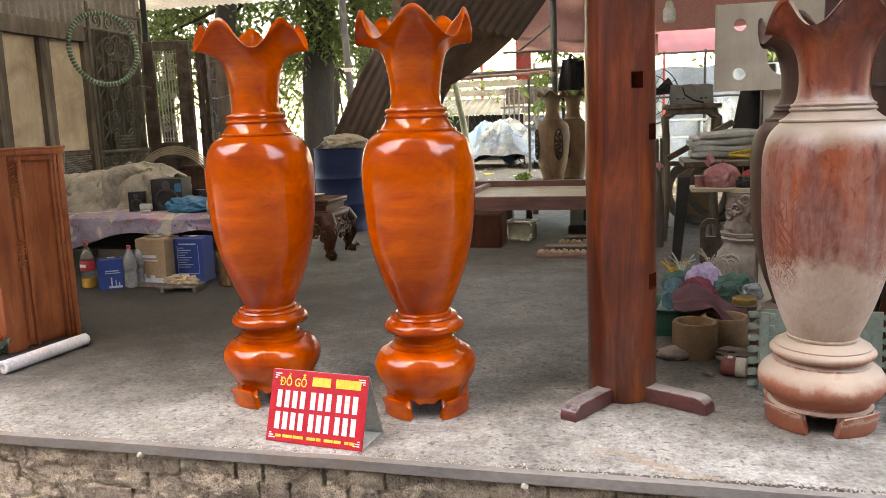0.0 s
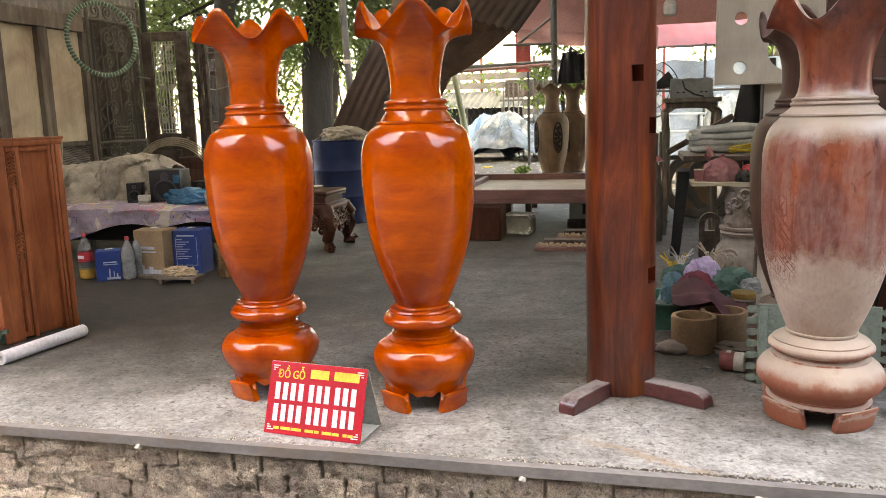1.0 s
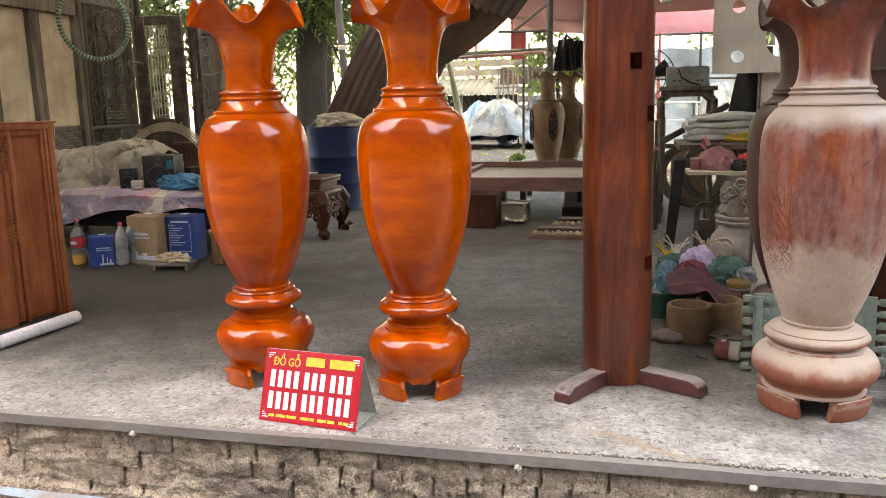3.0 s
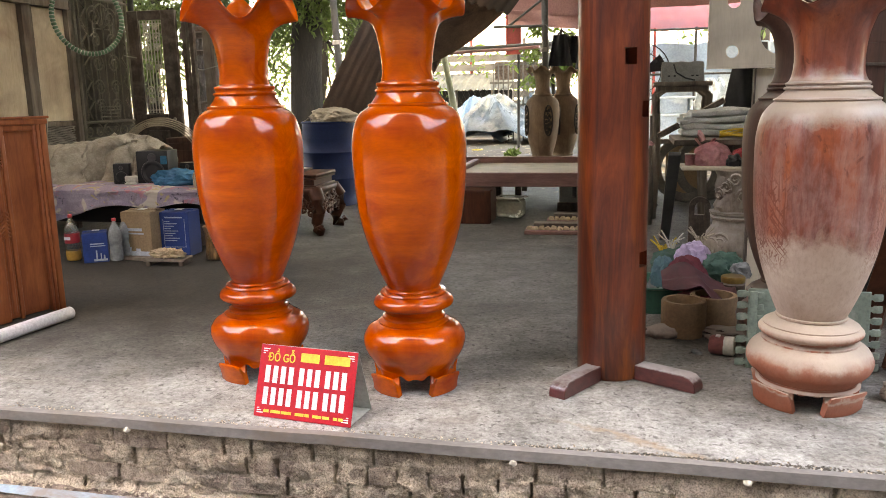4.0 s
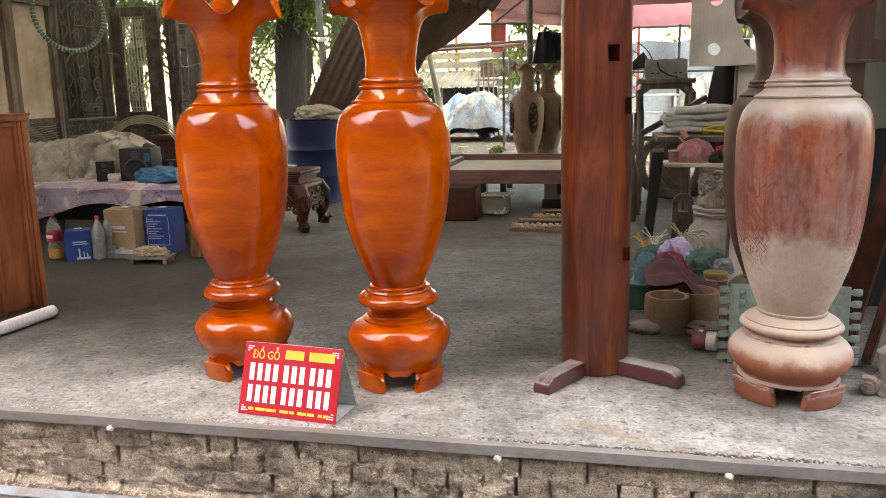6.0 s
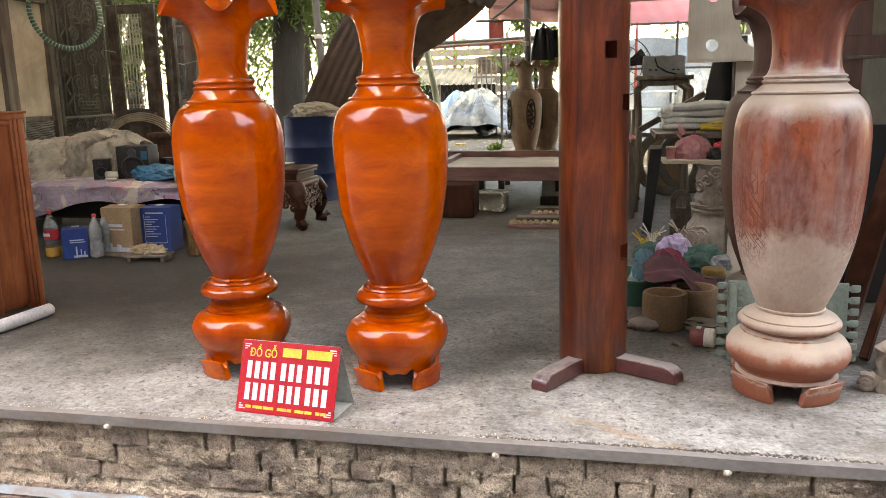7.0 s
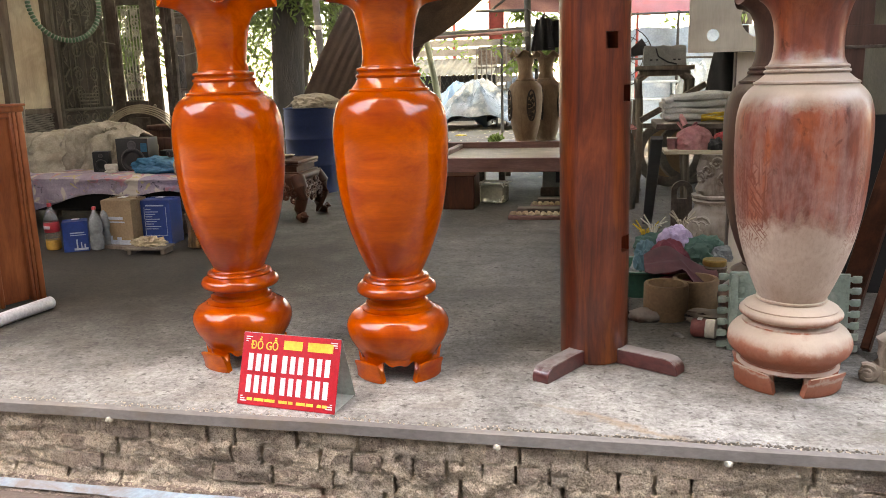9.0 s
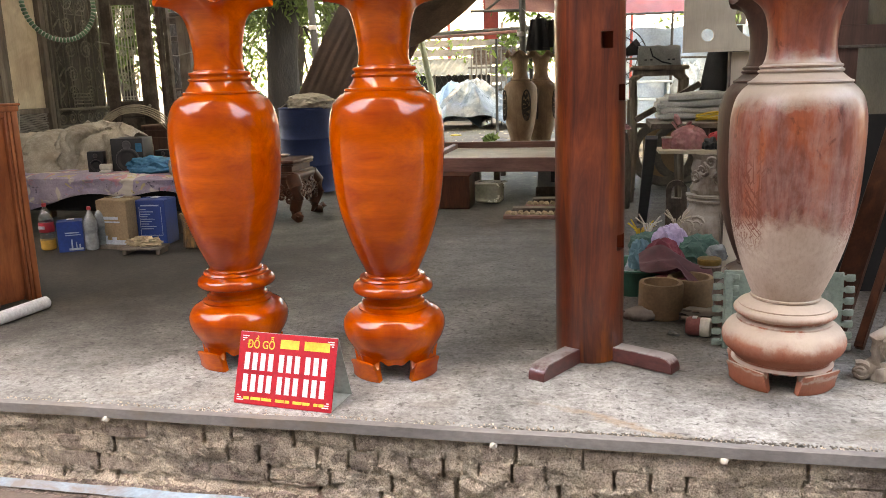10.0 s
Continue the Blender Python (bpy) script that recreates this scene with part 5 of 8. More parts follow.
turn = lambda deg: Matrix.Rotation(radians(deg), 4, "Z")
speaker("large black loudspeaker with blue sticker on the sofa", T(-3.82, 5.94, 0.485) @ turn(12), 0.26, 0.265, 0.24, badge=True)
speaker("small black loudspeaker on the sofa", T(-4.08, 5.83, 0.485) @ turn(24), 0.125, 0.165, 0.12)
speaker("small black loudspeaker on the sofa", T(-3.63, 6.12, 0.485) @ turn(8), 0.135, 0.15, 0.12)
clock = thing("desk_clock", "small cream plastic gadget on the sofa", "gadget", T(-3.94, 5.72, 0.488) @ turn(20))
part("base", lathe([(0.0, 0), (0.045, 0), (0.045, 0.012), (0.03, 0.02)], 18), CREAM, clock)
part("body", box(0.10, 0.04, 0.05, T(0.01, 0, 0.045), 0.012, 2), CREAM, clock)
solo("plastic_bag", crumple(0.20, 0.13, 0.085, None, 3.3), BLUEBAG, "crumpled blue plastic bag on the sofa", "bag", T(-3.55, 5.78, 0.485))
solo("folded_cloth", lump(0.16, 0.10, 0.06, None, 0.12, 2.0, 5.3, 4), PINKBAG, "folded pink cloth on the sofa", "cloth", T(-3.30, 6.15, 0.485))
solo("cloth_roll", lump(0.09, 0.14, 0.16, None, 0.12, 2.2, 9.3, 4), BEIGECLOTH, "crumpled tan cloth at the sofa's end", "cloth", T(-3.20, 5.62, 0.485) @ Matrix.Diagonal((1, 1, 0.7, 1)))
coil = thing("cane_coil", "loose coil of split cane leaning behind the sofa", "coil", T(-4.44, 7.0, 0.52) @ turn(10))
for k in range(9):
    r = 0.40 + 0.012 * (k % 5) - 0.02 * (k // 5)
    part("cane", tube([(r * math.cos(a * math.pi / 20) * 0.98, 0.03 * math.sin(a + k) * 0.3 + 0.012 * (k - 4), r * math.sin(a * math.pi / 20) + 0.006 * k) for a in range(40)], 0.006, 5, True), CANE, coil)
chest = thing("wooden_chest", "faded red-brown wooden chest behind the sofa", "chest", T(-4.28, 7.32, 0))
part("body", box(0.36, 0.35, 0.74, T(0, 0, 0.37), 0.008, 1), CHESTWOOD, chest)
part("lid", box(0.39, 0.38, 0.05, T(0, 0, 0.765), 0.012, 2), CHESTWOOD, chest)
part("front_frame", box(0.28, 0.012, 0.5, T(0, -0.18, 0.42), 0.006, 1), CHESTWOOD, chest)

# things on the floor before the sofa
def carton(label, m, w, d, h, material, lines, flaps=True, name="carton"):
    ob = thing(name, label, "box", m, "cartons by the sofa")
    part("body", box(w, d, h, T(0, 0, h / 2), 0.003, 1), material, ob)
    for x0, x1, z0, z1, mm in lines:
        part("print_bar", box((x1 - x0) * w, 0.002, (z1 - z0) * h, T(((x0 + x1) / 2 - 0.5) * w, -d / 2 - 0.0015, (z0 + z1) / 2 * h)), mm, ob)
    if flaps:
        part("flap", box(w * 0.96, d * 0.5, 0.004, T(0, -d * 0.24, h + 0.004) @ Matrix.Rotation(radians(3), 4, "X")), material, ob)
        part("flap", box(w * 0.96, d * 0.48, 0.004, T(0, d * 0.25, h + 0.008) @ Matrix.Rotation(radians(-5), 4, "X")), material, ob)
        part("tape", box(0.05, d * 0.3, 0.004, T(w * 0.05, -d * 0.1, h + 0.017)), WHITE, ob, "white tape")
    return ob


tall = carton("tall brown cardboard carton with faint print", T(-3.535, 5.25, 0) @ turn(-2), 0.25, 0.2, 0.345, CARDBOARD,
              [(0.2, 0.7, 0.60, 0.66, PALEPRINT), (0.25, 0.75, 0.53, 0.56, PALEPRINT), (0.1, 0.9, 0.04, 0.16, PALEPRINT), (0.15, 0.3, 0.16, 0.25, PALEPRINT), (0.45, 0.6, 0.16, 0.22, PALEPRINT)])
blue_lines = [(0.18, 0.80, 0.88, 0.91, PALEPRINT)] + [(0.15, 0.15 + 0.2 + 0.35 * ((k * 37 % 10) / 10), 0.80 - 0.055 * k, 0.815 - 0.055 * k, PALEPRINT) for k in range(9)] + \
    [(0.12, 0.13, 0.22, 0.86, PALEPRINT), (0.86, 0.87, 0.22, 0.86, PALEPRINT), (0.12, 0.87, 0.215, 0.225, PALEPRINT), (0.42, 0.56, 0.08, 0.16, PALEPRINT)]
carton("tall dark blue printed carton with pale text lines", T(-3.30, 5.36, 0) @ turn(5), 0.225, 0.2, 0.33, BLUEBOX, blue_lines)
carton("small blue printed carton with open flaps", T(-3.80, 5.03, 0) @ turn(32), 0.17, 0.13, 0.215, BLUEBOX,
       [(0.3, 0.85, 0.62, 0.66, PALEPRINT), (0.3, 0.9, 0.55, 0.58, PALEPRINT), (0.4, 0.95, 0.05, 0.12, PALEPRINT), (0.5, 0.56, 0.12, 0.42, PALEPRINT), (0.68, 0.72, 0.12, 0.32, PALEPRINT), (0.8, 0.86, 0.12, 0.25, PALEPRINT)])
BOTTLE = [(0.0, 0.004), (0.03, 0.0), (0.048, 0.008), (0.052, 0.03), (0.051, 0.10), (0.046, 0.13), (0.052, 0.16), (0.052, 0.21), (0.042, 0.255), (0.022, 0.295), (0.0145, 0.31), (0.0145, 0.325)]


def bottle(label, m, scale, fill, label_mat, body_mat):
    ob = thing("plastic_bottle", label, "bottle", m @ Matrix.Scale(scale, 4), "bottles by the sofa")
    part("body", lathe(smooth_profile(BOTTLE, 3), 24), body_mat, ob)
    part("cap", lathe([(0.0, 0.322), (0.0165, 0.322), (0.0165, 0.342), (0.014, 0.345), (0.0, 0.345)], 16), REDPLASTIC, ob, "red screw cap")
    if label_mat:
        part("label_band", lathe([(0.0525, 0.135), (0.0535, 0.138), (0.0535, 0.205), (0.0525, 0.208)], 24, None, False), label_mat, ob, "printed label band")
        part("print_bar", box(0.05, 0.003, 0.022, T(0.0, -0.0535, 0.172)), WHITE, ob)
    if fill:
        part("drink", lathe([(r * 1.006, z) for r, z in smooth_profile(BOTTLE, 3) if z < fill] , 24), ORANGEDRINK, ob, "orange drink left in the bottom")
    return ob


bottle("large clear soft drink bottle a third full of orange drink", T(-3.995, 5.03, 0), 1.0, 0.095, REDPLASTIC, CLEAR)
bottle("grey tinted empty plastic bottle with red cap", T(-3.655, 5.06, 0), 0.92, 0, None, SILVER)
bottle("grey tinted empty plastic bottle with red cap", T(-3.645, 5.18, 0), 0.97, 0, None, SILVER)
tray = thing("wooden_tray", "small wooden board on battens with wood shavings", "tray", T(-3.19, 4.99, 0) @ turn(8))
part("board", box(0.30, 0.16, 0.018, T(0, 0, 0.042), 0.003, 1), GREYWOOD, tray)
for x in (-0.12, 0.12):
    part("batten", box(0.03, 0.15, 0.033, T(x, 0, 0.0165), 0.003, 1), GREYWOOD, tray)
solo("wood_shavings", lump(0.13, 0.06, 0.045, None, 0.5, 5.0, 2.2, 4, True, 0.4), SHAVING, "heap of pale wood shavings on the tray", "shavings", T(-3.2, 5.0, 0.052), kind="stuff")
stump = thing("carved_stool", "small glossy brown and gilt carved wooden stool", "stool", T(-2.93, 5.22, 0) @ turn(14))
part("body", lathe([(0.07, 0.0), (0.082, 0.01), (0.078, 0.06), (0.072, 0.12), (0.078, 0.2), (0.088, 0.225), (0.088, 0.242), (0.06, 0.245)], 28, None, True, lambda a, i, r, z: (r * (1 + 0.06 * math.cos(9 * a)) , z)), GILT, stump)
part("top", lathe([(0.09, 0.236), (0.094, 0.243), (0.09, 0.25), (0.0, 0.252)], 28), GILT, stump)
plank = solo("floor_plank", box(0.42, 0.07, 0.022, None, 0.003, 1), GREYWOOD, "thin plank on the floor under the cartons", "plank", T(-3.62, 5.12, 0.011) @ turn(-4))

# carved low table
ctable = thing("carved_table", "dark glossy carved rosewood low table with scrolled legs", "table", T(-2.85, 6.52, 0))
TX, TY = 0.29, 0.24
part("tabletop", box(2 * TX, 2 * TY, 0.03, T(0, 0, 0.502), 0.01, 2), ROSEWOOD, ctable)
part("waist", box(2 * TX - 0.06, 2 * TY - 0.06, 0.085, T(0, 0, 0.445), 0.004, 1), ROSEWOOD, ctable)
for z in (0.475, 0.41):
    part("moulding", box(2 * TX - 0.01, 2 * TY - 0.01, 0.018, T(0, 0, z), 0.007, 2), ROSEWOOD, ctable)
part("shoulder", box(2 * TX + 0.05, 2 * TY + 0.05, 0.06, T(0, 0, 0.375), 0.025, 3), ROSEWOOD, ctable)
for sx, sy in ((1, -1), (1, 1), (-1, -1), (-1, 1)):
    part("leg", tube([(sx * (TX + p), sy * (TY + p), z) for p, z in ((-0.03, 0.37), (0.015, 0.29), (0.02, 0.20), (-0.02, 0.10), (-0.015, 0.045), (0.03, 0.03), (0.05, 0.055), (0.035, 0.075))], 0.066, 12, False, 0.026), ROSEWOOD, ctable)
for side_, span in (("front", TX), ("end", TY)):
    for k in range(8):
        u = -span + 0.05 + (2 * span - 0.1) * k / 7
        drop = 0.285 - 0.075 * abs(math.cos(k * 0.9))
        for r_, zz in ((0.045, drop + 0.045), (0.034, drop - 0.02)):
            pts = spiral(u, zz, r_, 1.5, k * 1.3, (-1) ** k, 16)
            pts = [(px_, -TY - 0.022, pz) for px_, _, pz in pts] if side_ == "front" else [(TX + 0.022, px_, pz) for px_, _, pz in pts]
            part("carved_scroll", tube(pts, 0.012, 6), ROSEWOOD, ctable)
part("apron", box(2 * TX - 0.06, 0.02, 0.15, T(0, -TY - 0.005, 0.295), 0.006, 1), ROSEWOOD, ctable)
part("apron", box(0.02, 2 * TY - 0.06, 0.15, T(TX + 0.005, 0, 0.295), 0.006, 1), ROSEWOOD, ctable)
solo("dish", lathe([(0.0, 0.0), (0.04, 0.0), (0.075, 0.016), (0.08, 0.022), (0.07, 0.018), (0.0, 0.006)], 24, None, False), CREAM, "small pale dish on the carved table", "dish", T(-2.81, 6.62, 0.517))

# blue drum
drum = thing("oil_drum", "dark blue steel drum with ribs and a rag on its lid", "drum", T(-3.155, 8.17, 0))
prof = [(0.0, 0.0), (0.27, 0.0), (0.29, 0.008), (0.29, 0.02), (0.282, 0.03)]
for z in (0.28, 0.56):
    prof += [(0.282, z), (0.293, z + 0.014), (0.293, z + 0.024), (0.282, z + 0.038)]
for k in range(5):
    prof += [(0.282, 0.72 + 0.022 * k), (0.286, 0.731 + 0.022 * k)]
part("shell", lathe(prof + [(0.282, 0.87), (0.282, 0.885)], 56), BLUEDRUM, drum)
part("rim", lathe([(0.272, 0.878), (0.282, 0.885), (0.291, 0.89), (0.292, 0.898), (0.286, 0.903), (0.274, 0.9), (0.272, 0.878)], 56, None, False), BLUEDRUM, drum)
part("lid", lathe([(0.0, 0.884), (0.275, 0.884), (0.275, 0.888), (0.0, 0.890)], 40), BLUEDRUM, drum)
solo("rag", crumple(0.25, 0.2, 0.11, None, 6.1), BEIGECLOTH, "crumpled pale rag on the drum", "rag", T(-3.09, 8.14, 0.888))
solo("cable", tube([(-3.39 + 0.04 * k, 8.05 + 0.06 * math.sin(k * 1.7), 0.90 + 0.05 * abs(math.sin(k * 0.9))) for k in range(14)], 0.006, 6), DARKWOOD, "dark loose cable on the drum", "cable")

# dark timber rack behind the first vase
rack = thing("timber_rack", "weathered dark timber rack with posts and rails", "rack", T(-5.14, 8.75, 0) @ turn(4))
for x, r in ((0.02, 0.05), (0.33, 0.14), (0.50, 0.05)):
    part("post", box(r, r, 1.95, T(x, 0, 0.975), 0.006, 1), GREYWOOD, rack)
for z, h in ((1.90, 0.07), (1.70, 0.06), (1.12, 0.03), (0.55, 0.05)):
    part("rail", box(0.56, 0.06, h, T(0.26, -0.02, z), 0.006, 1), DARKWOOD, rack)
part("shelf", box(0.56, 0.4, 0.05, T(0.26, 0.15, 1.975), 0.008, 1), DARKWOOD, rack)
solo("leaning_plank", beam_between(bmesh.new(), (-4.72, 8.30, 0.0), (-4.98, 8.66, 1.32), 0.05, 0.02), PALEWALL, "pale thin plank leaning on the rack", "plank")
solo("hanging_pouch", lump(0.10, 0.06, 0.12, None, 0.12, 2.2, 3.0, 4, False), BLACK, "black pouch hanging on the rack", "pouch", T(-4.98, 8.64, 1.28))
solo("tie_wire", tube([(-5.10, 7.50, 1.62), (-4.7, 7.9, 1.52), (-4.85, 8.62, 1.50), (-4.62, 8.70, 1.56)], 0.006, 5), IRON, "slack wire tied between door and rack", "wire")

# ---------- low table at the back ----------
bed = thing("low_table", "low red timber table with a pale sunken board top", "table", T(0, 0, 0))
part("front_rail", cuboid(-1.95, -0.12, 7.28, 7.34, 0.305, 0.432, 0.005), PINKWOOD, bed)
part("back_rail", cuboid(-1.95, -0.12, 8.72, 8.78, 0.33, 0.47, 0.005), PINKWOOD, bed)
for x0, x1 in ((-1.66, -1.60), (-0.18, -0.12)):
    part("side_rail", cuboid(x0, x1, 7.34, 8.72, 0.32, 0.45, 0.005), PINKWOOD, bed)
part("board", cuboid(-1.6, -0.18, 7.34, 8.72, 0.385, 0.405, 0.002), PLYGREY, bed, "dusty pale board")
for x in (-1.45, -0.4):
    part("leg", cuboid(x, x + 0.12, 8.5, 8.62, 0.0, 0.33, 0.005), DARKWOOD, bed)
block = solo("wooden_block", cuboid(-1.52, -1.19, 6.98, 7.30, 0.0, 0.303, 0.01), ROSEWOOD, "dark timber block carrying the low table", "block")
crate = thing("clear_crate", "small cloudy plastic crate under the low table", "crate", T(-1.06, 7.36, 0) @ turn(-12))
part("tub", box(0.25, 0.18, 0.18, T(0, 0, 0.10), 0.035, 3), GLASSY, crate)
part("rim", tube([(-0.125, -0.09, 0.20), (0.125, -0.09, 0.20), (0.135, 0.09, 0.20), (-0.135, 0.09, 0.20)], 0.008, 6, True), CREAM, crate)
part("handle", tube([(-0.12, -0.095, 0.03), (-0.125, -0.1, 0.19), (0.1, -0.1, 0.20), (0.13, -0.1, 0.17)], 0.006, 6), CREAM, crate)
prop = thing("paint_tin_box", "pale green box with dark smears propping the low table", "box", T(-0.50, 7.98, 0))
part("body", box(0.30, 0.26, 0.21, T(0, 0, 0.195), 0.006, 1), CARD, prop)
part("block", box(0.34, 0.28, 0.09, T(0, 0, 0.045), 0.006, 1), DARKWOOD, prop)
part("smear", box(0.04, 0.004, 0.15, T(0.0, -0.132, 0.21), 0.001, 1), BLACK, prop)


def carved_plank(m, L, w, seed):
    ob = thing("carved_plank", "red timber plank with carved openwork on the floor", "plank", m, "carved planks")
    part("board", box(L, w, 0.03, T(0, 0, 0.015), 0.004, 1), PINKWOOD, ob)
    part("upper_board", box(L * 0.9, w * 0.45, 0.045, T(L * 0.05, w * 0.26, 0.052), 0.004, 1), DARKWOOD, ob)
    for k in range(int(L / 0.05)):
        part("carving", lump(0.026, 0.022, 0.022, T(-L / 2 + 0.04 + 0.05 * k, -w * 0.22 + 0.012 * (-1) ** k, 0.03), 0.4, 2.5, seed + k, 2), SHAVING, ob)
    return ob


carved_plank(T(-0.50, 6.62, 0) @ turn(2), 0.66, 0.26, 1.0)
carved_plank(T(-0.40, 7.16, 0) @ turn(2), 0.60, 0.24, 30.0)

POLEDARK = surface("dark_green_painted_steel", (0.05, 0.055, 0.045), (0.11, 0.115, 0.095), 5.0, 60.0, 0.6, 0.1)

# ---------- right-hand side ----------
# standing plywood sheet with round cut-outs, on a backing board
stand = thing("plywood_stand", "tall dusty plywood sheet with round cut-outs standing on a board", "board")
sheet_ob = part("sheet", cuboid(0.39, 1.04, 4.58, 4.61, 1.252, 1.702, 0.002), PLYGREY, stand)
cut = bmesh.new()
RX = Matrix.Rotation(radians(90), 4, "X")
for x, z, r in ((0.514, 1.595, 0.033), (0.515, 1.340, 0.033), (0.755, 1.425, 0.105)):
    add_lathe(cut, [(r, -0.06), (r, 0.06)], 36, T(x, 4.595, z) @ RX)
cutter = part("cutter", cut, PLYGREY, None, "", 0)
mod = sheet_ob.modifiers.new("holes", "BOOLEAN")
mod.operation, mod.object, mod.solver = "DIFFERENCE", cutter, "EXACT"
bpy.context.view_layer.update()
cut_mesh = bpy.data.meshes.new_from_object(sheet_ob.evaluated_get(bpy.context.evaluated_depsgraph_get()))
sheet_ob.modifiers.clear()
sheet_ob.data = cut_mesh
bpy.data.objects.remove(cutter)
part("edge_strip", cuboid(0.388, 1.04, 4.565, 4.579, 1.252, 1.268, 0.001), PLYGREY, stand)
part("edge_strip", cuboid(0.388, 0.402, 4.565, 4.579, 1.268, 1.702, 0.001), PLYGREY, stand)
part("leg_board", cuboid(0.645, 1.02, 4.62, 4.65, 0.0, 1.25, 0.002), PLYGREY, stand)
part("leg_edge", cuboid(0.632, 0.644, 4.60, 4.65, 0.0, 1.25, 0.002), DARKWOOD, stand)
dim = thing("brown_board", "tall brown board with a curved cut-out in the dim corner", "board")
for x0, x1, z0, z1, mm in ((1.05, 2.2, 1.252, 1.36, DARKVASE), (1.05, 1.27, 1.36, 1.70, DARKVASE), (1.05, 1.24, 0.0, 1.248, DARKVASE), (1.44, 2.2, 1.36, 1.70, DARKWOOD)):
    part("panel", cuboid(x0, x1, 4.50, 4.53, z0, z1, 0.002), mm, dim)
part("ledge", cuboid(1.05, 2.2, 4.48, 4.499, 1.246, 1.262, 0.001), DARKWOOD, dim)
# black sheet added to put the corner's shade behind the timbers
structure("dark_partition", cuboid(1.20, 2.29, 4.40, 4.44, 0.0, 0.92), VOID, "black sheet standing in for the dark corner's shade")
for i, (x0, y0, x1, y1, z1, w, mm) in enumerate(((0.98, 3.62, 1.42, 4.2, 1.15, 0.10, ROSEWOOD), (1.02, 3.40, 1.42, 3.95, 0.95, 0.035, ROSEWOOD), (1.06, 3.30, 1.50, 3.8, 0.86, 0.04, DARKWOOD), (1.16, 3.26, 1.62, 3.72, 0.70, 0.12, ROSEWOOD))):
    solo("timber_offcut", beam_between(bmesh.new(), (x0, y0, 0.02), (x1, y1, z1), w, 0.035), mm, "dusty grey-brown timber offcut leaning sideways", "timber", group="leaning offcuts")
scroll = thing("carved_bracket", "dusty grey carved wooden scroll bracket lying on the slab", "carving", T(1.0, 3.10, 0) @ turn(-10))
part("stem", tube([(-0.075, 0, 0.035), (-0.045, 0, 0.03), (-0.01, 0, 0.06), (0.0, 0, 0.11), (-0.01, 0, 0.16), (0.03, 0, 0.19), (0.09, 0, 0.19), (0.2, 0.02, 0.17)], 0.034, 10, False, 0.03), CARVED, scroll)
part("curl", tube([(x, -0.02, z) for x, _, z in spiral(-0.06, 0.035, 0.034, 1.4, 1.0, -1, 18)], 0.013, 8), CARVED, scroll)
part("curl", tube([(x, -0.03, z) for x, _, z in spiral(0.05, 0.13, 0.045, 1.4, 2.0, 1, 18)], 0.016, 8), CARVED, scroll)
part("curl", tube([(x, -0.025, z) for x, _, z in spiral(0.13, 0.17, 0.05, 1.3, 0.5, 1, 18)], 0.018, 8), CARVED, scroll)
part("foot", lump(0.07, 0.04, 0.05, T(0.03, 0, 0.0), 0.25, 3, 2.0, 3), CARVED, scroll)
for k, (x, y) in enumerate(((1.10, 2.98), (1.16, 3.02))):
    solo("wood_chip", lump(0.028, 0.014, 0.010, None, 0.3, 2.0, k + 3.0, 2), SHAVING, "small pale wood chip on the slab", "chip", T(x, y, 0) @ turn(40 * k), "wood chips")

carved_board = thing("carved_board", "dark red carved wooden board standing upright", "board", T(0.90, 3.98, 0))
part("board", box(0.20, 0.03, 1.80, T(0, 0, 0.90), 0.004, 1), DARKVASE, carved_board)
for x in (0.07, 0.085, 0.097):
    part("bead_moulding", box(0.008, 0.012, 1.80, T(x, -0.019, 0.90), 0.003, 1), DARKVASE, carved_board)
for k in range(16):
    part("carved_scroll", tube([(0.035 + px_ * 0.6, -0.018, pz) for px_, _, pz in spiral(0, 1.0 + 0.05 * k, 0.03, 1.4, k * 1.1, (-1) ** k, 14)], 0.006, 5), DARKVASE, carved_board)

# tall carved side table with a canvas bag
stool = thing("side_table", "tall dusty brown wooden side table with curved legs", "table", T(0.46, 7.62, 0))
part("tabletop", box(0.50, 0.40, 0.04, T(0, 0, 1.205), 0.012, 2), GREYWOOD, stool)
part("apron", box(0.44, 0.34, 0.05, T(0, 0, 1.16), 0.008, 1), GREYWOOD, stool)
for sx in (-1, 1):
    for sy in (-1, 1):
        part("leg", tube([(sx * 0.16, sy * 0.13, 1.16), (sx * 0.225, sy * 0.17, 1.10), (sx * 0.215, sy * 0.165, 0.95), (sx * 0.205, sy * 0.16, 0.4), (sx * 0.225, sy * 0.17, 0.0)], 0.036, 8, False, 0.028), GREYWOOD, stool)
part("stretcher", box(0.42, 0.03, 0.04, T(0, -0.15, 0.70), 0.006, 1), GREYWOOD, stool)
bag = thing("canvas_bag", "grey canvas tool bag with strap on the side table", "bag", T(0.46, 7.60, 1.225))
part("body", sheet(24, 10, lambda u, v: Vector((-0.18 + 0.36 * u + 0.004 * math.sin(v * 20), 0.11 * math.cos(math.pi * v) * (1 - 0.25 * math.sin(math.pi * v)), 0.175 * math.sin(math.pi * v) ** 0.6 + 0.004 * math.sin(u * 17))), 0.008), GREYBAG, bag)
for x in (-0.176, 0.176):
    part("end_panel", box(0.012, 0.17, 0.15, T(x, 0, 0.078), 0.004, 2), GREYBAG, bag)
part("strap", tube([(-0.08, -0.09, 0.15), (-0.06, -0.12, 0.08), (0.02, -0.122, 0.03), (0.10, -0.12, 0.01)], 0.007, 6), BLACK, bag)
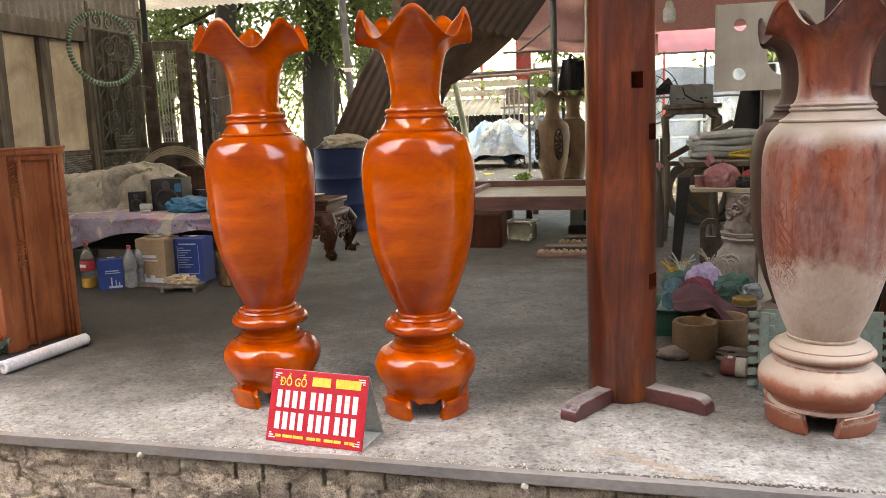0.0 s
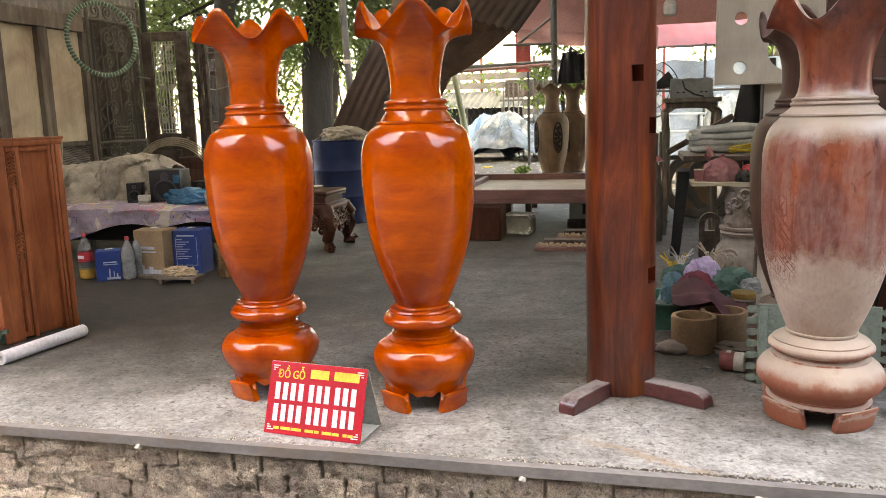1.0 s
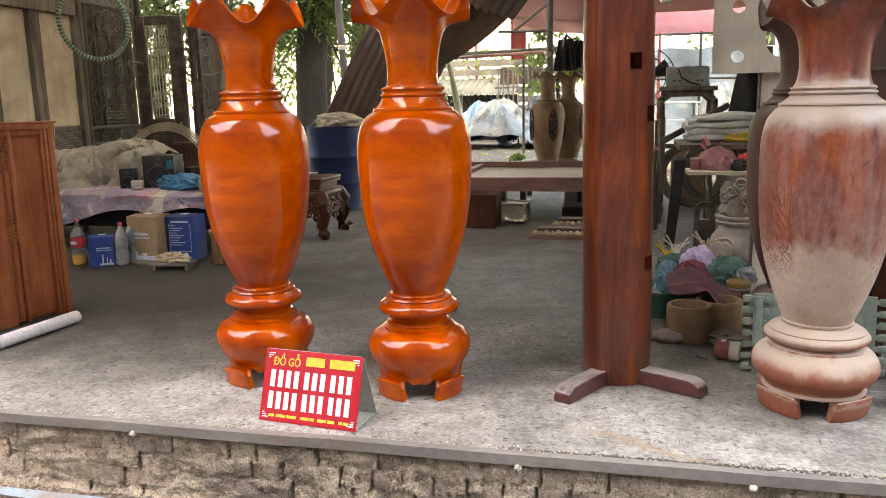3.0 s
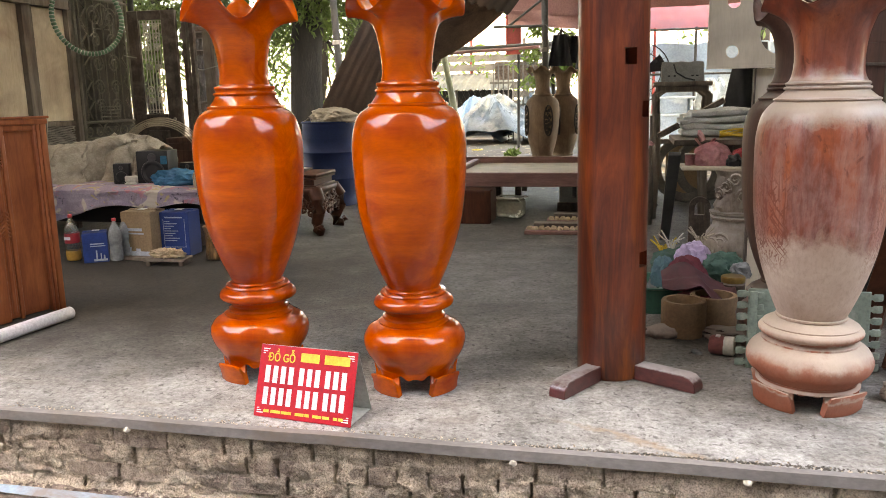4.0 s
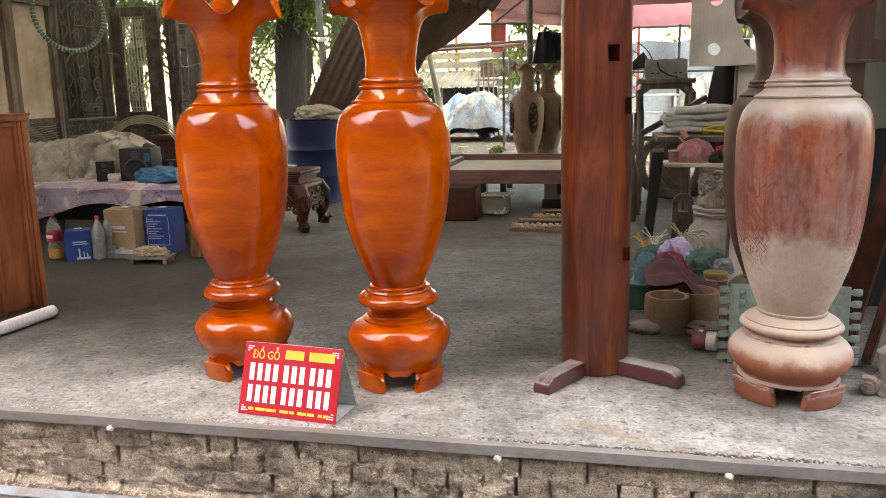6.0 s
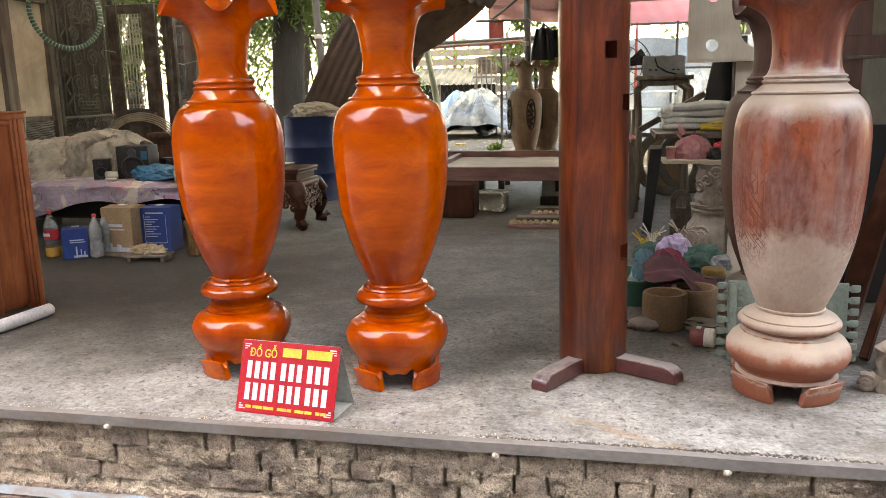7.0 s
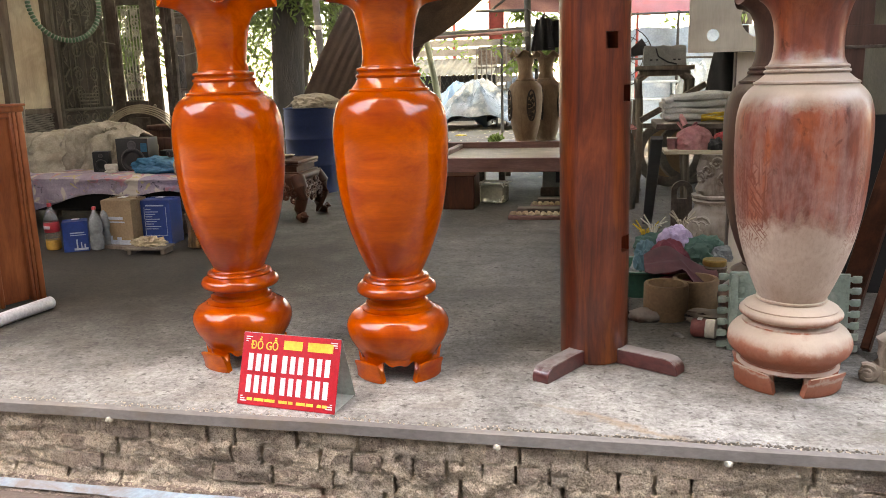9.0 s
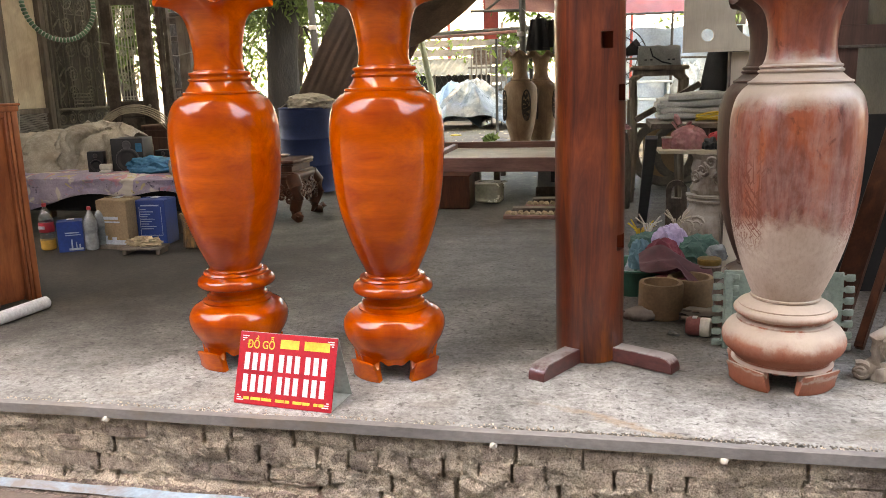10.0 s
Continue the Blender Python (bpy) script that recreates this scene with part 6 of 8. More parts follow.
for x in (-0.12, -0.07, 0.08, 0.12):
    part("buckle", box(0.022, 0.008, 0.012, T(x, -0.112, 0.05), 0.002, 1), BLACK, bag)
# pedestal fan
fan = thing("pedestal_fan", "large black wire-guarded pedestal fan", "fan", T(0.10, 8.3, 0))
for r, y in ((0.29, 0.0), (0.285, -0.06), (0.20, -0.08), (0.10, -0.09)):
    part("guard_ring", tube([(r * math.cos(a * math.pi / 18), y, 1.33 + r * math.sin(a * math.pi / 18)) for a in range(36)], 0.005, 5, True), BLACK, fan)
for k in range(12):
    a = k * math.pi / 6
    part("guard_wire", tube([(0.05 * math.cos(a), -0.09, 1.33 + 0.05 * math.sin(a)), (0.2 * math.cos(a), -0.08, 1.33 + 0.2 * math.sin(a)), (0.29 * math.cos(a), 0, 1.33 + 0.29 * math.sin(a))], 0.003, 4), BLACK, fan)
for k in range(3):
    a = 0.4 + k * 2.094
    part("blade", sheet(8, 5, lambda u, v, a=a: Vector(((0.05 + 0.2 * u) * math.cos(a + 0.7 * (v - 0.5)), -0.03 + 0.04 * (v - 0.5), 1.33 + (0.05 + 0.2 * u) * math.sin(a + 0.7 * (v - 0.5)))), 0.004), BLACK, fan)
part("motor", lathe([(0.0, -0.1), (0.05, -0.1), (0.07, -0.02), (0.06, 0.08), (0.0, 0.1)], 20, T(0, 0.05, 1.33) @ RX), BLACK, fan)
part("pole", tube([(0, 0.06, 0.03), (0, 0.06, 1.3)], 0.02, 10), STEEL, fan)
part("base", lathe([(0.0, 0.0), (0.22, 0.0), (0.22, 0.015), (0.06, 0.04), (0.0, 0.045)], 28, T(0, 0.06, 0)), BLACK, fan)

# workbench with blankets
bench = thing("work_bench", "rough dark timber bench carrying blankets", "bench", T(0, 0, 0))
part("top", cuboid(0.30, 1.30, 5.70, 6.40, 0.775, 0.815), DARKWOOD, bench)
for x in (0.74, 1.22):
    for y in (5.92, 6.34):
        part("leg", cuboid(x - 0.03, x + 0.03, y - 0.03, y + 0.03, 0, 0.775), DARKWOOD, bench)
part("brace", beam_between(bmesh.new(), (0.22, 6.44, 0.80), (0.70, 6.46, 1.07), 0.05, 0.045), DARKWOOD, bench)
blankets = thing("blanket_stack", "stack of folded grey woollen blankets on the bench", "blankets", T(0.66, 6.10, 0.817))
for k in range(4):
    def fold(u, v, k=k):
        x = -0.30 + 0.62 * u
        ang = 2 * math.pi * v
        w = 0.029 + 0.005 * math.sin(u * 9 + k)
        round_ = min(1.0, (u + 0.02) * 12) ** 0.5
        cs, sn = math.copysign(abs(math.cos(ang)) ** 0.4, math.cos(ang)), math.copysign(abs(math.sin(ang)) ** 0.6, math.sin(ang))
        return Vector((x + 0.012 * math.sin(k * 2.3), 0.20 * cs, 0.030 + 0.046 * k + w * round_ * sn + 0.006 * math.sin(u * 7 + k * 1.3) - (0.008 * k if u < 0.1 else 0)))
    bm = sheet(40, 20, fold)
    bmesh.ops.remove_doubles(bm, verts=bm.verts, dist=0.0005)
    bmesh.ops.holes_fill(bm, edges=bm.edges)
    part("blanket", bm, BLANKET, blankets)
rope = bmesh.new()
for j in range(6):
    add_tube(rope, [(0.60 + 0.045 * k, 5.76 + 0.012 * math.cos(k * 1.3 + j), 0.830 + 0.008 * j + 0.012 * math.sin(k * 0.8 + j * 1.1)) for k in range(9)], 0.008, 6)
solo("rope_bundle", rope, ROPE, "loose bundle of yellow rope on the bench", "rope")
solo("dark_jacket", sheet(14, 20, lambda u, v: Vector((0.78 + 0.26 * u - 0.10 * (1 - v) * (1 - u), 6.62 + 0.03 * math.sin(u * 9 + v * 3), 0.86 + 0.48 * v)), 0.012), BLACK, "black jacket hung behind the blankets", "jacket")
solo("coat_post", cuboid(0.97, 1.02, 6.66, 6.71, 0, 1.5), DARKWOOD, "dark timber post behind the bench", "post")

# shelf on a carved pedestal, with its bags
pedestal = thing("carved_pedestal", "dusty grey carved wooden pedestal with scroll relief", "pedestal", T(0.655, 5.30, 0))
part("foot_block", lathe([(0.13, 0.0), (0.15, 0.02), (0.16, 0.10), (0.17, 0.19), (0.15, 0.26), (0.12, 0.30), (0.115, 0.33)], 28, None, True, lambda a, i, r, z: (r * (1 + 0.05 * math.cos(4 * a) + 0.03 * math.sin(9 * a + i)), z)), CARVED, pedestal)
part("collar", lathe([(0.11, 0.33), (0.145, 0.335), (0.15, 0.352), (0.13, 0.362), (0.155, 0.372), (0.155, 0.388), (0.10, 0.392)], 8, turn(22), True), CARVED, pedestal)
part("upper_block", lathe([(0.11, 0.39), (0.125, 0.42), (0.105, 0.48), (0.115, 0.55), (0.10, 0.61), (0.12, 0.648)], 28, None, True, lambda a, i, r, z: (r * (1 + 0.10 * math.sin(5 * a + i * 1.3)), z)), CARVED, pedestal)
for k in range(7):
    a = -2.6 + 0.45 * k
    q = T(0.145 * math.cos(a), 0.145 * math.sin(a), 0.17 + 0.03 * (k % 2)) @ Matrix.Rotation(a + math.pi / 2, 4, "Z")
    bm = tube(spiral(0, 0, 0.06, 1.5, k * 0.9, (-1) ** k, 16), 0.014, 6)
    bmesh.ops.transform(bm, matrix=q, verts=bm.verts)
    part("relief_scroll", bm, CARVED, pedestal)
    q = T(0.11 * math.cos(a), 0.11 * math.sin(a), 0.50 + 0.05 * (k % 3)) @ Matrix.Rotation(a + math.pi / 2, 4, "Z")
    bm = tube(spiral(0, 0, 0.045, 1.4, k * 1.7, (-1) ** k, 14), 0.013, 6)
    bmesh.ops.transform(bm, matrix=q, verts=bm.verts)
    part("relief_scroll", bm, CARVED, pedestal)
solo("shelf_board", cuboid(0.325, 0.92, 5.22, 5.50, 0.650, 0.672, 0.003), PLYGREY, "pale dusty board lying on the pedestal", "shelf")
pink = thing("shopping_bag", "knotted pink thin plastic bag on the board", "bag", T(0.52, 5.36, 0.672))
part("body", crumple(0.13, 0.09, 0.105, None, 5.0, 5, 0.2), PINKBAG, pink)
for sx in (-1, 1):
    part("ear", sheet(8, 8, lambda u, v, sx=sx: Vector((-0.05 + sx * (0.012 + 0.045 * v) + 0.02 * (u - 0.5), 0.012 * math.sin(u * 9), 0.12 + 0.055 * v - 0.02 * abs(u - 0.5))), 0.003), PINKBAG, pink)
part("knot", lump(0.02, 0.02, 0.05, T(-0.06, 0, 0.155) @ Matrix.Rotation(radians(-28), 4, "Y"), 0.3, 3.0, 1.0, 3), PINKBAG, pink)
solo("shopping_bag", lump(0.08, 0.07, 0.075, None, 0.16, 2.4, 8.0, 4, True, 0.3), REDPLASTIC, "dark red plastic bag on the board", "bag", T(0.70, 5.40, 0.672))
solo("cable_lump", lump(0.05, 0.05, 0.05, None, 0.2, 2.4, 2.0, 4), BLACK, "black bundle beside the pink bag", "bundle", T(0.645, 5.30, 0.672))
cup = thing("plastic_cup", "small pink plastic tub on the board", "tub", T(0.378, 5.33, 0.672))
part("wall", lathe([(0.0, 0.002), (0.026, 0.002), (0.031, 0.07), (0.034, 0.074), (0.029, 0.07), (0.024, 0.006)], 20, None, False), PINKBAG, cup)
part("lid", lathe([(0.0, 0.07), (0.033, 0.07), (0.033, 0.078), (0.0, 0.08)], 20), CREAM, cup)
solo("black_plank", beam_between(bmesh.new(), (0.285, 6.30, 0.02), (0.275, 5.16, 0.76), 0.075, 0.03), GREYPLASTIC, "black painted plank leaning on the board", "plank")
holed = bmesh.new()
ring_out = [(0.075 * math.cos(a), 0.30 + 0.075 * math.sin(a)) for a in [math.pi * k / 16 for k in range(17)]]
for y in (-0.02, 0.02):
    outer = [holed.verts.new((x, y, z)) for x, z in ring_out]
    inner = [holed.verts.new((0.038 * math.cos(a) * (1 - 0.1), y, 0.30 + 0.038 * math.sin(a))) for a in [math.pi * k / 16 for k in range(17)]]
    for k in range(16):
        holed.faces.new((outer[k], outer[k + 1], inner[k + 1], inner[k]))
bmesh.ops.bridge_loops(holed, edges=[e for e in holed.edges if len(e.link_faces) == 1])
for x in (-0.056, 0.056):
    add_box(holed, 0.038, 0.04, 0.30, T(x, 0, 0.15))
add_box(holed, 0.08, 0.038, 0.24, T(0, 0, 0.12))
add_box(holed, 0.18, 0.04, 0.14, T(0.14, 0, 0.10), 0.02, 2)
bmesh.ops.recalc_face_normals(holed, faces=holed.faces)
solo("holed_board", holed, DARKWOOD, "dark carved chair splat with an oval hole", "chair part", T(0.52, 6.10, 0.0))

# tyres
def tyre(m, R, w, label):
    ob = thing("tyre", label, "tyre", m, "old tyres")
    prof = [(R - w * 1.1, -w * 0.35), (R - w * 0.7, -w * 0.5), (R - w * 0.15, -w * 0.42), (R, -w * 0.15), (R, w * 0.15), (R - w * 0.15, w * 0.42), (R - w * 0.7, w * 0.5), (R - w * 1.1, w * 0.35), (R - w * 0.9, 0), (R - w * 1.1, -w * 0.35)]
    part("casing", lathe(prof, 56, None, False, lambda a, i, r, z: (r + (0.006 * (math.sin(28 * a) > 0) if i in (3, 4) else 0), z)), RUBBER, ob)
    return ob


tyre(T(0.60, 8.6, 0.35) @ Matrix.Rotation(radians(82), 4, "X") @ turn(0), 0.345, 0.085, "dusty old motorbike tyre leaning upright")
tyre(T(0.84, 8.85, 0.345) @ Matrix.Rotation(radians(86), 4, "X"), 0.345, 0.08, "dusty old motorbike tyre leaning upright")
solo("rubber_strip_roll", lump(0.08, 0.07, 0.25, None, 0.10, 2.0, 3.0, 4), RUBBER, "dark bundle of rubber strips by the column", "bundle", T(0.14, 7.1, 0.0) @ Matrix.Diagonal((1, 1, 1.9, 1)))
solo("cardboard_sheet", cuboid(0.42, 0.82, 9.2, 9.24, 0, 0.62), CARDBOARD, "tan cardboard sheet behind the tyres", "cardboard")
solo("pink_rag", lump(0.06, 0.05, 0.03, None, 0.3, 3, 2.2, 3), PINKBAG, "pink rag on the rubber bundle", "rag", T(0.15, 7.08, 0.69))
crate2 = thing("slat_crate", "rough bundle of pale wood strips on end", "wood strips", T(0.13, 7.5, 0.0))
for k in range(6):
    part("strip", box(0.025, 0.02, 0.92 + 0.02 * (k % 3), T(-0.05 + 0.03 * k, 0.01 * (k % 2), 0.46), 0.003, 1), GREYWOOD, crate2)

# heap of bags in and round a green basin
solo("plastic_basin", lathe([(0.0, 0.0), (0.13, 0.0), (0.175, 0.11), (0.195, 0.115), (0.196, 0.122), (0.172, 0.12), (0.125, 0.01), (0.0, 0.008)], 40, None, False), GREENPLASTIC, "green plastic basin on the floor", "basin", T(0.135, 4.30, 0.0) @ Matrix.Diagonal((1, 1, 1.25, 1)))
HEAP = [("net_bag", GREENNET, "crumpled dark green mesh bag on the heap", (0.47, 4.44, 0.10), (0.14, 0.11, 0.125), 0.42, 1.1, 20),
        ("net_bag", GREENNET, "crumpled dark green mesh bag on the heap", (0.23, 4.48, 0.16), (0.10, 0.08, 0.085), 0.42, 4.4, -10),
        ("red_cloth", MAROONCLOTH, "crumpled dusty red cloth on the heap", (0.295, 4.24, 0.13), (0.10, 0.08, 0.12), 0.34, 2.7, 0),
        ("lilac_bag", LILACBAG, "crumpled lilac plastic bag on the heap", (0.345, 4.44, 0.20), (0.095, 0.07, 0.10), 0.36, 6.2, 30),
        ("teal_cloth", TEALBAG, "crumpled teal cloth on the heap", (0.185, 4.30, 0.13), (0.06, 0.06, 0.10), 0.4, 3.9, 0),
        ("dark_sheet", MAROONCLOTH, "dark maroon folded sheet under the bags", (0.36, 4.14, 0.04), (0.15, 0.08, 0.07), 0.3, 8.4, 0),
        ("clear_bag", SILVER, "small crumpled clear plastic bag on the heap", (0.58, 4.36, 0.17), (0.05, 0.04, 0.05), 0.5, 2.2, 0),
        ("refuse_heap", GREYBAG, "dark dusty heap of sacks on the floor", (0.34, 4.44, 0.0), (0.24, 0.18, 0.15), 0.3, 5.0, 0)]
for name, mm, label, at, size, ro, sd, deg in HEAP:
    solo(name, crumple(*size, None, sd, 5, ro * 0.85), mm, label, "bag" if "bag" in name else "cloth", T(*at) @ turn(deg))
def net_drape(u, v):
    x, y = 0.16 + 0.44 * u, 4.28 + 0.26 * v
    z = 0.10 + 0.15 * math.exp(-((u - 0.35) / 0.4) ** 2) * (0.45 + 0.55 * v) + 0.07 * noise.voronoi(Vector((u * 5, v * 4, 1)))[0][0] + 0.015 * noise.noise(Vector((u * 14, v * 12, 3)))
    return Vector((x + 0.02 * noise.noise(Vector((v * 6, u * 6, 9))), y - 0.06 * (1 - v) * math.sin(u * 7), z - 0.06 * (1 - v) ** 2))


solo("green_net", sheet(40, 30, net_drape, 0.004), GREENNET, "green netting draped over the heap", "net", smooth=25)
solo("maroon_sheet", sheet(24, 16, lambda u, v: Vector((0.17 + 0.36 * u, 4.02 + 0.16 * v, 0.155 + 0.05 * math.sin(u * 5.5) + 0.05 * v + 0.03 * noise.voronoi(Vector((u * 4, v * 3, 6)))[0][0] - 0.05 * (1 - v) * abs(math.sin(u * 6)))), 0.004), DARKMAROON, "stiff dark maroon sheet hanging over the tubs", "sheet", smooth=25)
for (x, y, z), mm, label, n in (((0.20, 4.66, 0.24), ROPE, "splayed tuft of yellow fibre on the heap", 12), ((0.40, 4.66, 0.30), CANE, "splayed pale twigs on the heap", 14), ((0.24, 4.62, 0.28), CREAM, "pale plastic sprig on the heap", 7)):
    bm = bmesh.new()
    for k in range(n):
        a = k * 2.4
        add_tube(bm, [(0, 0, -0.05), (0.03 * math.cos(a), 0.02 * math.sin(a), 0.03), (0.075 * math.cos(a), 0.03 * math.sin(a), 0.05 + 0.035 * math.sin(k * 1.7))], 0.004, 4)
    solo("twig_tuft", bm, mm, label, "twigs", T(x, y, z))
for x, y, r, h, label in ((0.262, 3.845, 0.104, 0.168, "round tan wooden tub on the floor"), (0.415, 4.02, 0.112, 0.155, "round tan wooden tub with thick rim")):
    tub = thing("wooden_tub", label, "tub", T(x, y, 0), "tan tubs")
    part("wall", lathe([(r * 0.97, 0.0), (r, 0.01), (r, h - 0.008), (r - 0.004, h), (r - 0.022, h), (r - 0.025, h - 0.01), (r - 0.025, 0.012), (0.0, 0.012)], 44, None, False), TUBWOOD, tub)
    part("bottom", lathe([(0.0, 0.0), (r * 0.97, 0.0), (r * 0.97, 0.01), (0.0, 0.012)], 32), TUBWOOD, tub)
jar = thing("storage_jar", "squat dark jar with a brass-coloured lid", "jar", T(0.525, 4.20, 0.0))
part("body", lathe([(0.0, 0.0), (0.055, 0.0), (0.062, 0.03), (0.06, 0.17), (0.05, 0.18)], 28), DARKWOOD, jar)
part("lid", lathe([(0.0, 0.18), (0.058, 0.18), (0.06, 0.185), (0.06, 0.205), (0.055, 0.21), (0.0, 0.21)], 28), GOLD, jar, "brass-coloured screw lid")
can = thing("drink_can", "red and white tin lying on the slab", "can", T(0.355, 3.56, 0.043) @ Matrix.Rotation(radians(90), 4, "Y") @ Matrix.Rotation(radians(14), 4, "X"))
part("wall", lathe([(0.0, 0.0), (0.034, 0.0), (0.042, 0.012), (0.042, 0.055), (0.038, 0.06)], 28), DULLRED, can)
part("collar", lathe([(0.038, 0.06), (0.042, 0.064), (0.042, 0.10), (0.036, 0.106), (0.0, 0.104)], 28), CREAM, can, "white end of the tin")
part("print_bar", box(0.004, 0.03, 0.02, T(-0.0415, 0.0, 0.035)), WHITE, can)
solo("glass_scrap", lump(0.03, 0.014, 0.012, None, 0.3, 2, 1, 3), SILVER, "small grey scrap on the slab", "scrap", T(0.30, 3.55, 0) @ turn(-40))
solo("dark_offcut", lump(0.09, 0.05, 0.04, None, 0.25, 2, 6, 3), DARKWOOD, "dark timber offcut beside the column", "offcut", T(0.17, 3.78, 0))
solo("leaf_litter", lump(0.16, 0.10, 0.035, None, 0.3, 2.5, 9, 4), DARKWOOD, "dark litter between the tubs", "litter", T(0.50, 3.80, 0), kind="stuff")
mat_ = thing("foam_mat", "sage green interlocking foam mat standing on edge", "mat", T(0.437, 3.392, 0.0) @ Matrix.Rotation(radians(-3), 4, "X"))
for i, (y, x0) in enumerate(((0.0, 0.045), (0.013, 0.052))):
    part("panel", box(0.46, 0.011, 0.335, T(x0 + 0.23, y, 0.1675), 0.002, 1), FOAM, mat_)
    for k in range(7):
        part("tooth", box(0.034, 0.011, 0.028, T(x0 - 0.026, y, 0.025 + 0.048 * k), 0.004, 2), FOAM, mat_)
        part("tooth_neck", box(0.014, 0.010, 0.016, T(x0 - 0.004, y, 0.025 + 0.048 * k), 0.0), FOAM, mat_)
        part("tooth", box(0.034, 0.011, 0.028, T(x0 + 0.487, y, 0.025 + 0.048 * k), 0.004, 2), FOAM, mat_)
        part("tooth_neck", box(0.014, 0.010, 0.016, T(x0 + 0.465, y, 0.025 + 0.048 * k), 0.0), FOAM, mat_)
part("border", box(0.03, 0.013, 0.325, T(0.065, -0.013, 0.165), 0.004, 2), FOAM, mat_, "second worn border strip")
for k in range(7):
    part("tooth", box(0.026, 0.012, 0.026, T(0.091, -0.013, 0.022 + 0.048 * k), 0.004, 2), FOAM, mat_)
broom = bmesh.new()
for k in range(60):
    a, b = random.random(), random.random()
    add_tube(broom, [(0.12 * a, 0.10 * b, 0.0 + 0.02 * b), (0.12 * a + 0.02, 0.10 * b - 0.03, 0.04 + 0.05 * a), (0.15 * a + 0.03, 0.1 * b - 0.09, 0.03 + 0.05 * b)], 0.003, 4)
solo("broom_bristles", broom, GREENNET, "green and red plastic broom head on the slab", "broom", T(-3.36, 3.34, 0))
broom = bmesh.new()
for k in range(30):
    a, b = random.random(), random.random()
    add_tube(broom, [(0.12 * a, 0.10 * b, 0.05 + 0.02 * b), (0.12 * a + 0.02, 0.10 * b - 0.03, 0.075 + 0.03 * a), (0.15 * a + 0.03, 0.1 * b - 0.07, 0.07 + 0.03 * b)], 0.003, 4)
solo("broom_bristles", broom, REDPLASTIC, "green and red plastic broom head on the slab", "broom", T(-3.37, 3.36, 0))

# ---------- under the roof at the back ----------
def drape(p00, p10, p01, p11, sag, folds, thick, nu=40, nv=24, rip=0.02, seed=0.0):
    c = [Vector(p) for p in (p00, p10, p01, p11)]

    def at(u, v):
        p = c[0] * (1 - u) * (1 - v) + c[1] * u * (1 - v) + c[2] * (1 - u) * v + c[3] * u * v
        p = p + Vector((0, 0, -sag * 4 * u * (1 - u) * (0.4 + v * (1.2 - v))))
        p += Vector((0, 1, 0.5)) * rip * math.sin(folds * u * math.pi * 2 + 3 * v) + Vector((0.3, 0.5, 0.8)) * rip * 1.4 * noise.fractal(Vector((u * 5 + seed, v * 5, seed)), 1, 2, 4)
        return p
    return sheet(nu, nv, at, thick)


tarp = thing("red_tarpaulin", "faded red tarpaulin slung behind the steel pole", "tarpaulin")
part("sheet", drape((-1.59, 10.9, 2.17), (3.06, 10.9, 2.32), (-2.57, 10.3, 3.77), (4.15, 10.3, 3.57), 0.10, 3, 0.006, 60, 30, 0.03, 2.0), TARPRED, tarp)
part("hem", drape((-1.59, 10.9, 2.07), (0.245, 11.0, 1.90), (-1.59, 10.88, 2.255), (0.245, 10.95, 2.18), 0.02, 2, 0.008, 40, 8, 0.012, 5.0), TARPRED, tarp)
brown = thing("brown_tarpaulin", "dark brown tarpaulin bulging down from the roof", "tarpaulin")


def bulge(u, v):
    x = -2.62 + 1.47 * u
    low = 1.50 + 0.72 * max(0, (u - 0.22) / 0.78) ** 1.6
    z = low + (2.62 - low) * v
    return Vector((x - 0.10 * v, 8.9 - 0.55 * math.sin(math.pi * min(1, v * 1.15)) ** 0.8 * math.sin(math.pi * min(1, u * 0.9 + 0.1)) + 0.03 * noise.fractal(Vector((u * 5, v * 5, 4)), 1, 2, 4), z))


part("sheet", sheet(44, 30, bulge, 0.008), TARPBROWN, brown)
lean = thing("leaning_tin_sheet", "big dark rusty corrugated sheet leaning behind the drum", "tin sheet")


def lean_at(u, v):
    base = Vector((-4.38 + 1.3 * u, 10.0, 0.0))
    top = Vector((-2.92 + 1.3 * u, 9.7, 2.55))
    p = base.lerp(top, v)
    return p + Vector((-0.10 * math.sin(math.pi * v), -0.0045 * math.sin(u * 2 * math.pi * 11), 0))


part("sheet", sheet(100, 12, lean_at, 0.005), TINDARK, lean)
edge_roof = thing("roof_edge_sheet", "dark corrugated sheet hanging at the roof's edge", "tin sheet")


def edge_at(u, v):
    p = Vector((-2.35, 8.55, 2.62)).lerp(Vector((-0.72, 7.75, 2.40)), u) + Vector((-0.42, 0.10, -0.50)) * v * (0.45 + 0.55 * u)
    return p + Vector((0.25, 0.2, 0.6)) * 0.022 * math.sin(u * 2 * math.pi * 15)


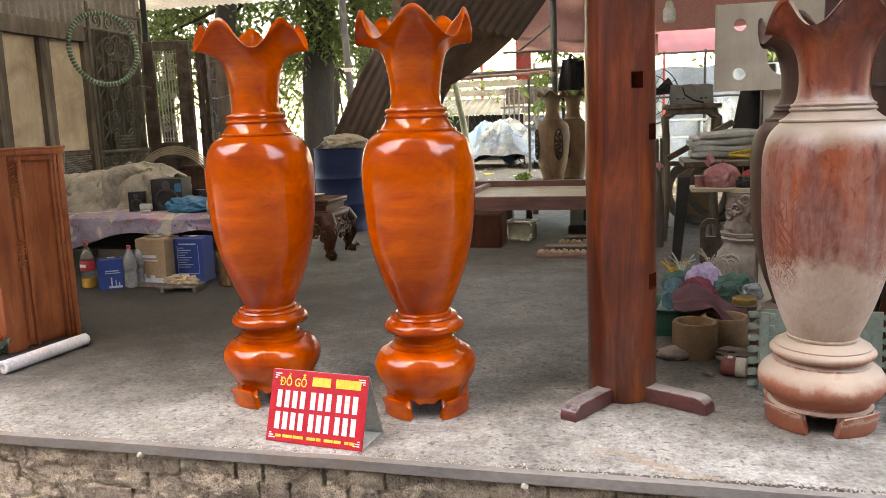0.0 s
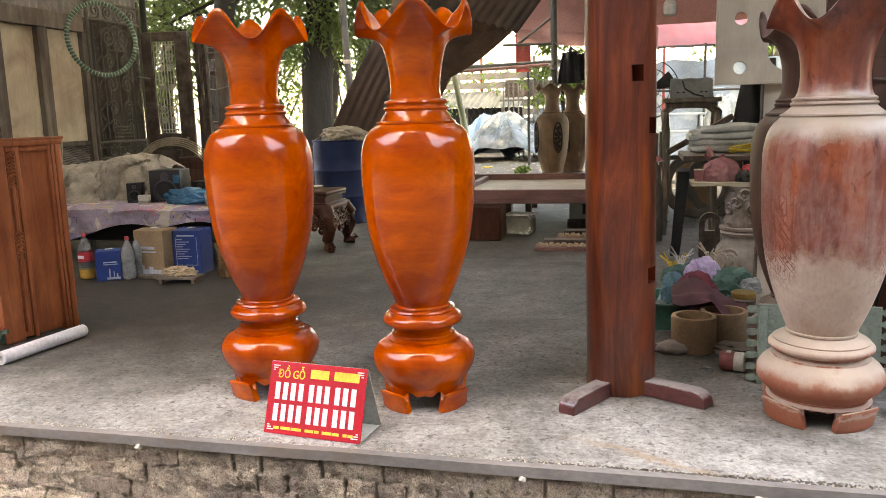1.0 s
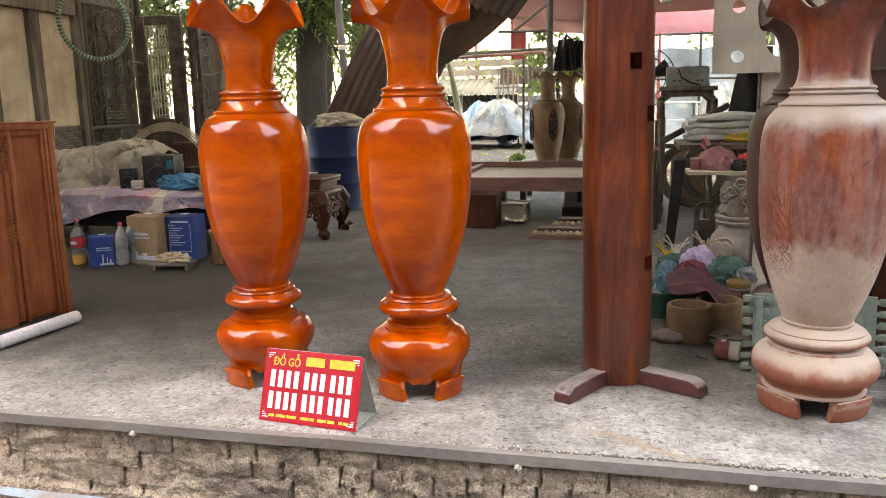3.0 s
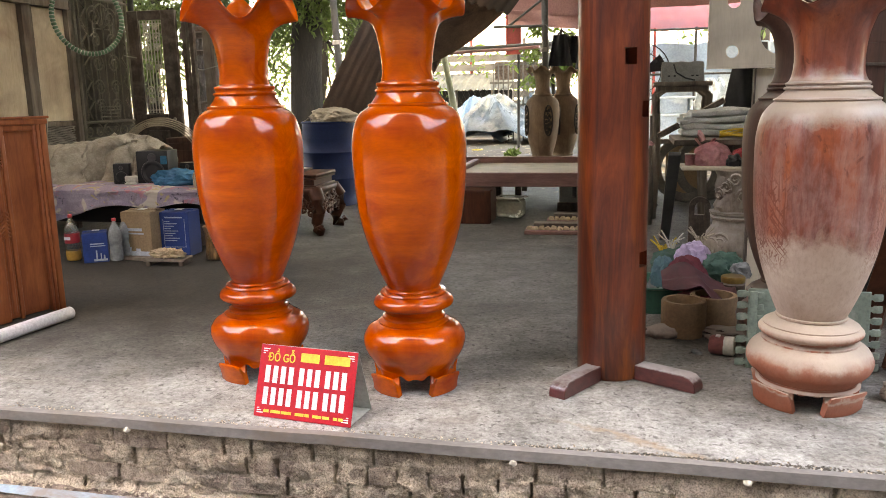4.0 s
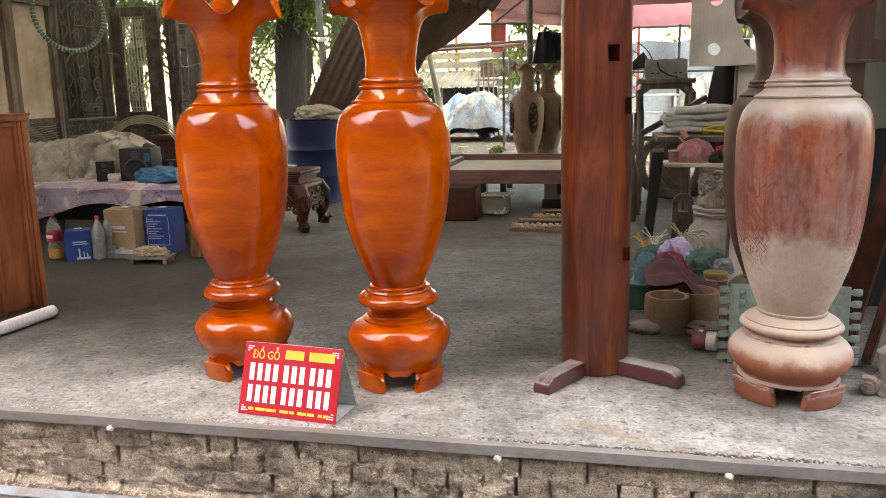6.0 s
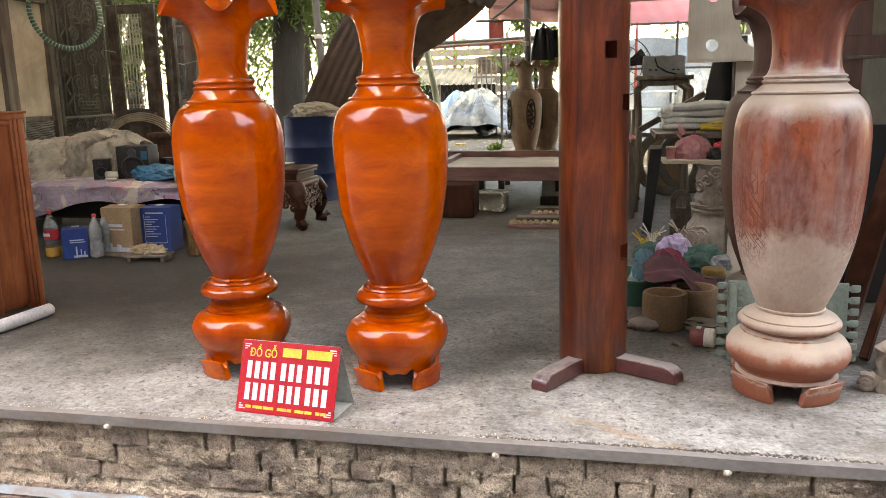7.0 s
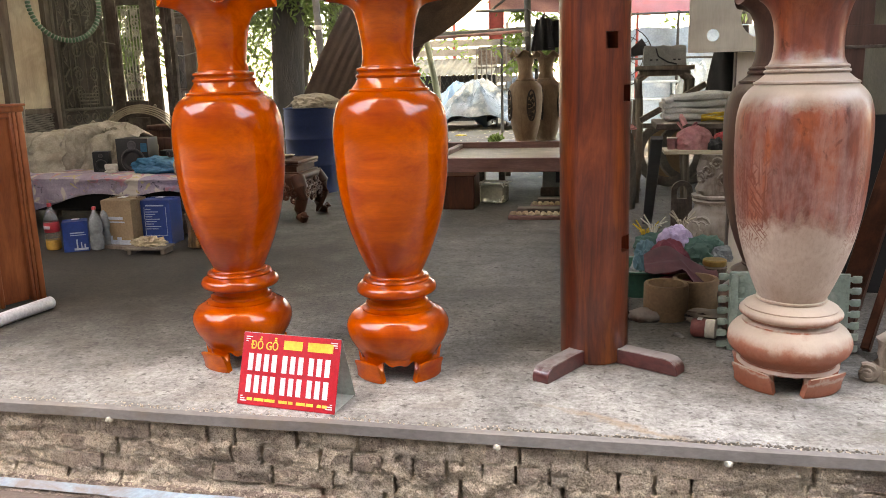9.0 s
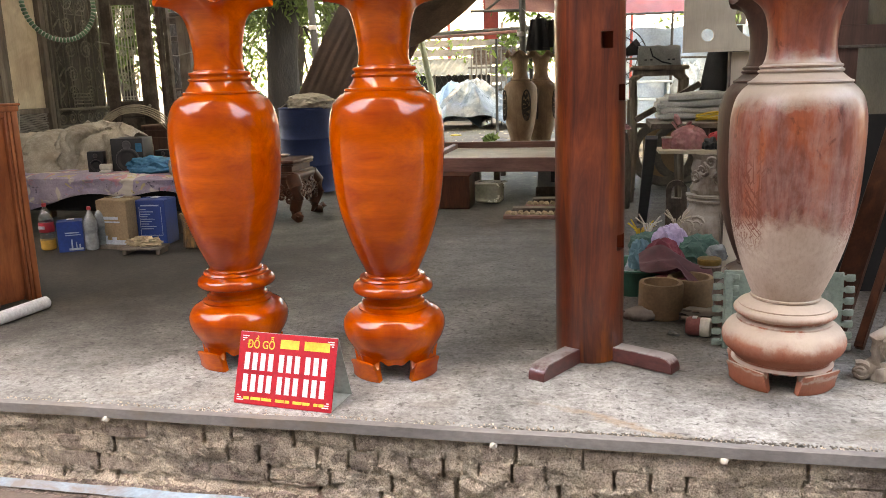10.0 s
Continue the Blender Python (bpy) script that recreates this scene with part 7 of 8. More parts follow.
part("sheet", sheet(130, 6, edge_at, 0.005), TINDARK, edge_roof)
for x, y, r, z, label in ((-4.06, 11.0, 0.050, 3.1, "galvanised steel pole in the yard"), (-1.018, 10.0, 0.042, 2.7, "weathered steel pole carrying the tarpaulin")):
    pole = thing("steel_pole", label, "pole", T(x, y, 0))
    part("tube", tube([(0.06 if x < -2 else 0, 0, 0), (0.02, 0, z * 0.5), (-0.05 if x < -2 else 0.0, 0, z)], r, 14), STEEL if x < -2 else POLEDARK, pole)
    part("clamp", lathe([(r + 0.001, -0.03), (r + 0.01, -0.025), (r + 0.01, 0.025), (r + 0.001, 0.03)], 14, T(0.0, 0, z * 0.62), False), IRON, pole)
    if x > -2:
        part("brace", tube([(0, -0.02, 2.28), (-0.44, -0.02, 1.96)], 0.016, 8), POLEDARK, pole)
        part("arm", tube([(0, -0.02, 1.955), (-0.62, -0.02, 1.965)], 0.018, 8), POLEDARK, pole)
bent = solo("bent_pipe", tube([(-3.73, 10.45, 0), (-3.74, 10.45, 1.3), (-3.78, 10.45, 1.42), (-3.9, 10.45, 1.45)], 0.018, 8), STEEL, "thin bent grey pipe beside the pole", "pipe")
hang = thing("hanging_clothes", "black clothes hung on a line under the tarpaulin", "clothes", T(-0.70, 9.0, 0))
for x, w, zb in ((-0.04, 0.24, 1.44), (0.10, 0.22, 1.47), (0.20, 0.14, 1.40)):
    part("garment", sheet(14, 14, lambda u, v, x=x, w=w, zb=zb: Vector((x + w * (u - 0.5) * (1.15 - 0.5 * v), 0.02 * math.sin(u * 11 + x * 9), zb + (1.77 - 0.16 * x - zb) * v)), 0.010), BLACK, hang)
part("line", tube([(-0.31, 1.0, 1.98), (-0.1, 0.05, 1.80), (0.3, 0, 1.72), (0.9, 0, 1.74)], 0.004, 5), BLACK, hang)
bulb = thing("light_bulb", "unlit white bulb hanging on a cable", "lamp", T(0.24, 7.0, 1.885))
part("glass", lathe([(0.0, 0.0), (0.036, 0.002), (0.050, 0.014), (0.053, 0.04), (0.053, 0.10), (0.045, 0.115)], 24), LAMPWHITE, bulb)
part("socket", lathe([(0.045, 0.115), (0.04, 0.12), (0.03, 0.16), (0.02, 0.175), (0.0, 0.178)], 20), CREAM, bulb)
part("cable", tube([(0, 0, 0.17), (0.01, 0, 0.45), (0.0, 0, 0.78)], 0.004, 5), BLACK, bulb)

# ---------- yard ----------
CARVEDVASE = [(0.0, 0.0), (0.18, 0.0), (0.195, 0.02), (0.19, 0.05)] + smooth_profile([(0.19, 0.06), (0.255, 0.30), (0.302, 0.62), (0.312, 0.86), (0.285, 1.02), (0.20, 1.10), (0.17, 1.115)], 5) + \
    [(0.185, 1.125), (0.18, 1.145), (0.155, 1.15)] + smooth_profile([(0.15, 1.155), (0.128, 1.26), (0.135, 1.40), (0.18, 1.53), (0.27, 1.60)], 5) + [(0.262, 1.612), (0.16, 1.54), (0.115, 1.40), (0.105, 1.26)]
raw = thing("carved_vase", "large unfinished pale brown carved wooden vase on a low bench", "vase", T(-0.945, 9.12, 0.435) @ Matrix.Scale(0.615, 4), "carved vases")
part("body", lathe(CARVEDVASE, 56, None, False, lambda a, i, r, z: (r * (1 + (0.06 * math.cos(6 * a) if z > 1.55 else 0)), z - (0.05 * math.cos(6 * a) if z > 1.55 else 0))), RAWVASE, raw)
a0 = math.atan2(-9.1, 0.93)
for da in (0.35, -1.15, 1.85, 3.4):
    am = a0 + da
    pts = [(0.318 * math.cos(am + 0.42 * math.cos(s * math.pi / 12) * (0.5 + 0.1)), 0.318 * math.sin(am + 0.42 * math.cos(s * math.pi / 12) * 0.6), 0.68 + 0.27 * math.sin(s * math.pi / 12)) for s in range(24)]
    part("medallion_rim", tube(pts, 0.014, 6, True), CARVESHADE, raw)
    for k in range(16):
        ph, rr = k * 2.4, 0.055 * math.sqrt(k + 0.5)
        aa = am + 0.9 * rr * math.cos(ph)
        part("relief", lump(0.030, 0.030, 0.035, T(0.298 * math.cos(aa), 0.298 * math.sin(aa), 0.68 + rr * math.sin(ph)), 0.4, 2, k, 2, False), CARVESHADE, raw)
copy_thing(raw, T(-0.735, 9.42, 0.435) @ turn(35))
vbench = thing("low_bench", "low dark timber bench carrying the carved vases", "bench", T(-0.8, 9.25, 0))
part("top", box(0.95, 0.72, 0.05, T(0, 0, 0.41), 0.006, 1), DARKWOOD, vbench)
for x in (-0.4, 0.4):
    for y in (-0.28, 0.28):
        part("leg", box(0.07, 0.07, 0.385, T(x, y, 0.1925), 0.005, 1), DARKWOOD, vbench)

heap = thing("tarpaulin_heap", "pile under silver-blue tarpaulins in the yard", "tarpaulin")


def heap_at(u, v, x0, x1, y0, h, sd):
    x, y = x0 + (x1 - x0) * u, y0 + 1.8 * v
    prof = (math.sin(math.pi * min(1, max(0, u))) ** 0.8) * (math.sin(math.pi * (0.06 + 0.88 * v)) ** 0.6)
    ang, away = math.atan2(v - 0.55, u - 0.42), min(1.0, 3.0 * math.hypot(u - 0.42, v - 0.55))
    pleat = abs(math.sin(ang * 4.5 + sd + 0.8 * noise.noise(Vector((u * 3, v * 3, sd)))))
    cr = 0.30 - 0.20 * away * pleat + 0.10 * noise.noise(Vector((u * 4 + sd, v * 4, sd))) + 0.05 * abs(noise.noise(Vector((u * 13 + sd, v * 13, sd))))
    return Vector((x, y, max(0.0, h * prof * (0.62 + cr * 1.3) - 0.05) + 0.02))


part("silver_sheet", sheet(60, 40, lambda u, v: heap_at(u, v, -4.25, -1.9, 18.3, 1.20, 2.0), 0.01), SILVERTARP, heap)
part("blue_sheet", sheet(40, 24, lambda u, v: heap_at(u, v, -4.6, -2.9, 19.0, 1.12, 7.0) + Vector((0, 0, 0.02)), 0.01), BLUETARP, heap)
part("back_sheet", sheet(40, 24, lambda u, v: heap_at(u, v, -3.3, -0.6, 19.6, 1.35, 11.0), 0.01), SILVERTARP, heap)
shed = thing("lean_to", "low lean-to with a mossy corrugated roof and mesh front", "shed", T(-4.4, 22.0, 0))
bm = corrugated(2.6, 1.6, 0.18, 0.05, 0.01)
bmesh.ops.transform(bm, matrix=T(0, 0.4, 1.52) @ Matrix.Rotation(radians(16), 4, "X"), verts=bm.verts)
part("roof", bm, FIBRE, shed)
for x in (-1.1, -0.2, 0.8):
    part("post", tube([(x, -0.2, 0), (x, -0.2, 1.32)], 0.035, 8), GREYWOOD, shed)
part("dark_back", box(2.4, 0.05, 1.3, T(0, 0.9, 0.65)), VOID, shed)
for k in range(30):
    x = -1.15 + 0.08 * k
    part("mesh_wire", tube([(x, -0.25, 0.2), (x + (0.5 if k % 2 else -0.5), -0.25, 1.3)], 0.006, 4), STEEL, shed)
boards = thing("board_fence", "bleached horizontal board fence across the yard", "fence", T(-4.2, 24.0, 0))
for k in range(9):
    part("board", box(4.6, 0.04, 0.20, T(0.2, 0.01 * (k % 2), 0.35 + 0.27 * k), 0.005, 1), PALEWALL, boards)
for x in (-2.0, -0.4, 1.2, 2.3):
    part("post", box(0.09, 0.09, 2.8, T(x, 0.08, 1.4), 0.005, 1), REDWALL if x == -0.4 else GREYWOOD, boards)
pick = thing("picket_fence", "white slatted fence in the yard", "fence", T(-2.85, 20.2, 0))
for k in range(9):
    part("slat", box(0.035, 0.03, 1.95, T(-0.45 + 0.125 * k, 0, 0.975), 0.004, 1), PALEWALL, pick)
for z in (0.9, 1.45, 1.9):
    part("rail", box(1.2, 0.04, 0.05, T(0.05, 0.03, z), 0.004, 1), PALEWALL, pick)
part("dark_backing", box(1.1, 0.05, 0.45, T(0.1, 0.3, 1.75)), DARKWOOD, pick)
solo("bamboo_pole", tube([(-3.30, 16.0, 0), (-3.47, 16.0, 1.11), (-3.66, 16.0, 2.1)], 0.075, 12, False, 0.06), BAMBOO, "pale leaning bamboo pole", "pole")
for k, (z, x0, x1) in enumerate(((1.92, -3.9, -1.6), (2.05, -4.2, -1.3))):
    solo("yard_rail", tube([(x0, 15.2 + k, z), (x1, 15.0 + k, z + 0.08)], 0.03, 8), PALEWALL if k else PINKWOOD, "thin rail spanning the yard", "rail", group="yard rails")
red_sign = thing("red_board", "red painted board fixed to a post in the yard", "board", T(-2.35, 17.0, 0))
part("panel", box(0.32, 0.04, 1.25, T(0, 0, 2.60), 0.004, 1), REDWALL, red_sign)
part("post", tube([(0.1, 0.04, 0), (0.1, 0.04, 3.2)], 0.03, 8), STEEL, red_sign)
cover = thing("plastic_cover", "pale blue plastic sheeting hung along the yard", "plastic sheeting")
part("sheet", drape((0.0, 15.2, 0.05), (6.0, 15.4, 0.05), (0.0, 15.2, 2.0), (6.0, 15.6, 1.9), -0.02, 7, 0.01, 90, 16, 0.05, 3.0), PALEBLUE, cover)
for x in (0.45, 1.15, 2.0, 3.2):
    part("post", tube([(x, 15.0, 0), (x, 15.0, 2.25)], 0.025, 8), REDWALL if x < 0.5 else STEEL, cover)
part("rail", tube([(0, 14.98, 1.45), (5, 14.98, 1.42)], 0.02, 8), STEEL, cover)
part("rail", tube([(0, 14.98, 2.22), (5, 14.98, 2.2)], 0.02, 8), STEEL, cover)
red_roof = thing("red_roof", "red corrugated roof on posts beyond the yard", "roof")
for x in (0.1, 2.4, 4.8):
    part("post", tube([(x, 17.1, 0), (x, 17.1, 2.4)], 0.04, 8), STEEL, red_roof)
part("sheet", drape((-0.2, 17, 2.32), (5.0, 17, 2.42), (-0.2, 19, 3.0), (5.0, 19, 3.1), 0.0, 16, 0.01, 120, 6, 0.03, 1.0), REDWALL, red_roof)
solo("crumpled_plastic", crumple(0.35, 0.3, 0.62, None, 3.0), SILVERTARP, "crumpled clear plastic heap beyond the bench", "plastic", T(1.25, 12.6, 0.0) @ Matrix.Diagonal((1, 1, 1.4, 1)))
table2 = thing("yard_table", "pale blue metal table frame in the yard", "table", T(0.55, 12.2, 0))
for x in (-0.35, 0.35):
    for y in (0, 0.5):
        part("leg", tube([(x, y, 0), (x, y, 1.05)], 0.022, 8), PALEBLUE, table2)
for z in (1.05, 0.80):
    part("top" if z > 1 else "shelf", box(0.8, 0.55, 0.03, T(0, 0.25, z), 0.004, 1), PALEBLUE, table2)

# trees
def leaf_cloud(centres, n, size, spread, rnd):
    """Many small leaf blades round clump centres, each a bent pair of quads."""
    verts, faces = [], []
    for _ in range(n):
        c = Vector(rnd.choice(centres))
        off = Vector((rnd.gauss(0, spread), rnd.gauss(0, spread), rnd.gauss(0, spread * 0.7)))
        p = c + off
        d = Vector((rnd.uniform(-1, 1), rnd.uniform(-1, 1), rnd.uniform(-1.1, 0.3))).normalized()
        w = d.cross(Vector((rnd.uniform(-1, 1), rnd.uniform(-1, 1), rnd.uniform(0.2, 1)))).normalized()
        up = w.cross(d)
        L = size * rnd.uniform(0.6, 1.4)
        k = len(verts)
        mid = p + d * L * 0.5 + up * L * 0.06
        verts += [p, mid + w * L * 0.17, p + d * L - up * L * 0.08, mid - w * L * 0.17]
        faces.append((k, k + 1, k + 2, k + 3))
    me = bpy.data.meshes.new("leaves")
    me.from_pydata([tuple(v) for v in verts], [], faces)
    return me


def tree(label, x, y, r, lean_x, top, clumps, n, leaf, spread, seed, material):
    rnd = random.Random(seed)
    ob = thing("tree", label, "tree", T(x, y, 0))
    pts = [(lean_x * (k / 10) ** 1.3 + 0.05 * math.sin(k * 0.9 + seed), 0.04 * math.sin(k * 1.3), -0.1 + (top + 0.1) * k / 10) for k in range(11)]
    bm = add_tube(bmesh.new(), pts, r, 18, False, r * 0.62)
    for v in bm.verts:
        v.co += Vector((v.co.x - 0, v.co.y, 0)).normalized() * r * 0.12 * noise.fractal(Vector((v.co.x * 5, v.co.y * 5, v.co.z * 1.2 + seed)), 1, 2, 3)
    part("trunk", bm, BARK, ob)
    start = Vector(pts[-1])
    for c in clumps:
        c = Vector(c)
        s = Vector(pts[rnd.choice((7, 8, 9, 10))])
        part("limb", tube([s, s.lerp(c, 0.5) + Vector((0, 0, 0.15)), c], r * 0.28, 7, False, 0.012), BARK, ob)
    twigs = [tuple(Vector(c) + Vector((rnd.gauss(0, spread), rnd.gauss(0, spread), rnd.gauss(0, spread * 0.6)))) for c in clumps for _ in range(7)]
    me = leaf_cloud(twigs, n, leaf, spread * 0.45, rnd)
    me.materials.append(material)
    crown = new("crown", me)
    crown.parent = ob
    return ob


R = random.Random(4)
tree("tall grey-barked tree with small drooping leaves", -5.45, 13.2, 0.31, 0.12, 5.2, [(R.uniform(-3.2, 2.0), R.uniform(-1.2, 1.5), R.uniform(2.2, 4.8)) for _ in range(30)], 13000, 0.13, 0.42, 3, LEAF)
tree("leafy tree behind the rack", -8.6, 13.5, 0.16, 0.1, 4.2, [(R.uniform(-1.6, 2.2), R.uniform(-1.0, 1.0), R.uniform(1.6, 4.2)) for _ in range(26)], 9000, 0.12, 0.40, 8, LEAF)
tree("leafy tree behind the rack", -6.9, 17.5, 0.14, 0.1, 3.6, [(R.uniform(-1.6, 2.4), R.uniform(-1.0, 1.0), R.uniform(0.9, 3.2)) for _ in range(18)], 3600, 0.12, 0.36, 9, LEAFPALE)
tree("broad leafy tree beyond the yard", -9.0, 26.0, 0.3, 0.2, 6.0, [(R.uniform(-5.0, 6.0), R.uniform(-1.5, 1.5), R.uniform(1.0, 6.2)) for _ in range(30)], 5000, 0.26, 0.7, 10, LEAFPALE)
tree("slim bamboo clump with bright leaves", -1.55, 16.4, 0.05, 0.2, 2.4, [(R.uniform(-0.35, 0.75), R.uniform(-0.3, 0.3), R.uniform(1.2, 2.5)) for _ in range(10)], 900, 0.16, 0.16, 11, LEAFPALE)
tree("broad leafy tree beyond the yard", 4.0, 27.0, 0.3, 0.2, 6.0, [(R.uniform(-5.0, 5.0), R.uniform(-1.5, 1.5), R.uniform(3.0, 7.2)) for _ in range(24)], 4000, 0.28, 0.7, 12, LEAF)
# crowns out of view, added to keep sky light and sun off the yard
tree("tall tree with unseen crown, added to shade the yard", -7.2, 20.5, 0.24, 0.5, 6.4, [(R.uniform(-2.5, 7.0), R.uniform(-7.0, 2.0), R.uniform(5.6, 7.8)) for _ in range(30)], 7500, 0.36, 0.7, 13, LEAF)
tree("spreading tree with unseen crown, added to shade yard and shed back", -6.6, 11.6, 0.20, 0.6, 5.2, [(R.uniform(-2.5, 8.5), R.uniform(-4.0, 3.5), R.uniform(4.6, 6.8)) for _ in range(40)], 12000, 0.32, 0.65, 15, LEAF)
tree("tall tree with unseen crown, added to shade the yard", 4.6, 16.0, 0.22, 0.3, 6.4, [(R.uniform(-6.0, 2.5), R.uniform(-4.5, 4.0), R.uniform(5.6, 7.8)) for _ in range(26)], 6500, 0.36, 0.7, 14, LEAF)
# dry leaves and litter on the yard
rnd = random.Random(21)
verts, faces = [], []
for _ in range(900):
    x, y = rnd.uniform(-6, 2), rnd.uniform(9.0, 19)
    s, a = rnd.uniform(0.02, 0.06), rnd.uniform(0, 6.28)
    k = len(verts)
    for q in range(4):
        verts.append((x + s * math.cos(a + q * 1.57) * (1 if q % 2 else 0.5), y + s * math.sin(a + q * 1.57) * (1 if q % 2 else 0.5), 0.035 + rnd.uniform(0, 0.02)))
    faces.append((k, k + 1, k + 2, k + 3))
me = bpy.data.meshes.new("leaf_litter")
me.from_pydata(verts, [], faces)
me.materials.append(SHAVING)
tagged(new("dry_leaves", me), "scattered pale dry leaves on the yard", "leaves", kind="stuff")
solo("yellow_leaf", lump(0.12, 0.08, 0.02, None, 0.3, 2, 4, 3), ROPE, "yellow fallen scrap on the yard", "scrap", T(-3.0, 16.2, 0.03))
solo("green_weeds", lump(0.16, 0.14, 0.14, None, 0.6, 5, 4, 4, True, 0.5), LEAFPALE, "small clump of pale green weeds", "weeds", T(-1.95, 14.0, 0.0))

# ---------- brick plinth: crumbling mortar, then bricks one by one ----------
rnd = random.Random(5)
COURSES, GAPS = [], []
for row in range(4):
    x, course = -3.1 + 0.07 * row, []
    while x < 1.5:
        head = row == 1 or rnd.random() < 0.12
        L = 0.100 if head else 0.212
        course.append((x, L, head))
        x += L + rnd.uniform(0.008, 0.018)
    COURSES.append(course)
    GAPS.append([(x_ - 0.006 + rnd.uniform(-0.003, 0.003), rnd.uniform(0.003, 0.008), rnd.uniform(0.012, 0.045)) for x_, _, _ in course if rnd.random() < 0.5])


def mortar_at(u, v):
    x = -3.2 + 4.8 * u
    z = -0.034 - 0.270 * v
    n = noise.fractal(Vector((x * 9, z * 16, 0.7)), 0.7, 2.1, 7)
    big = noise.noise(Vector((x * 2.3, z * 5, 4.0)))
    row = min(3, max(0, int((-0.0455 - z) / 0.069)))
    open_joint = 0.0
    for xg, half, depth in GAPS[row]:
        if abs(x - xg) < half + 0.004 * noise.noise(Vector((x * 40, z * 60, 3))):
            open_joint = depth
    return Vector((x, EDGE + 0.016 - 0.015 * n - 0.010 * max(0, big) + open_joint - 0.030 * max(0, v - 0.86) / 0.14, z))


plinth = structure("brick_plinth", sheet(1250, 70, mortar_at), MORTAR, "old brick plinth smeared with crumbling mud mortar", smooth=50)


def brick_mesh(L, seed):
    r2 = random.Random(seed)
    bm = box(L, 0.075, 0.058)
    bmesh.ops.subdivide_edges(bm, edges=bm.edges[:], cuts=1, use_grid_fill=True)
    for v in bm.verts:
        corner = sum((abs(abs(v.co.x) - L / 2) < 1e-4, abs(abs(v.co.z) - 0.029) < 1e-4))
        v.co += Vector((r2.uniform(-0.004, 0.004), r2.uniform(-0.005, 0.005), r2.uniform(-0.003, 0.003)))
        if corner == 2:
            v.co.x *= 0.975
            v.co.z *= 0.88
            v.co.y += 0.004 if v.co.y < 0 else 0
    me = bpy.data.meshes.new("brick")
    bm.to_mesh(me)
    bm.free()
    me.materials.append(BRICK)
    me.shade_smooth()
    me.set_sharp_from_angle(angle=radians(28))
    return me


STRETCH = [brick_mesh(0.212, s) for s in range(5)]
HEAD = [brick_mesh(0.100, s + 20) for s in range(5)]
for row, course in enumerate(COURSES):
    z = -0.080 - 0.069 * row
    for x, L, head in course:
        ob = new("brick", rnd.choice(HEAD if head else STRETCH))
        ob.parent = plinth
        sunk = 0.012 if rnd.random() < 0.3 else 0.0
        ob.matrix_world = T(x + L / 2, EDGE + 0.050 + sunk + rnd.uniform(-0.004, 0.005), z + rnd.uniform(-0.004, 0.004)) @ Matrix.Rotation(rnd.uniform(-0.02, 0.02), 4, "Y") @ Matrix.Rotation(rnd.uniform(-0.04, 0.04), 4, "Z")
for k, (x, z) in enumerate(((-1.788, -0.047), (-0.362, -0.052), (0.362, -0.054))):
    solo("plaster_blob", lump(0.013, 0.013, 0.013, None, 0.25, 2, k, 3, False), CREAM, "small white plaster blob stuck under the edge", "plaster blob", T(x, EDGE + 0.0, z + 0.01), "plaster blobs")
# mud bank and pale painted strip at the foot of the plinth
structure("mud_bank", sheet(260, 10, lambda u, v: Vector((-5 + 8 * u, EDGE + 0.05 - 0.16 * v, -0.298 + 0.020 * (1 - v) ** 1.5 + 0.008 * noise.fractal(Vector((u * 90, v * 5, 2)), 1, 2, 4)))), MUDBANK, "mud bank along the foot of the plinth")
structure("painted_strip", sheet(200, 3, lambda u, v: Vector((-5 + 8 * u, EDGE - 0.040 - 0.055 * v + 0.010 * noise.noise(Vector((u * 40, v, 3))), -0.2850 - 0.004 * v))), BLUEPAINT, "pale blue paint line on the pavement")

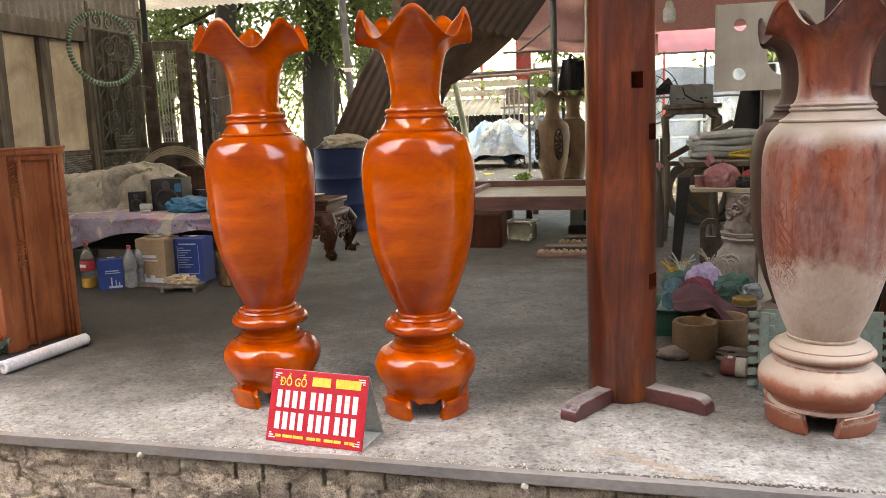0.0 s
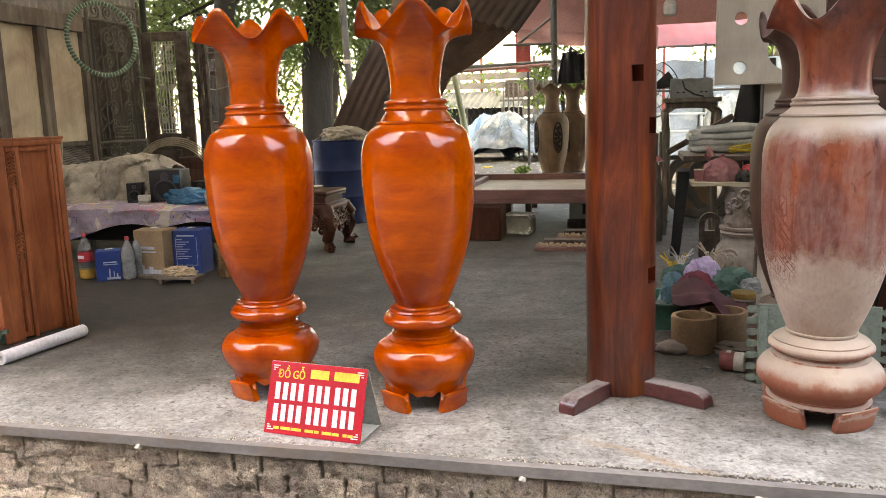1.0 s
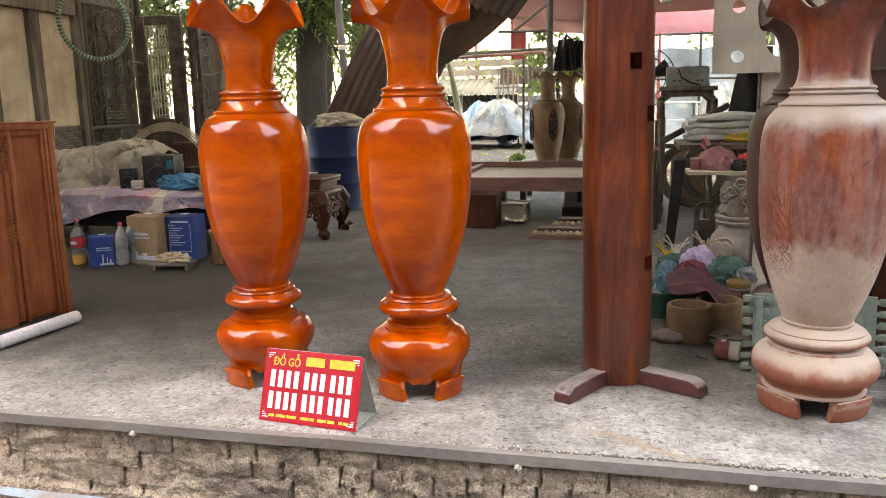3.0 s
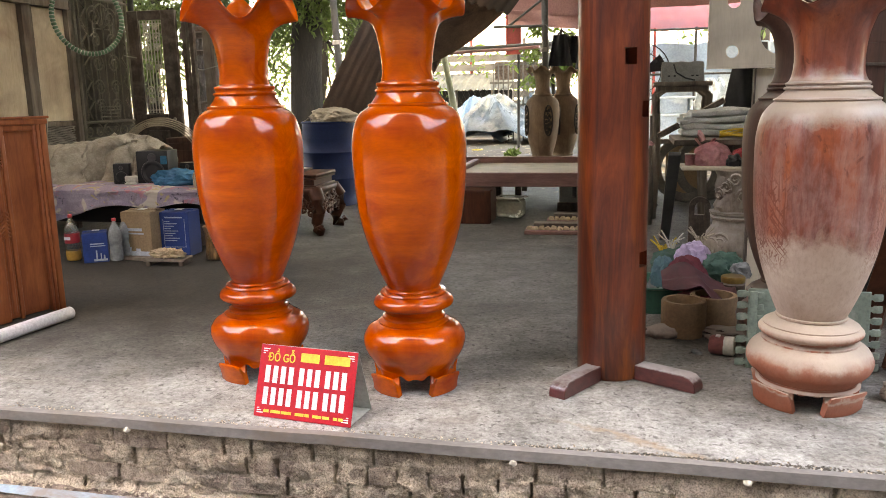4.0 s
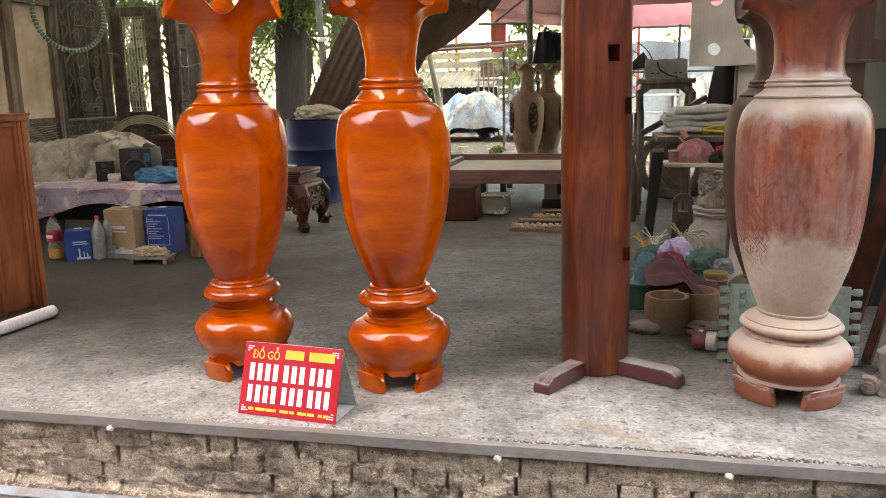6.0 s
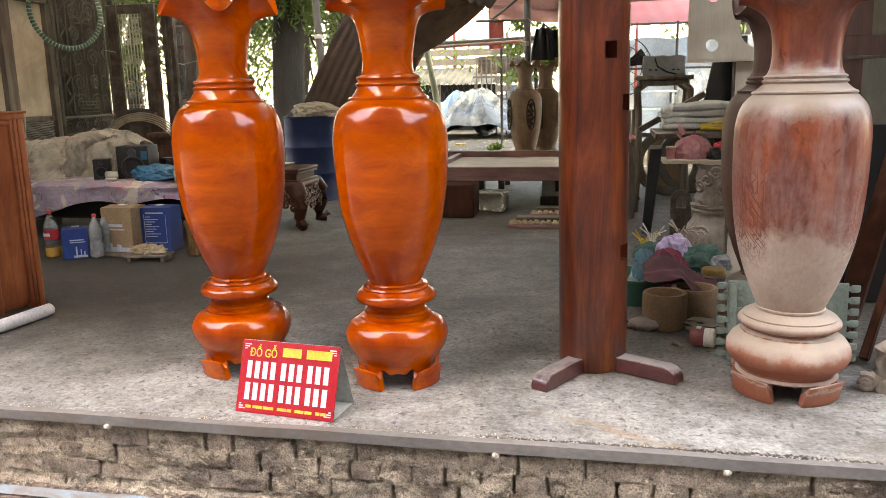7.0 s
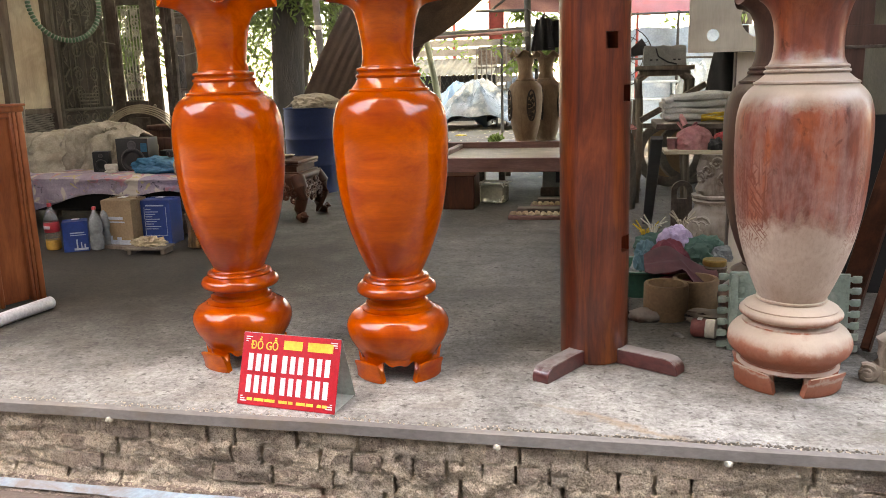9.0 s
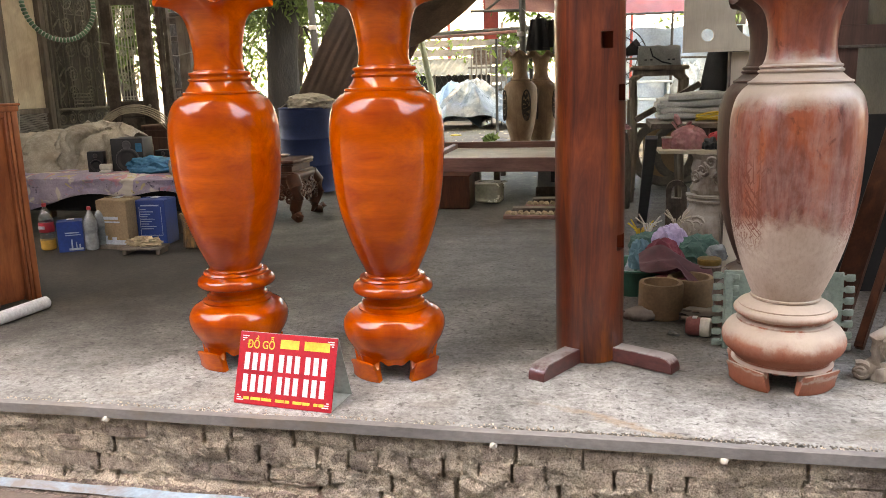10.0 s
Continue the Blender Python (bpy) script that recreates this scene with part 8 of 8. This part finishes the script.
# crumbs of mortar on the plinth's face, along the slab's edge and on the bank
grit = bmesh.new()
rnd = random.Random(31)
for k in range(420):
    x = rnd.triangular(-0.5, 0.9, 0.25)
    s_ = rnd.uniform(0.002, 0.006)
    q = T(x, EDGE + 0.034 + abs(rnd.gauss(0, 0.009)), 0.001) @ Matrix.Rotation(rnd.uniform(0, 3), 4, "Z")
    add_box(grit, s_ * rnd.uniform(1, 3), s_, 0.002, q)
solo("edge_grit", grit, DARKPLASTER, "dark grit lodged along the slab's chipped edge", "grit", kind="stuff", smooth=0)
rnd = random.Random(17)
crumbs = bmesh.new()
for k in range(3600):
    if k < 2700:
        u, v = rnd.random(), rnd.random()
        p = mortar_at(u, v) + Vector((0, 0.002, 0))
        s = rnd.uniform(0.002, 0.010)
    elif k < 3250:
        p = Vector((rnd.uniform(-3.2, 1.6), EDGE + 0.028 + abs(rnd.gauss(0, 0.018)), 0.001))
        s = rnd.uniform(0.0015, 0.005)
    else:
        p = Vector((rnd.uniform(-3.2, 1.6), EDGE - rnd.uniform(0.0, 0.04), -0.288))
        s = rnd.uniform(0.003, 0.010)
    q = Matrix.Translation(p) @ Euler((rnd.uniform(0, 3), rnd.uniform(0, 3), rnd.uniform(0, 3))).to_matrix().to_4x4() @ Matrix.Diagonal((s * rnd.uniform(0.8, 2.2), s, s * 0.8, 1))
    vs = [crumbs.verts.new(q @ Vector(c)) for c in ((1, 0, 0), (-1, 0, 0), (0, 1, 0), (0, -1, 0), (0, 0, 1), (0, 0, -1))]
    for a, b_, c in ((0, 2, 4), (2, 1, 4), (1, 3, 4), (3, 0, 4), (2, 0, 5), (1, 2, 5), (3, 1, 5), (0, 3, 5)):
        crumbs.faces.new((vs[a], vs[b_], vs[c]))
solo("mortar_crumbs", crumbs, MORTAR, "crumbs of mortar and straw on the plinth", "crumbs", kind="stuff", smooth=0)
straw = bmesh.new()
for k in range(420):
    u, v = rnd.random(), rnd.random() * 0.9
    p = mortar_at(u, v) - Vector((0, 0.004, 0))
    L = rnd.uniform(0.008, 0.028)
    d1, d2 = (Vector((rnd.uniform(-1, 1), rnd.uniform(-0.6, 0.1), rnd.uniform(-1, 1))) * L for _ in range(2))
    add_tube(straw, [p, p + d1 * 0.6, p + d1 * 0.6 + d2 * 0.6], 0.0011, 3)
solo("straw_fibre", straw, CANE, "loose straw fibres caught in the mortar", "straw", kind="stuff", smooth=0)
